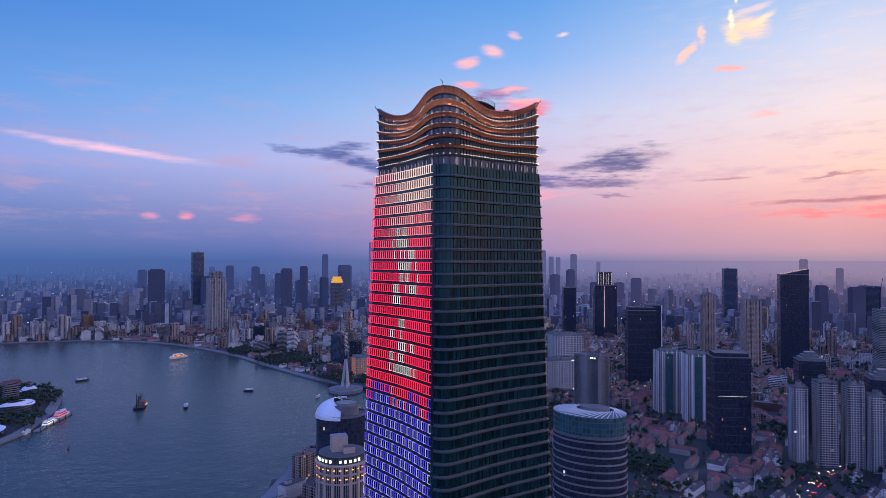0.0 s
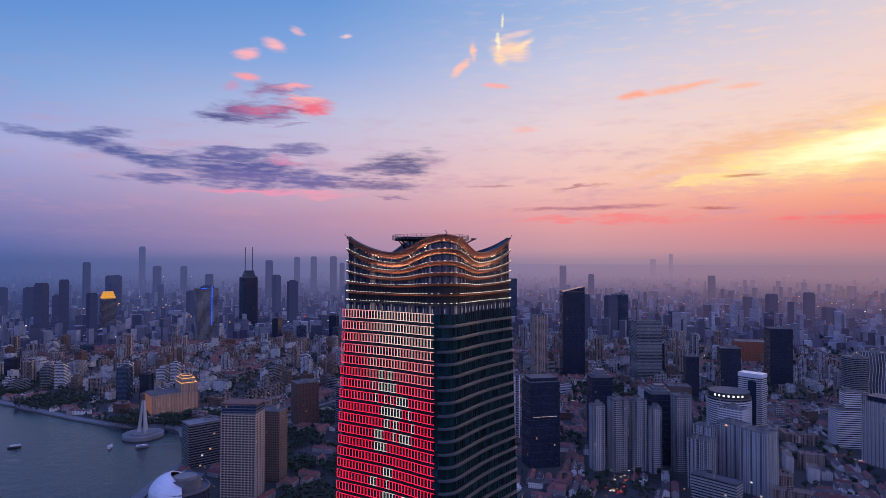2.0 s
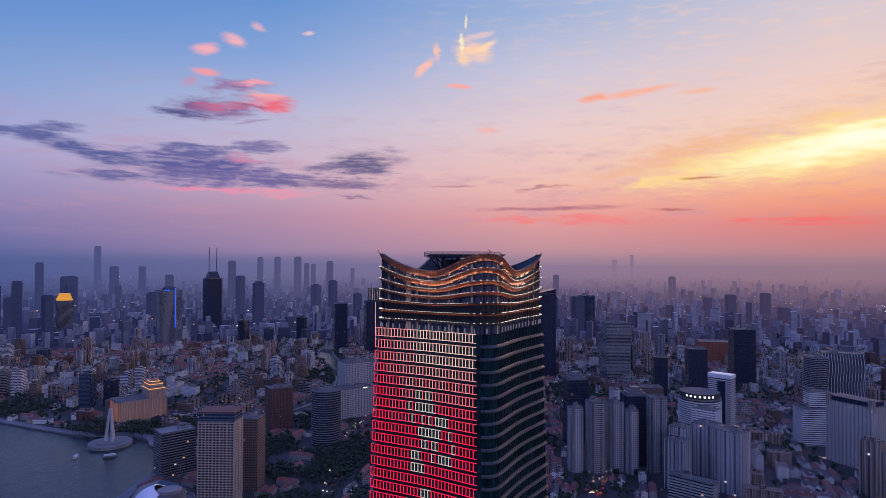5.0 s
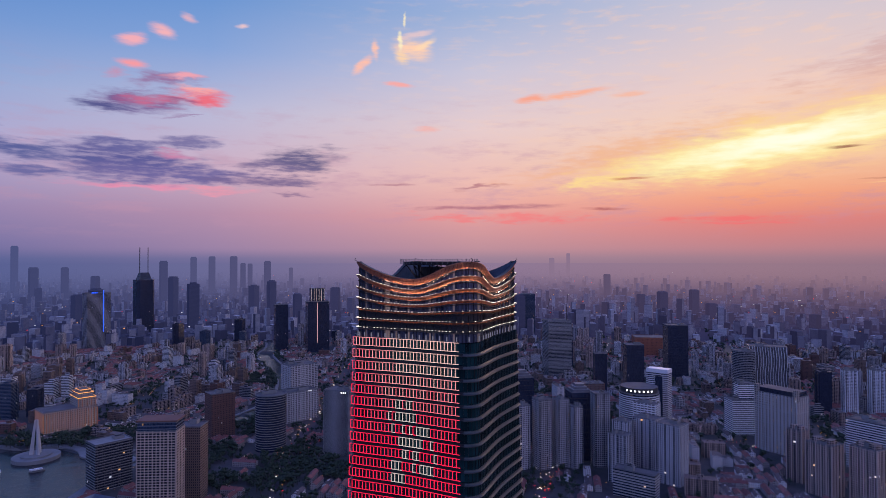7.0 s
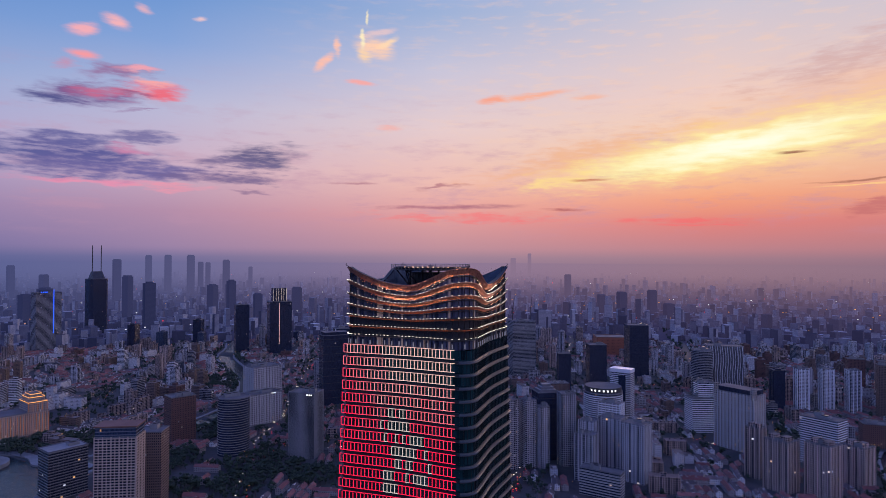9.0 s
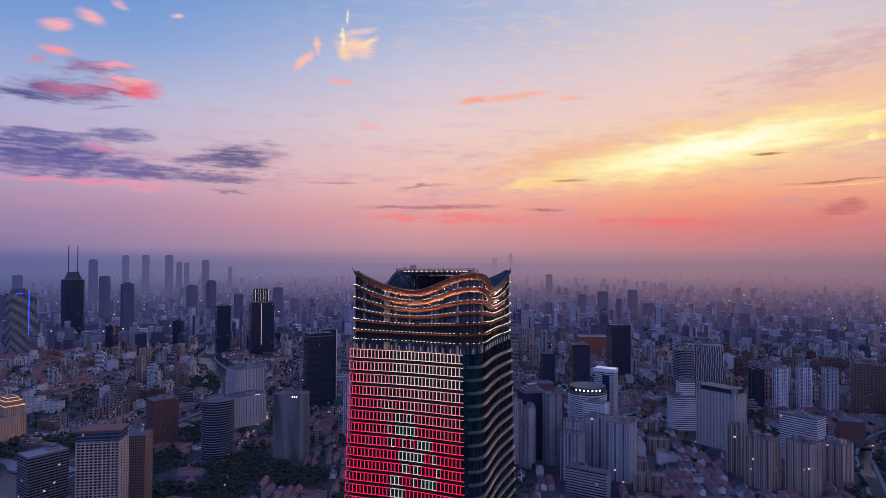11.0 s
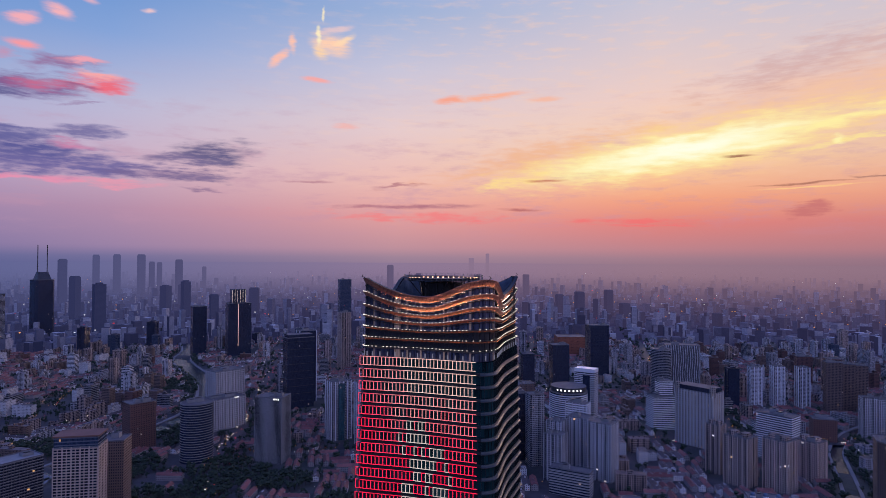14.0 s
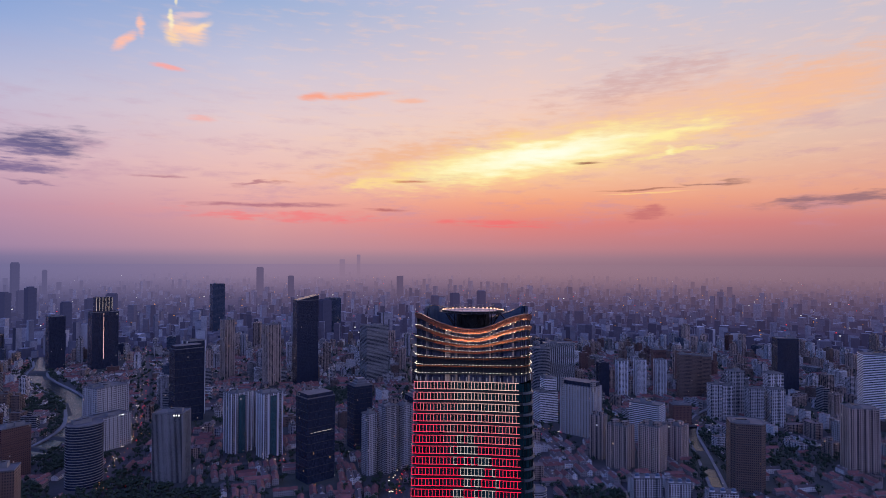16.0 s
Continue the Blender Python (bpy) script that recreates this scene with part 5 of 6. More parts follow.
for x, y, h, wd in ((937, -3, 74, 28), (894, -31, 70, 44), (887, -81, 72, 43), (950, -135, 58, 42)):
    e, w, d, yaw = block("apartment_tower", "beige grey apartment tower with stepped roof rooms", x, y, h, wd, 0.8, -30, "apt_beige", bands=(5.9, 0.4, "beige"), piers=(7.5, 1.5, "beige"), plants=1, group="riverside apartment towers")
    for k in (-1, 1):
        part("roof_room", Mesh().box(k * w * 0.24, 0, h, w * 0.26, d * 0.5, 6, 0, 0, 1), [F["apt_beige"], M["roof"]], e)
block("office_block", "white banded office block with a stepped top", 1038, -109, 74, 64, 0.6, -24, "strip_white", bands=(3.6, 0.9, "white_metal"), plants=2)
for x, y in ((1414, -137), (1438, -187), (1441, -237)):
    block("apartment_tower", "slim white apartment tower with ribbed corners", x, y, 90, 29, 0.9, 20, "apt_white", piers=(9, 1.4, "white_metal"), plants=2, group="three slim white towers")
for dx in (0, 1, 2):
    block("apartment_slab", "brown brick apartment slab with flat roof", 1419 + 34 * dx, -290 - 34 * dx, 108 - 7 * dx, 36, 0.7, 15, "brown", plants=2, group="brown slabs")
for x, y, h, wd in ((1219, -293, 76, 30), (1228, -318, 72, 30), (1258, -350, 98, 38), (1183, -360, 76, 36), (1178, -400, 76, 36), (1241, -423, 97, 40)):
    block("apartment_tower", "pale apartment tower with balcony rows", x, y, h, wd, 0.8, 22, "apt_white", bands=(5.9, 0.4, "stone"), plants=2, group="pale apartment estate")
block("office_tower", "dark office tower with a red beacon", 1508, -568, 141, 60, 0.8, 18, "dark_glass", plants=1, cap="mast")
block("office_block", "dark brown office block with rounded corners", 820, -201, 99, 54, 0.9, 8, "brown", plants=2, shape="bevel", bands=(14, 0.5, "dark_trim"))
block("apartment_tower", "brown grey apartment tower with stepped roof", 920, -420, 101, 52, 0.8, 20, "apt_beige", piers=(8, 1.5, "beige"), plants=3)
block("office_tower", "grey office tower with pale floor bands", 1239, -629, 142, 62, 0.8, 15, "strip_white", plants=2)
# apartments with blue domes in the foreground
for x, y, h, wd in ((724, -32, 44, 42), (712, -72, 42, 34), (690, -120, 40, 40)):
    e, w, d, yaw = block("domed_apartment_block", "white apartment block with blue domed roof turrets", x, y, h, wd, 0.5, 12, "apt_white", bands=(5.9, 0.4, "stone"), plants=1, group="domed blocks")
    for k in (-1, 0, 1):
        t = part("turret", Mesh().prism(oval(k * w * 0.36, -d * 0.3, 3.2, 3.2, 14), h - 6, h + 3, 0, 1), [M["white_metal"], M["roof"]], e)
        dome = Mesh()
        for j in range(5):
            a, b = math.pi / 2 * j / 5, math.pi / 2 * (j + 1) / 5
            dome.prism(oval(k * w * 0.36, -d * 0.3, 3.3 * math.cos(a), 3.3 * math.cos(a), 14), h + 3 + 3.6 * math.sin(a), h + 3 + 3.6 * math.sin(b), 0, 0, 0, False, oval(k * w * 0.36, -d * 0.3, max(0.05, 3.3 * math.cos(b)), max(0.05, 3.3 * math.cos(b)), 14))
        part("dome", dome, M["petal"], t, "blue domed cap")
# estate of slabs right behind the skyscraper
for x, y, h, wd in ((834, 347, 106, 30), (852, 322, 104, 26), (822, 374, 96, 24), (858, 300, 94, 22)):
    block("apartment_tower", "grey white apartment tower with staggered balcony stacks", x, y, h, wd, 1.0, 30, "apt_grey", bands=(2.95, 0.5, "stone"), plants=3, group="staggered apartment towers")
e, w, d, yaw = block("apartment_tower", "dark residential tower with a stepped crown", 905, 306, 108, 44, 0.9, 20, "dark_glass", bands=(9, 0.5, "dark_trim"), plants=1)
for k in range(3):
    part("crown_step", Mesh().box(0, 0, 108 + 4 * k, w * (0.8 - 0.2 * k), d * (0.8 - 0.2 * k), 4), M["ledge"], e)
e, w, d, yaw = block("apartment_tower", "dark residential tower with a stepped crown", 960, 420, 112, 44, 0.9, 20, "dark_glass", bands=(9, 0.5, "dark_trim"), plants=1)
for k in range(3):
    part("crown_step", Mesh().box(0, 0, 112 + 4 * k, w * (0.8 - 0.2 * k), d * (0.8 - 0.2 * k), 4), M["ledge"], e)
for x, y, h, wd in ((891, 198, 80, 44), (854, 161, 84, 44), (827, 228, 68, 34), (872, 232, 76, 30)):
    block("office_block", "grey white mid height tower with ribbed front", x, y, h, wd, 0.8, -25, "apt_grey", piers=(6, 1.2, "stone"), bands=(5.9, 0.5, "stone"), plants=2)
e, w, d, yaw = block("round_pavilion", "low round building with a ring roof", 716, 118, 24, 30, 1.0, 0, "strip_grey", bands=(4, 0.6, "stone"), plants=0, shape="oval")
e, w, d, yaw = block("round_pavilion", "low round building with a ring roof", 640, 180, 22, 26, 1.0, 0, "strip_grey", bands=(4, 0.6, "stone"), plants=0, shape="oval")
block("office_block", "low grey office slab with window rows", 775, 200, 36, 60, 0.35, -20, "strip_grey", bands=(3.6, 0.6, "stone"), plants=2)
block("apartment_tower", "white apartment tower with small square windows", 947, 591, 98, 42, 0.8, 24, "apt_white", bands=(5.9, 0.5, "stone"), piers=(8, 1.4, "white_metal"), plants=2)
# river side
e, w, d, yaw = block("hotel_tower", "beige hotel slab with rows of balconies and a blue glass top", 458, 725, 110, 54, 0.6, -22, "hotel", bands=(3.3, 0.7, "beige"), piers=(9.2, 1.2, "beige"), plants=1)
part("glass_top", Mesh().box(0, 0, 110, w * 0.98, d * 0.98, 12, 0, 0, 1), [F["blue_glass"], M["roof"]], e, "blue glass top storeys")
part("roof_slab", Mesh().box(0, 0, 122, w * 1.05, d * 1.05, 1.6), M["brick"], e, "brown roof slab")
block("office_tower", "brown grey office tower beside the hotel", 520, 742, 98, 44, 0.8, -22, "brown", plants=2)
block("office_block", "brown brick office tower with small windows", 758, 929, 78, 52, 0.8, 20, "brick", bands=(10, 0.5, "brick"), plants=2)
block("office_block", "dark office block with a lit cornice line", 505, 884, 64, 58, 0.7, 20, "strip_grey", bands=(3.7, 0.6, "dark_trim"), plants=1, roof="concrete")
e, w, d, yaw = block("floodlit_bund_hotel", "floodlit stone palace with stepped wings and glowing cornices", 668, 1227, 40, 100, 0.6, 15, "stone", plants=0)
for k, (sx, sy, hh) in enumerate(((0.34, 0.9, 58), (0.28, 0.7, 66), (0.2, 0.5, 71))):
    part("tier", Mesh().box(w * 0.31, 0, 40, w * sx, d * sy, hh - 40, 0, 0, 1), [F["stone"], M["roof"]], e)
    m = Mesh()
    parapet(rect(w * 0.31, 0, w * sx + 1, d * sy + 1), hh - 0.8, 0.9, 0.5, m)
    part("cornice_light", m, M["lamp_warm"], e, "warm cornice floodlights")
# floodlight on the piers, drawn as tall bars that glow faintly themselves
wash = Mesh().box(0, 0, 3, 0.9, 0.5, 34).data("wall_washer", [M["pier_glow"]])
for k in range(19):
    part("wall_washer", wash, None, e, at=pose(-w / 2 + w * k / 18, -d / 2 - 0.3, 0))
for k in range(9):
    part("wall_washer", wash, None, e, at=pose(-w / 2 - 0.3, -d / 2 + d * k / 8, 0, 0, 0, 90))
for k in range(5):
    part("wall_washer", wash, None, e, at=pose(w * 0.14 + w * 0.34 * k / 4, -d * 0.46, 20))
e, w, d, yaw = block("twin_spire_tower", "tall slate tower with two thin spires", 1789, 2414, 230, 92, 0.8, 25, "dark_glass", plants=0, shape="bevel")
part("shoulder", Mesh().prism(rect(0, 0, w * 0.7, d * 0.7), 230, 262, 0, 1, 0, False, rect(0, 0, w * 0.5, d * 0.3)), [F["dark_glass"], M["roof"]], e)
for k in (-1, 1):
    part("spire", Mesh().beam((k * 18, 0, 250), (k * 18, 0, 372), 1.6), M["dark_steel"], e, "thin antenna spire")
# white-capped block, round tower and oval tower next to the skyscraper
e, w, d, yaw = block("curved_office", "black glass office block under a white shell roof", 258, 553, 106, 50, 0.9, 0, "dark_glass", plants=0, shape="oval")
shell = Mesh()


def shell_point(a, t, grow):
    """Half a dome, open on one side; its rim climbs towards the middle."""
    r = math.cos(t * 1.25) * grow
    return (w * 0.53 * r * math.cos(a), d * 0.53 * r * math.sin(a), 104 + 18 * grow * math.sin(t * 1.25) * (0.45 + 0.55 * math.sin((a - radians(40)) / radians(235) * math.pi)))


for i in range(24):
    for q in range(6):
        a0, a1 = radians(40 + 235 * i / 24), radians(40 + 235 * (i + 1) / 24)
        t0, t1 = q / 6, (q + 1) / 6
        p = [shell_point(a0, t0, 1), shell_point(a1, t0, 1), shell_point(a1, t1, 1), shell_point(a0, t1, 1)]
        k4 = [shell_point(a0, t0, 0.96), shell_point(a1, t0, 0.96), shell_point(a1, t1, 0.96), shell_point(a0, t1, 0.96)]
        shell.face(p)
        shell.face(list(reversed(k4)))
        if q == 5:
            shell.face([p[3], p[2], k4[2], k4[3]])
        if i in (0, 23):
            z = 0 if i == 0 else 1
            shell.face([p[z], p[3 - z], k4[3 - z], k4[z]])
part("shell_roof", shell, M["white_metal"], e, "white curved shell roof open on one side")
part("roof_drum", Mesh().prism(oval(4, -2, w * 0.27, d * 0.25, 24), 106, 115, 0, 1), [M["ledge"], M["roof"]], e)
part("drum_cap", Mesh().prism(oval(4, -2, w * 0.2, d * 0.19, 24), 115, 117.5, 0, 1), [M["concrete"], M["concrete"]], e)
e, w, d, yaw = block("round_tower", "round beige office tower with lit cornice rings and bright roof sign", 206, 446, 98, 40, 1.0, 0, "fins", piers=None, plants=0, shape="oval")
TAKEN.append((233, 510, 40))
for z, r, tone in ((98, 1.07, "beige"), (91, 1.05, "beige"), (84, 1.03, "beige"), (70, 1.03, "beige"), (56, 1.03, "beige"), (42, 1.03, "beige")):
    part("cornice_ring", Mesh().prism(oval(0, 0, w / 2 * r, d / 2 * r, 36), z, z + 1.3, 0, 0, 0, True), M[tone], e, "beige cornice ring")
for z in (95.2, 88.2):
    for k in range(26):
        a = 2 * math.pi * k / 26
        part("cornice_lamp", Mesh().box(0, 0, z, 1.5, 0.4, 0.7), M["lamp_warm"], e, at=pose(w * 0.515 * math.cos(a), d * 0.515 * math.sin(a), 0, 0, 0, math.degrees(a) + 90))
dr = part("sign_drum", Mesh().prism(oval(0, 0, w * 0.47, d * 0.47, 30), 99.3, 105, 0, 1), [M["dark_trim"], M["roof"]], e, "dark drum that carries the sign")
for k in range(11):
    a = radians(-155 + 12 * k)
    if k == 5:
        continue
    part("sign_bar", Mesh().box(0, 0, 100.7, 1.7, 0.5, 2.2), M["sign_white"], dr, at=pose(w * 0.48 * math.cos(a), d * 0.48 * math.sin(a), 0, 0, 0, math.degrees(a) + 90))
part("roof_house", Mesh().box(-3, 2, 105, 13, 11, 12, 20, 0, 1), [M["beige"], M["concrete"]], e)
part("roof_house", Mesh().box(6, -3, 105, 9, 8, 5, 20, 0, 1), [M["beige"], M["roof"]], e)
pier_ = Mesh().box(0, 0, 0, 2.2, 1.4, 98).data("pier", [M["beige"]])
for k in range(18):
    a = 2 * math.pi * k / 18
    part("pier", pier_, None, e, at=pose(w / 2 * math.cos(a), d / 2 * math.sin(a), 0, 0, 0, math.degrees(a) + 90))
e, w, d, yaw = block("oval_tower", "oval glass office tower with pale floor rings and a netted roof", 269, 242, 157, 44, 0.74, 0, "dark_glass", bands=(4.2, 1.0, "concrete"), plants=0, shape="oval")
cage = Mesh()
o = oval(0, 0, w / 2 * 0.99, d / 2 * 0.99, 36)
cage.prism(o, 157, 169, 0, 1)
part("glass_collar", cage, [F["teal_glass"], M["roof"]], e, "green blue glass collar")
ri = Mesh()
i2 = oval(3, 2, w * 0.26, d * 0.24, 36)
for k in range(36):
    j = (k + 1) % 36
    ri.face([(*o[k], 169.02), (*o[j], 169.02), (*i2[j], 170.2), (*i2[k], 170.2)])
part("roof_net", ri, M["ledge"], e, "pale netted roof ring")
for k in range(36):
    part("roof_rib", Mesh().beam((*o[k], 169.5), (*i2[(k + 3) % 36], 170.8), 0.3), M["white_metal"], e)
part("roof_well", Mesh().prism(oval(3, 2, w * 0.2, d * 0.18, 24), 169, 172, 0, 1), [M["concrete"], M["roof"]], e)
# across the water
e, w, d, yaw = block("apartment_tower", "tall grey tower with a pointed lattice top", 607, 2299, 190, 66, 0.8, 20, "apt_grey", piers=(9, 1.8, "stone"), plants=0)
part("top_tier", Mesh().box(0, 0, 190, w * 0.7, d * 0.7, 26, 0, 0, 1), [F["apt_grey"], M["roof"]], e)
# paler blue skin in place of dark glass, to stand for haze
block("office_tower", "slim tower with a mast, haze put into its slate blue", 692, 2917, 290, 54, 0.8, 15, "blue_glass", plants=1, cap="mast")
e, w, d, yaw = block("office_tower", "blue office tower with a bright blue light edge", 1379, 2146, 200, 90, 0.6, 20, "strip_grey", plants=1)
part("light_strip", Mesh().box(w * 0.18, -d / 2 - 0.6, 60, 2.2, 0.8, 150), M["sign_blue"], e, "bright blue light edge")
sign(e, w, d, 198, 22, 7, "sign_blue", -1, -w * 0.2, 4)
e, w, d, yaw = block("office_tower", "office tower with a golden floodlit crown", 1252, 2632, 150, 62, 0.8, 15, "strip_grey", plants=0)
# the floodlight is put into the tiers as a glow of their own
for k in range(3):
    part("gold_tier", Mesh().box(0, 0, 150 + 10 * k, w * (0.9 - 0.12 * k), d * (0.9 - 0.12 * k), 9), M["crown_gold_glow"], e, "golden crown tier, floodlight drawn as its own glow")
# the monument by the creek mouth
mon = thing("monument", 537, 1103, 0.4, 0, "pale stone monument of three leaning slabs on a round terrace", "monument")
part("terrace", Mesh().prism(oval(0, 0, 34, 34, 40), -6, 3, 0, 1), [M["concrete"], M["paving"]], mon)
part("upper_terrace", Mesh().prism(oval(0, 0, 22, 22, 32), 3, 5, 0, 1), [M["concrete"], M["paving"]], mon)
for k in range(3):
    a = 120 * k + 20
    part("slab", Mesh().prism(rect(7 * math.cos(radians(a)), 7 * math.sin(radians(a)), 6, 3, a), 5, 60, 0, 0, 0, False, rect(1.8 * math.cos(radians(a)), 1.8 * math.sin(radians(a)), 2.4, 1.8, a)), M["stone"], mon)
TAKEN.append((537, 1103, 45))


# ---------------------------------------------------------------- on and beside the river
def hull(length, beam, height, mesh, mi=0):
    """A ship's hull with a pointed bow along x."""
    a, b = length / 2, beam / 2
    deck = [(-a, -b * 0.8), (-a * 0.9, -b), (a * 0.45, -b), (a * 0.8, -b * 0.55), (a, 0), (a * 0.8, b * 0.55), (a * 0.45, b), (-a * 0.9, b), (-a, b * 0.8)]
    keel = [(x * 0.94, y * 0.82) for x, y in deck]
    mesh.prism(keel, -1.2, height, mi, mi, 0, False, deck)
    return deck


def ship(kind, label, x, y, yaw, length, beam, tiers, paint, lights, bridge="white_metal"):
    e = thing(kind, x, y, -2.36, yaw, label, "boat")
    m = Mesh()
    deck = hull(length, beam, length * 0.05 + 1.2, m)
    part("hull", m, M[paint], e)
    z = length * 0.05 + 1.2
    for k in range(tiers):
        s = 0.78 - 0.14 * k
        part("deck_house", Mesh().prism([(px * s - length * 0.06, py * 0.86) for px, py in deck], z, z + 2.6, 0, 1), [F["strip_white"], M[bridge]], e)
        if lights:
            part("deck_light", Mesh().prism([(px * s * 1.01 - length * 0.06, py * 0.88) for px, py in deck], z + 1.0, z + 1.5), M[lights], e, "warm lit window line")
        z += 2.6
    part("mast", Mesh().beam((-length * 0.08, 0, z), (-length * 0.08, 0, z + length * 0.16), 0.18), M["dark_steel"], e)
    part("funnel", Mesh().prism(oval(-length * 0.22, 0, 1.1, 0.8, 12), z - 0.5, z + 2.2), M["dark_trim"], e)
    return e


ship("cruise_boat", "white river cruise boat with red lit decks", 360, 1728, 25, 56, 13, 3, "white_metal", "lamp_warm")
ship("cruise_boat", "white river cruise boat at a jetty", 61, 1194, 60, 46, 11, 3, "white_metal", "lamp_red")
ship("cruise_boat", "white river cruise boat at a jetty", 42, 1150, 62, 40, 10, 2, "white_metal", "lamp_white")
ship("small_ferry", "small white ferry moored at a pontoon", 10, 1110, 65, 24, 7, 1, "white_metal", None)
ship("tug_boat", "dark tug boat crossing the river", 378, 1214, 160, 20, 7, 1, "dark_trim", None)
ship("tug_boat", "dark tug boat crossing the river", 119, 1522, 20, 28, 8, 1, "dark_trim", None)
ship("cargo_boat", "dark low cargo boat on the river", 245, 1146, 75, 26, 8, 1, "dark_trim", None)
ship("small_ferry", "small pale launch near the monument", 470, 1085, 40, 16, 5, 1, "white_metal", None)
ship("small_ferry", "small pale launch near the creek mouth", 500, 1040, -30, 22, 6, 1, "concrete", None)
b = thing("crane_barge", 179, 1193, -2.36, 70, "dark floating crane barge with lattice masts and work lights", "barge")
m = Mesh()
hull(46, 18, 3, m)
part("hull", m, M["dark_trim"], b)
for dx, h in ((-16, 26), (-3, 20), (12, 22)):
    part("mast", Mesh().beam((dx, 3, 3), (dx, 3, h), 0.9), M["dark_steel"], b)
    part("jib", Mesh().beam((dx, 3, 8), (dx + 6, -2, h - 2), 0.6), M["dark_steel"], b)
part("deck_house", Mesh().box(4, -2, 3, 14, 10, 6), M["brick"], b)
for dx in (-4, 3, 9):
    part("work_light", Mesh().box(dx, -9.2, 3.5, 1.4, 0.8, 1.4), M["lamp_warm"], b)
r = thing("buoy", 55, 985, -2.4, 0, "small red channel buoy on the river", "buoy")
part("float", Mesh().prism(oval(0, 0, 1.6, 1.6, 12), -0.5, 1.2), M["brick"], r)
part("top_mark", Mesh().prism(oval(0, 0, 0.8, 0.8, 10), 1.2, 7, 0, 0, 0, False, oval(0, 0, 0.2, 0.2, 10)), M["brick"], r)
j = thing("jetty", 40, 1160, -2.3, 62, "floating pontoon with pale decking", "jetty")
part("pontoon", Mesh().box(0, -8, 0, 110, 7, 2.2), M["concrete"], j)
for k in range(6):
    part("pile", Mesh().prism(oval(-50 + 20 * k, -12, 0.6, 0.6, 10), -3, 5), M["dark_steel"], j)
# curved white pavilions on the far point
for k, (x, y, w_, d_, h_) in enumerate(((-5, 1260, 60, 34, 14), (20, 1420, 46, 22, 10), (-30, 1130, 50, 20, 8))):
    e = thing("riverside_pavilion", x, y, 0, 30 + 40 * k, "white curved riverside pavilion with a swept roof", "pavilion", "pavilions on the point")
    part("hall", Mesh().prism(oval(0, 0, w_ / 2, d_ / 2, 30), 0, h_, 0, 1), [F["blue_glass"], M["roof"]], e)
    m = Mesh()
    o, i_ = oval(0, 0, w_ / 2 * 1.14, d_ / 2 * 1.14, 30), oval(4, 0, w_ / 2 * 0.5, d_ / 2 * 0.5, 30)
    for q in range(30):
        t = (q + 1) % 30
        z0, z1 = h_ + 2.5 * math.sin(q / 30 * 12.57), h_ + 2.5 * math.sin(t / 30 * 12.57)
        m.face([(*o[q], z0), (*o[t], z1), (*i_[t], h_ + 4), (*i_[q], h_ + 4)])
        m.face([(*o[t], z1), (*o[q], z0), (*o[q], z0 - 0.8), (*o[t], z1 - 0.8)])
    part("swept_roof", m, M["white_metal"], e, "white swept ring roof")
    TAKEN.append((x, y, w_ * 0.6))
# terminal roof and terraces between the white shell and the creek mouth
e = thing("cruise_terminal_roof", 400, 790, 0, 40, "long dark glass terminal hall with a folded roof", "terminal")
part("hall", Mesh().box(0, 0, 0, 110, 44, 12, 0, 0, 1), [F["blue_glass"], M["roof"]], e)
for k in range(5):
    m = Mesh()
    x0 = -55 + 22 * k
    m.face([(x0, -24, 12), (x0 + 22, -24, 12), (x0 + 22, 0, 19), (x0, 0, 19)])
    m.face([(x0 + 22, 24, 12), (x0, 24, 12), (x0, 0, 19), (x0 + 22, 0, 19)])
    m.face([(x0, 24, 12), (x0, -24, 12), (x0, 0, 19)])
    m.face([(x0 + 22, -24, 12), (x0 + 22, 24, 12), (x0 + 22, 0, 19)])
    part("roof_bay", m, M["petal"], e, "blue grey folded roof bay")
TAKEN.append((400, 790, 60))


# ---------------------------------------------------------------- the rest of the town
def free(x, y, r, wet=14):
    if in_poly(x, y, RIVER) or to_line(x, y, RIVER, True) < r + wet + 10:
        return False
    if to_line(x, y, CREEK) < r + 30 + wet or to_line(x, y, CANAL) < r + 15:
        return False
    for line, width in ROADS:
        if to_line(x, y, line) < r * 0.8 + width / 2 + 2:
            return False
    return True


GRID = {}


def claim(x, y, r):
    """Takes a round plot if nothing stands there yet."""
    gx, gy = int(x // 80), int(y // 80)
    for i in range(gx - 1, gx + 2):
        for j in range(gy - 1, gy + 2):
            for ax, ay, ar in GRID.get((i, j), ()):
                if math.hypot(x - ax, y - ay) < r + ar:
                    return False
    GRID.setdefault((gx, gy), []).append((x, y, r))
    return True


for x, y, r in TAKEN:
    for i in range(-1, 2):
        for j in range(-1, 2):
            GRID.setdefault((int((x + i * 40) // 80), int((y + j * 40) // 80)), []).append((x, y, r))


def hides(x, y, r):
    """Whether a tower here would stand before one of the buildings that show."""
    a, d = math.atan2(y - EYE_Y, x - EYE_X), math.hypot(x - EYE_X, y - EYE_Y)
    for va, vd, vw in VIEWS:
        if d < vd and abs(a - va) < (vw * 0.62) / vd + r / d:
            return True
    return False


def fan(rnd, r0, r1):
    """A chance place in the part of the town that the flight looks over."""
    a = radians(rnd.uniform(-44, 103))
    r = math.sqrt(rnd.uniform(r0 * r0, r1 * r1))
    return -80 + r * math.cos(a), 90 + r * math.sin(a), r


def estate_yaw(x, y):
    return 18 + 38 * (noise.noise(Vector((x * 0.0016, y * 0.0016, 3.0))))


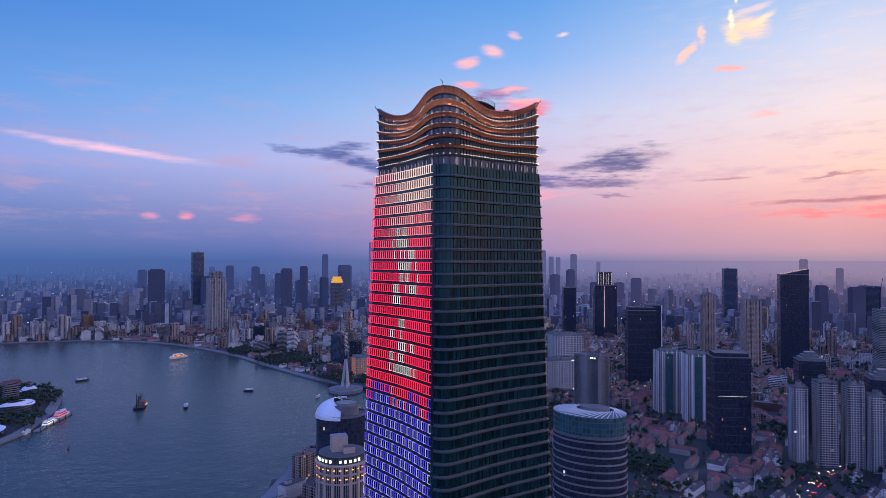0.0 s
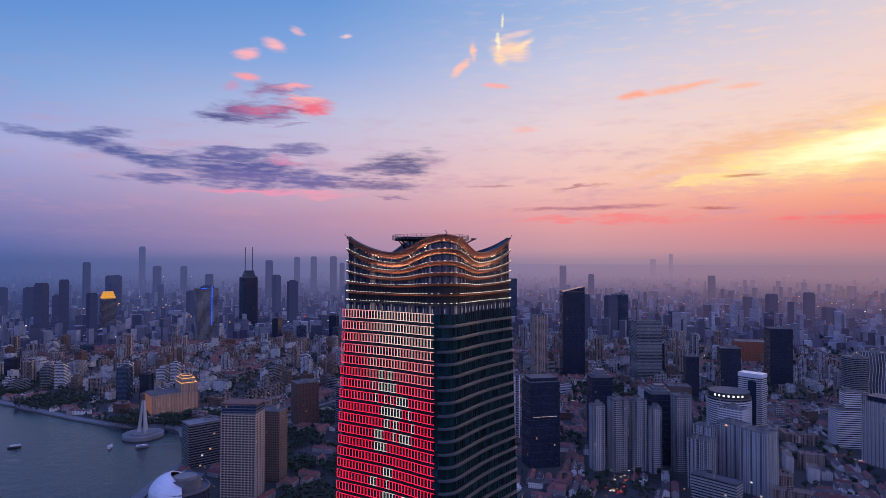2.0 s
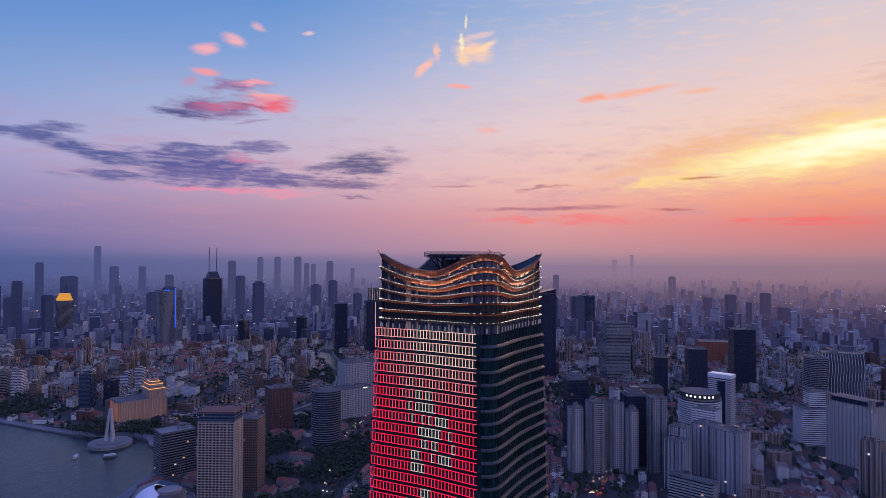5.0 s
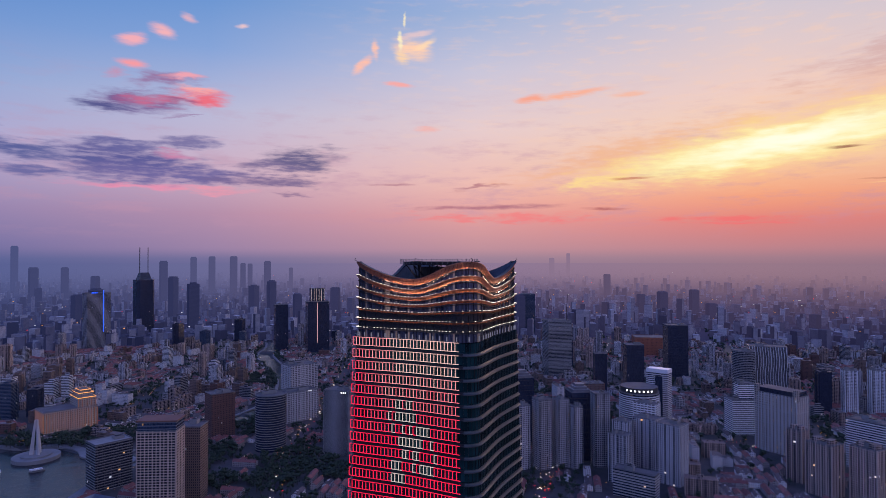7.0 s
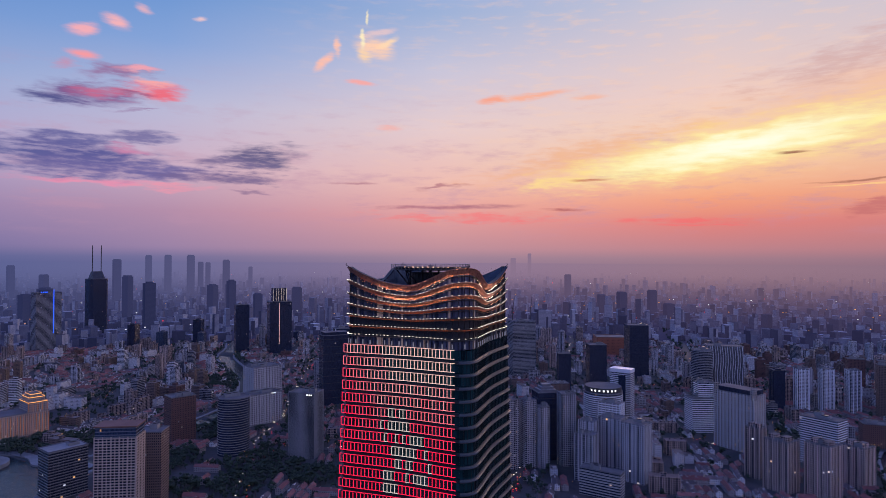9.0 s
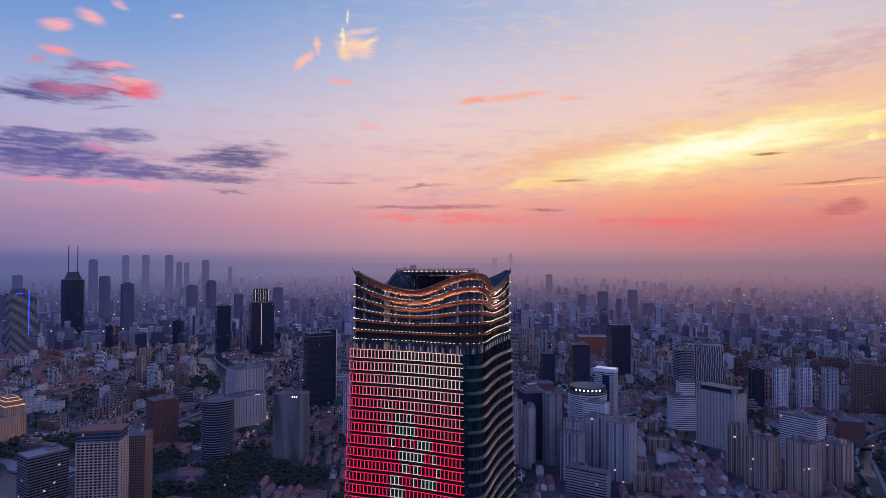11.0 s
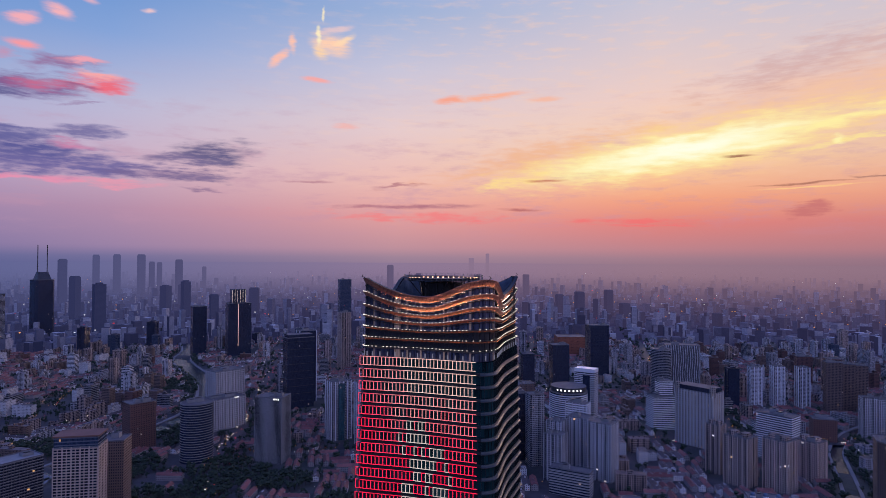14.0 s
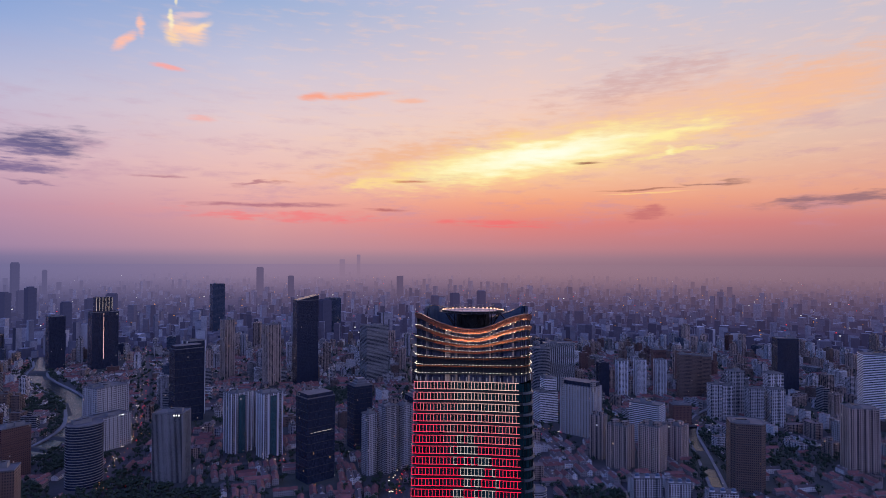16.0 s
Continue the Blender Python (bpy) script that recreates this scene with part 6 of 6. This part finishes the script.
# kinds of towers, each built once and then repeated
rnd = random.Random(11)
KINDS = []
SPECS = [("apartment_tower", "white apartment tower with balcony rows", "apt_white", 30, 22, 92, "white_metal"), ("apartment_tower", "beige apartment tower with balcony rows", "apt_beige", 30, 20, 84, "beige"),
         ("apartment_tower", "grey apartment tower with ribbed walls", "apt_grey", 26, 24, 100, "stone"), ("office_tower", "dark glass office tower with a flat roof", "dark_glass", 36, 30, 118, "dark_trim"),
         ("office_tower", "blue glass office tower with a flat roof", "blue_glass", 34, 30, 104, "ledge"), ("office_block", "white banded office block with roof rooms", "strip_white", 42, 26, 58, "white_metal"),
         ("office_block", "grey banded office block with roof rooms", "strip_grey", 46, 28, 52, "stone"), ("apartment_slab", "white apartment slab of middling height", "apt_white", 52, 14, 46, "white_metal"),
         ("apartment_slab", "beige apartment slab of middling height", "apt_beige", 56, 14, 40, "beige"), ("office_block", "brown office block with small windows", "brown", 36, 28, 62, "brick"),
         ("office_block", "pale gridded office block with roof rooms", "grid_white", 40, 30, 66, "stone"), ("apartment_tower", "tall brown grey apartment tower", "apt_beige", 28, 26, 124, "beige")]
for k, (name, label, skin, w_, d_, h_, trim) in enumerate(SPECS):
    e = thing(name, 0, 0, 0, 0, label, "building", "towers of the town")
    part("body", Mesh().prism(rect(0, 0, w_, d_), 0, h_, 0, 1), [F[skin], M["roof"]], e)
    m = Mesh()
    parapet(rect(0, 0, w_ * 1.01, d_ * 1.01), h_ - 0.3, 1.5, 0.5, m)
    part("parapet", m, M[trim], e)
    for q in (-1, 1):
        part("side_bay", Mesh().box(q * w_ * 0.28, 0, 0, w_ * 0.22, d_ + 3.0, h_ - 4, 0, 0, 1), [F[skin], M["roof"]], e)
        part("roof_room", Mesh().box(q * w_ * 0.2, 0, h_, w_ * 0.24, d_ * 0.45, 5.0 + q, 0, 0, 1), [F[skin], M["roof"]], e)
    if skin.startswith("apt"):
        part("stair_core", Mesh().box(0, -d_ / 2 - 0.8, 0, 4.0, 2.2, h_ + 6), M[trim], e)
    KINDS.append((e, w_, d_, h_))
used = set()
count = 0
tries = 0
while count < 280 and tries < 9000:
    tries += 1
    x, y, r = fan(rnd, 1180, 2440)
    clump = noise.noise(Vector((x * 0.0028, y * 0.0028, 8.0)))
    if clump < rnd.uniform(-0.35, 0.35):
        continue
    k = rnd.randrange(len(KINDS))
    east = math.degrees(math.atan2(y - 90, x + 80)) < 26
    if east and k in (3, 4, 10) and rnd.random() < 0.8:
        continue
    e, w_, d_, h_ = KINDS[k]
    sc = rnd.uniform(0.62, 0.95)
    tall = rnd.uniform(0.36, 0.8)
    rad = math.hypot(w_, d_) / 2 * sc
    if hides(x, y, rad) or not free(x, y, rad, 40) or not claim(x, y, rad + 4):
        continue
    yaw = estate_yaw(x, y) + rnd.choice((0, 0, 0, 90)) + rnd.uniform(-5, 5)
    m4 = pose(x, y, 0, 0, 0, yaw)
    if k not in used:
        used.add(k)
        ob = e
        ob.matrix_basis = m4
    else:
        ob = copy_thing(e, m4)
    ob.scale = (sc, sc, tall)
    count += 1
for k, (e, *_) in enumerate(KINDS):
    if k not in used:
        for o in (*e.children_recursive, e):
            bpy.data.objects.remove(o)

# further towers, past counting
rnd = random.Random(31)
more = {k: Mesh() for k in ("apt_white", "apt_beige", "apt_grey", "dark_glass", "strip_white", "strip_grey", "grid_white", "brown", "brick")}
made = 0
tries = 0
while made < 520 and tries < 9000:
    tries += 1
    x, y, r = fan(rnd, 1120, 2450)
    skin = rnd.choice(("apt_white", "apt_white", "apt_beige", "apt_beige", "apt_grey", "apt_grey", "brown", "strip_white", "strip_grey", "grid_white", "brown", "brick"))
    slab = rnd.random() < 0.45
    sx, sy = (rnd.uniform(28, 50), rnd.uniform(11, 15)) if slab else (rnd.uniform(16, 26), rnd.uniform(15, 22))
    h = rnd.uniform(16, 30) if slab else rnd.uniform(24, 62)
    if r < 1400:
        h *= 0.7
    rad = math.hypot(sx, sy) * 0.42
    if (h > 26 and hides(x, y, rad)) or not free(x, y, rad, 30) or not claim(x, y, rad + 2):
        continue
    yaw = estate_yaw(x, y) + rnd.choice((0, 0, 0, 90)) + rnd.uniform(-6, 6)
    c, s = math.cos(radians(yaw)), math.sin(radians(yaw))
    m = more[skin]
    m.prism(rect(x, y, sx, sy, yaw), 0, h, 0, 1, rnd.uniform(0, 900))
    for q in range(rnd.randint(1, 3)):
        t = rnd.uniform(-0.35, 0.35) * sx
        m.prism(rect(x + c * t, y + s * t, sx * 0.14, sy + 2.6, yaw), 0, h - rnd.uniform(2, 6), 0, 1, rnd.uniform(0, 900))
    for q in range(rnd.randint(1, 3)):
        t = rnd.uniform(-0.32, 0.32) * sx
        m.prism(rect(x + c * t, y + s * t, rnd.uniform(4, 8), sy * 0.5, yaw), h, h + rnd.uniform(3, 6.5), 0, 1, rnd.uniform(0, 900))
    made += 1
for skin, m in more.items():
    solid("town_towers", m, [F[skin], M["flat_roof"]], "crowded towers and slabs of the inner town", "buildings", kind="stuff")

# street trees and parks
rnd = random.Random(9)
leaf = Mesh()
trunk = Mesh()


def tree_into(x, y, h, rnd):
    trunk.prism(oval(x, y, 0.45, 0.45, 5), 0, h * 0.5, 0, 0, 0, False, oval(x, y, 0.2, 0.2, 5))
    for _ in range(9):
        a, q = rnd.uniform(0, 6.28), rnd.uniform(0, 0.40) * h
        cx, cy, cz = x + q * math.cos(a), y + q * math.sin(a), h * rnd.uniform(0.45, 0.92)
        r = h * rnd.uniform(0.13, 0.25)
        p = [(cx + v[0] * r * rnd.uniform(0.7, 1.25), cy + v[1] * r * rnd.uniform(0.7, 1.25), cz + v[2] * r * rnd.uniform(0.6, 1.0)) for v in ((1, 0, 0), (0, 1, 0), (-1, 0, 0), (0, -1, 0), (0, 0, 1), (0, 0, -1))]
        for i in range(4):
            j = (i + 1) % 4
            leaf.face([p[i], p[j], p[4]])
            leaf.face([p[j], p[i], p[5]])


planted = 0
tries = 0
PARKS = [(560, 760, 45), (620, 690, 40), (500, 640, 40), (420, 520, 60), (480, 430, 50), (690, 600, 40), (640, 480, 35), (590, 1180, 70), (640, 1120, 60), (700, 1060, 60), (640, 860, 70), (820, 900, 60), (700, 700, 60), (1200, 1180, 90), (560, 1500, 70), (540, 1700, 60), (-30, 1180, 70), (20, 1330, 70), (0, 1420, 60), (1000, -300, 120), (1150, -150, 80), (720, 30, 60), (1350, 560, 80)]
while planted < 5600 and tries < 26000:
    tries += 1
    if rnd.random() < 0.5:
        px, py, pr = rnd.choice(PARKS)
        a, q = rnd.uniform(0, 6.28), pr * math.sqrt(rnd.random())
        x, y = px + q * math.cos(a), py + q * math.sin(a)
    elif rnd.random() < 0.55:
        line = rnd.choice([CREEK, CREEK, CANAL] + [q[0] for q in ROADS])
        i = rnd.randrange(len(line) - 1)
        t = rnd.random()
        x, y = line[i][0] * (1 - t) + line[i + 1][0] * t, line[i][1] * (1 - t) + line[i + 1][1] * t
        x, y = x + rnd.choice((-1, 1)) * rnd.uniform(10, 40), y + rnd.choice((-1, 1)) * rnd.uniform(10, 40)
    else:
        x, y, r = fan(rnd, 330, 2300)
    if in_poly(x, y, RIVER) or to_line(x, y, CREEK) < 28 or to_line(x, y, CANAL) < 12 or not claim(x, y, 3.0):
        continue
    tree_into(x, y, rnd.uniform(8, 15), rnd)
    planted += 1
solid("trees", leaf, M["leaves"], "dark green leafy street and park trees", "trees", kind="stuff")
solid("tree_trunks", trunk, M["bark"], "bare brown trunks of the street trees", "trees", kind="stuff")

# rows of small houses and low blocks, too many to count
rnd = random.Random(5)
lanes = {"red": Mesh(), "grey": Mesh(), "flat": Mesh(), "mid": Mesh()}
tries = 0
made = 0
while made < 11000 and tries < 60000:
    tries += 1
    x, y, r = fan(rnd, 330, 2460)
    if r > 1600 and rnd.random() < 0.25:
        continue
    yaw = estate_yaw(x, y) + rnd.choice((0, 0, 0, 90)) + rnd.uniform(-4, 4)
    old = noise.noise(Vector((x * 0.002, y * 0.002, 21.0)))
    c, s = math.cos(radians(yaw)), math.sin(radians(yaw))
    if old > -0.2 and rnd.random() < (0.85 if r < 1300 else 0.66):
        # a lane of terraced houses
        n, gap = rnd.randint(2, 5), rnd.uniform(10.5, 12.5)
        for i in range(n):
            L = rnd.uniform(18, 38)
            px, py = x - s * gap * (i - n / 2), y + c * gap * (i - n / 2)
            ends = [(px + c * L * q, py + s * L * q) for q in (-0.3, 0.3)]
            if free(px, py, L * 0.3, 4) and claim(*ends[0], 5.0) and claim(*ends[1], 5.0):
                hh = rnd.uniform(6, 9)
                key = "red" if rnd.random() < (0.85 if old > -0.02 else 0.5) else "grey"
                lanes[key].gable(px, py, 0, L, rnd.uniform(8.5, 10.0), hh, rnd.uniform(2.6, 3.6), yaw)
                for q in range(rnd.randint(1, 4)):
                    t = rnd.uniform(-0.45, 0.45) * L
                    lanes[key].box(px + c * t, py + s * t, hh, 1.6, 2.2, rnd.uniform(2.6, 4.2), yaw, 0, 1)
                made += 1
    else:
        sx, sy = rnd.uniform(16, 46), rnd.uniform(10, 18)
        hh = rnd.choice((9, 12, 15, 18, 18, 21, 24, 30))
        if free(x, y, sx * 0.45, 4) and claim(x, y, min(sx, 30) * 0.5 + 2):
            key = "mid" if rnd.random() < 0.6 else "flat"
            lanes[key].box(x, y, 0, sx, sy, hh, yaw, 0, 1)
            for q in range(rnd.randint(1, 3)):
                t, v = rnd.uniform(-0.38, 0.38) * sx, rnd.uniform(-0.25, 0.25) * sy
                lanes[key].box(x + c * t - s * v, y + s * t + c * v, hh, rnd.uniform(3, 7), rnd.uniform(3, 5), rnd.uniform(1.5, 3.5), yaw, 0, 1)
            made += 1
solid("terraced_houses", lanes["red"], [F["house_grey"], M["tiles_red"]], "old lane houses with red brown tiled roofs", "houses", kind="stuff")
solid("terraced_houses", lanes["grey"], [F["house_white"], M["tiles_grey"]], "white lane houses with grey tiled roofs", "houses", kind="stuff")
solid("low_blocks", lanes["flat"], [F["house_white"], M["flat_roof"]], "low white flat roofed blocks", "buildings", kind="stuff")
solid("low_blocks", lanes["mid"], [F["apt_beige"], M["tiles_grey"]], "beige walk-up housing blocks with dark roofs", "buildings", kind="stuff")

# street lamps and lit signs far below
rnd = random.Random(3)
for tone, n_, size, label in (("lamp_warm", 1100, 0.8, "warm street lamps along the roads"), ("lamp_white", 640, 0.75, "small white lamps among the roofs"), ("lamp_red", 330, 0.85, "red tail lights and beacons")):
    m = Mesh()
    for _ in range(n_):
        if tone != "lamp_white" and rnd.random() < 0.65:
            line, width = rnd.choice(ROADS)
            i = rnd.randrange(len(line) - 1)
            t = rnd.random()
            x, y = line[i][0] * (1 - t) + line[i + 1][0] * t, line[i][1] * (1 - t) + line[i + 1][1] * t
            x, y = x + rnd.uniform(-12, 12), y + rnd.uniform(-12, 12)
        else:
            x, y, r = fan(rnd, 400, 2450)
        if in_poly(x, y, RIVER):
            continue
        s = size * rnd.uniform(0.5, 1.2)
        m.box(x, y, rnd.uniform(5, 11), s, s, s * 0.6, rnd.uniform(0, 90), 0, 0, True)
    solid("street_lights", m, M[tone], label, "lamps", kind="stuff")

# head and tail lights of the evening traffic on the avenues
rnd = random.Random(17)
heads, tails = Mesh(), Mesh()
for line, width in ROADS[:4]:
    for _ in range(150):
        i = rnd.randrange(len(line) - 1)
        t = rnd.random()
        (ax, ay), (bx, by) = line[i], line[i + 1]
        step = math.hypot(bx - ax, by - ay)
        off = rnd.choice((-1, 1)) * rnd.choice((0.14, 0.26, 0.38)) * width
        x, y = ax + (bx - ax) * t - (by - ay) / step * off, ay + (by - ay) * t + (bx - ax) / step * off
        mesh = heads if off > 0 else tails
        yaw = math.degrees(math.atan2(by - ay, bx - ax))
        mesh.box(x, y, 1.1, 0.7, 1.7, 0.6, yaw, 0, 0, True)
solid("car_lights", heads, M["lamp_white"], "white head lights of cars along the avenues", "car lights", kind="stuff")
solid("car_lights", tails, M["lamp_red"], "red tail lights of cars along the avenues", "car lights", kind="stuff")

# ---------------------------------------------------------------- the far distance
def hazy(name, stops):
    """The far town: its own colours under haze painted on as emission, thicker with the distance."""
    m, n = material(name)
    g = n.add("ShaderNodeNewGeometry")
    away = n.vmath("SUBTRACT", n.vmath("DIVIDE", g.outputs["Position"], (UNIT, UNIT, UNIT)), (CX, CY, 0))
    sp = n.add("ShaderNodeSeparateXYZ")
    n.put(sp.inputs[0], away)
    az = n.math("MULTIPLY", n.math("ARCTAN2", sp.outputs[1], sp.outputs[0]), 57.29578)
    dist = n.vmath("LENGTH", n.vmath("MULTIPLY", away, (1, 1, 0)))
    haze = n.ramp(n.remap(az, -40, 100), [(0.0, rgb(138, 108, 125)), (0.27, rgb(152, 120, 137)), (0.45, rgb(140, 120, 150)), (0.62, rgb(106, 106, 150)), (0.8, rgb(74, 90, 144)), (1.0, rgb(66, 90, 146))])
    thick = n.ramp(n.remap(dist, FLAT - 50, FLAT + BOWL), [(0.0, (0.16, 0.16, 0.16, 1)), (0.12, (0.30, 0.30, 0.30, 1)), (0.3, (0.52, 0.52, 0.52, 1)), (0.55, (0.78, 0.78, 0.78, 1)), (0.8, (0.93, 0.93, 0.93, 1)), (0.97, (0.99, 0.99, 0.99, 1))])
    isle = g.outputs["Random Per Island"]
    tone = n.ramp(isle, stops)
    rows = n.math("FRACT", n.math("MULTIPLY", sp.outputs[2], 0.28))
    tone = n.mix(n.remap(rows, 0.45, 0.55, 0.0, 0.6), tone, (0.04, 0.045, 0.06, 1))
    skin = n.add("ShaderNodeBsdfDiffuse")
    n.put(skin.inputs[0], tone)
    # the haze is painted: a glow mixed over the surface colour by distance
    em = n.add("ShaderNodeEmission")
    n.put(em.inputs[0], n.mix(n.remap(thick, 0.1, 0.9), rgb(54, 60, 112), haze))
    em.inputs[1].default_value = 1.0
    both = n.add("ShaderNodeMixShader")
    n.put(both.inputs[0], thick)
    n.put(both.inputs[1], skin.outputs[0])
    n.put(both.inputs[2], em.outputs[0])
    n.put(n.add("ShaderNodeOutputMaterial").inputs[0], both.outputs[0])
    return m


M["distance"] = hazy("distant town with painted haze", [(0.0, (0.03, 0.035, 0.05, 1)), (0.3, (0.13, 0.115, 0.13, 1)), (0.6, (0.28, 0.27, 0.29, 1)), (0.85, (0.48, 0.47, 0.48, 1)), (1.0, (0.75, 0.74, 0.74, 1))])
M["far_slate"] = hazy("distant dark towers with painted haze", [(0.0, (0.02, 0.025, 0.04, 1)), (0.6, (0.06, 0.07, 0.10, 1)), (1.0, (0.13, 0.13, 0.16, 1))])
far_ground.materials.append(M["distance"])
tagged(new("backdrop", far_ground), "far plain with painted haze that runs out to the horizon", "distance", kind="structure")
rnd = random.Random(21)
m = Mesh()


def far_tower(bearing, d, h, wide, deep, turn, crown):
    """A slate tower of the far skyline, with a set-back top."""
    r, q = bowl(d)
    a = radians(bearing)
    e = thing("far_tower", CX + r * math.cos(a), CY + r * math.sin(a), 300 * (1 - q) - 1, turn, "slate grey tower of the far skyline with painted haze", "tower", "far skyline")
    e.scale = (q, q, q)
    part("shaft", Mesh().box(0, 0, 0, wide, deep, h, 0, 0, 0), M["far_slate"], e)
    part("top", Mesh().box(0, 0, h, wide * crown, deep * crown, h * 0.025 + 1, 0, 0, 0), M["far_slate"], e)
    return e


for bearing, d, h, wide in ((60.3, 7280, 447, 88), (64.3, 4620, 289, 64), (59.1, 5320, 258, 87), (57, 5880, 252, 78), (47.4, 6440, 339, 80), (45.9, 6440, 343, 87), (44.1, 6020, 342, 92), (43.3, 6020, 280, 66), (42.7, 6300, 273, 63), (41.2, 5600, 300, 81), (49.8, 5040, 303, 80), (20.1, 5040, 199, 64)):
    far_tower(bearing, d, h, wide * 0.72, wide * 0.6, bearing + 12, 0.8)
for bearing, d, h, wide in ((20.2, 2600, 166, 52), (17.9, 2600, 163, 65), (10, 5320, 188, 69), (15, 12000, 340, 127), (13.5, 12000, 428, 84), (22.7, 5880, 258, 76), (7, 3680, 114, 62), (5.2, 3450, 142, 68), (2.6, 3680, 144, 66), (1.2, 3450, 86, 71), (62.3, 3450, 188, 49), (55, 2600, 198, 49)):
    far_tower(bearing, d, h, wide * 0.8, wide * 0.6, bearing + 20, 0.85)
for _ in range(14000):
    a = radians(rnd.uniform(-44, 103))
    d = 2500 * (30000 / 2500) ** (rnd.random() ** 1.1)
    r, s = bowl(d)
    x, y, z = CX + r * math.cos(a), CY + r * math.sin(a), 300 * (1 - s)
    clump = noise.noise(Vector((math.cos(a) * d * 0.0006, math.sin(a) * d * 0.0006, 2.0)))
    k = rnd.random()
    deg = math.degrees(a)
    h = rnd.uniform(12, 30) if k < 0.66 else rnd.uniform(32, 66)
    if clump > 0.0 and k > 0.9:
        h = rnd.uniform(70, 120)
    if 34 < deg < 80 and d < 7000 and rnd.random() < 0.022:
        far_tower(deg, d, rnd.uniform(120, 230), rnd.uniform(34, 60), rnd.uniform(28, 50), rnd.uniform(0, 90), rnd.uniform(0.45, 0.85))
        continue
    wide = rnd.uniform(18, 40)
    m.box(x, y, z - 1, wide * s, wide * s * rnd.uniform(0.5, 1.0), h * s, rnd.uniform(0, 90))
solid("backdrop", m, M["distance"], "endless far towers and blocks fading into painted haze", "skyline", kind="structure")
for tone, n_, label in (("lamp_warm", 300, "warm lights across the far town"), ("sign_white", 280, "white lit signs across the far town"), ("lamp_red", 90, "red beacons and signs across the far town")):
    m = Mesh()
    for _ in range(n_):
        a = radians(rnd.uniform(-44, 103))
        d = rnd.uniform(2500, 5200) if rnd.random() < 0.8 else rnd.uniform(5200, 12000)
        r, s = bowl(d)
        x, y, z = CX + r * math.cos(a), CY + r * math.sin(a), 300 * (1 - s)
        m.box(x, y, z + rnd.uniform(8, 70) * s, rnd.uniform(1.5, 5) * s, rnd.uniform(1.5, 5) * s, rnd.uniform(1.2, 3) * s, rnd.uniform(0, 90), 0, 0, True)
    solid("far_lights", m, M[tone], label, "lamps", kind="stuff")

# ---------------------------------------------------------------- set the model down at its scale
for ob in list(scene.objects):
    if ob.parent is None and ob.type in {"MESH", "EMPTY"}:
        ob.location = ob.location * UNIT
        ob.scale = ob.scale * UNIT
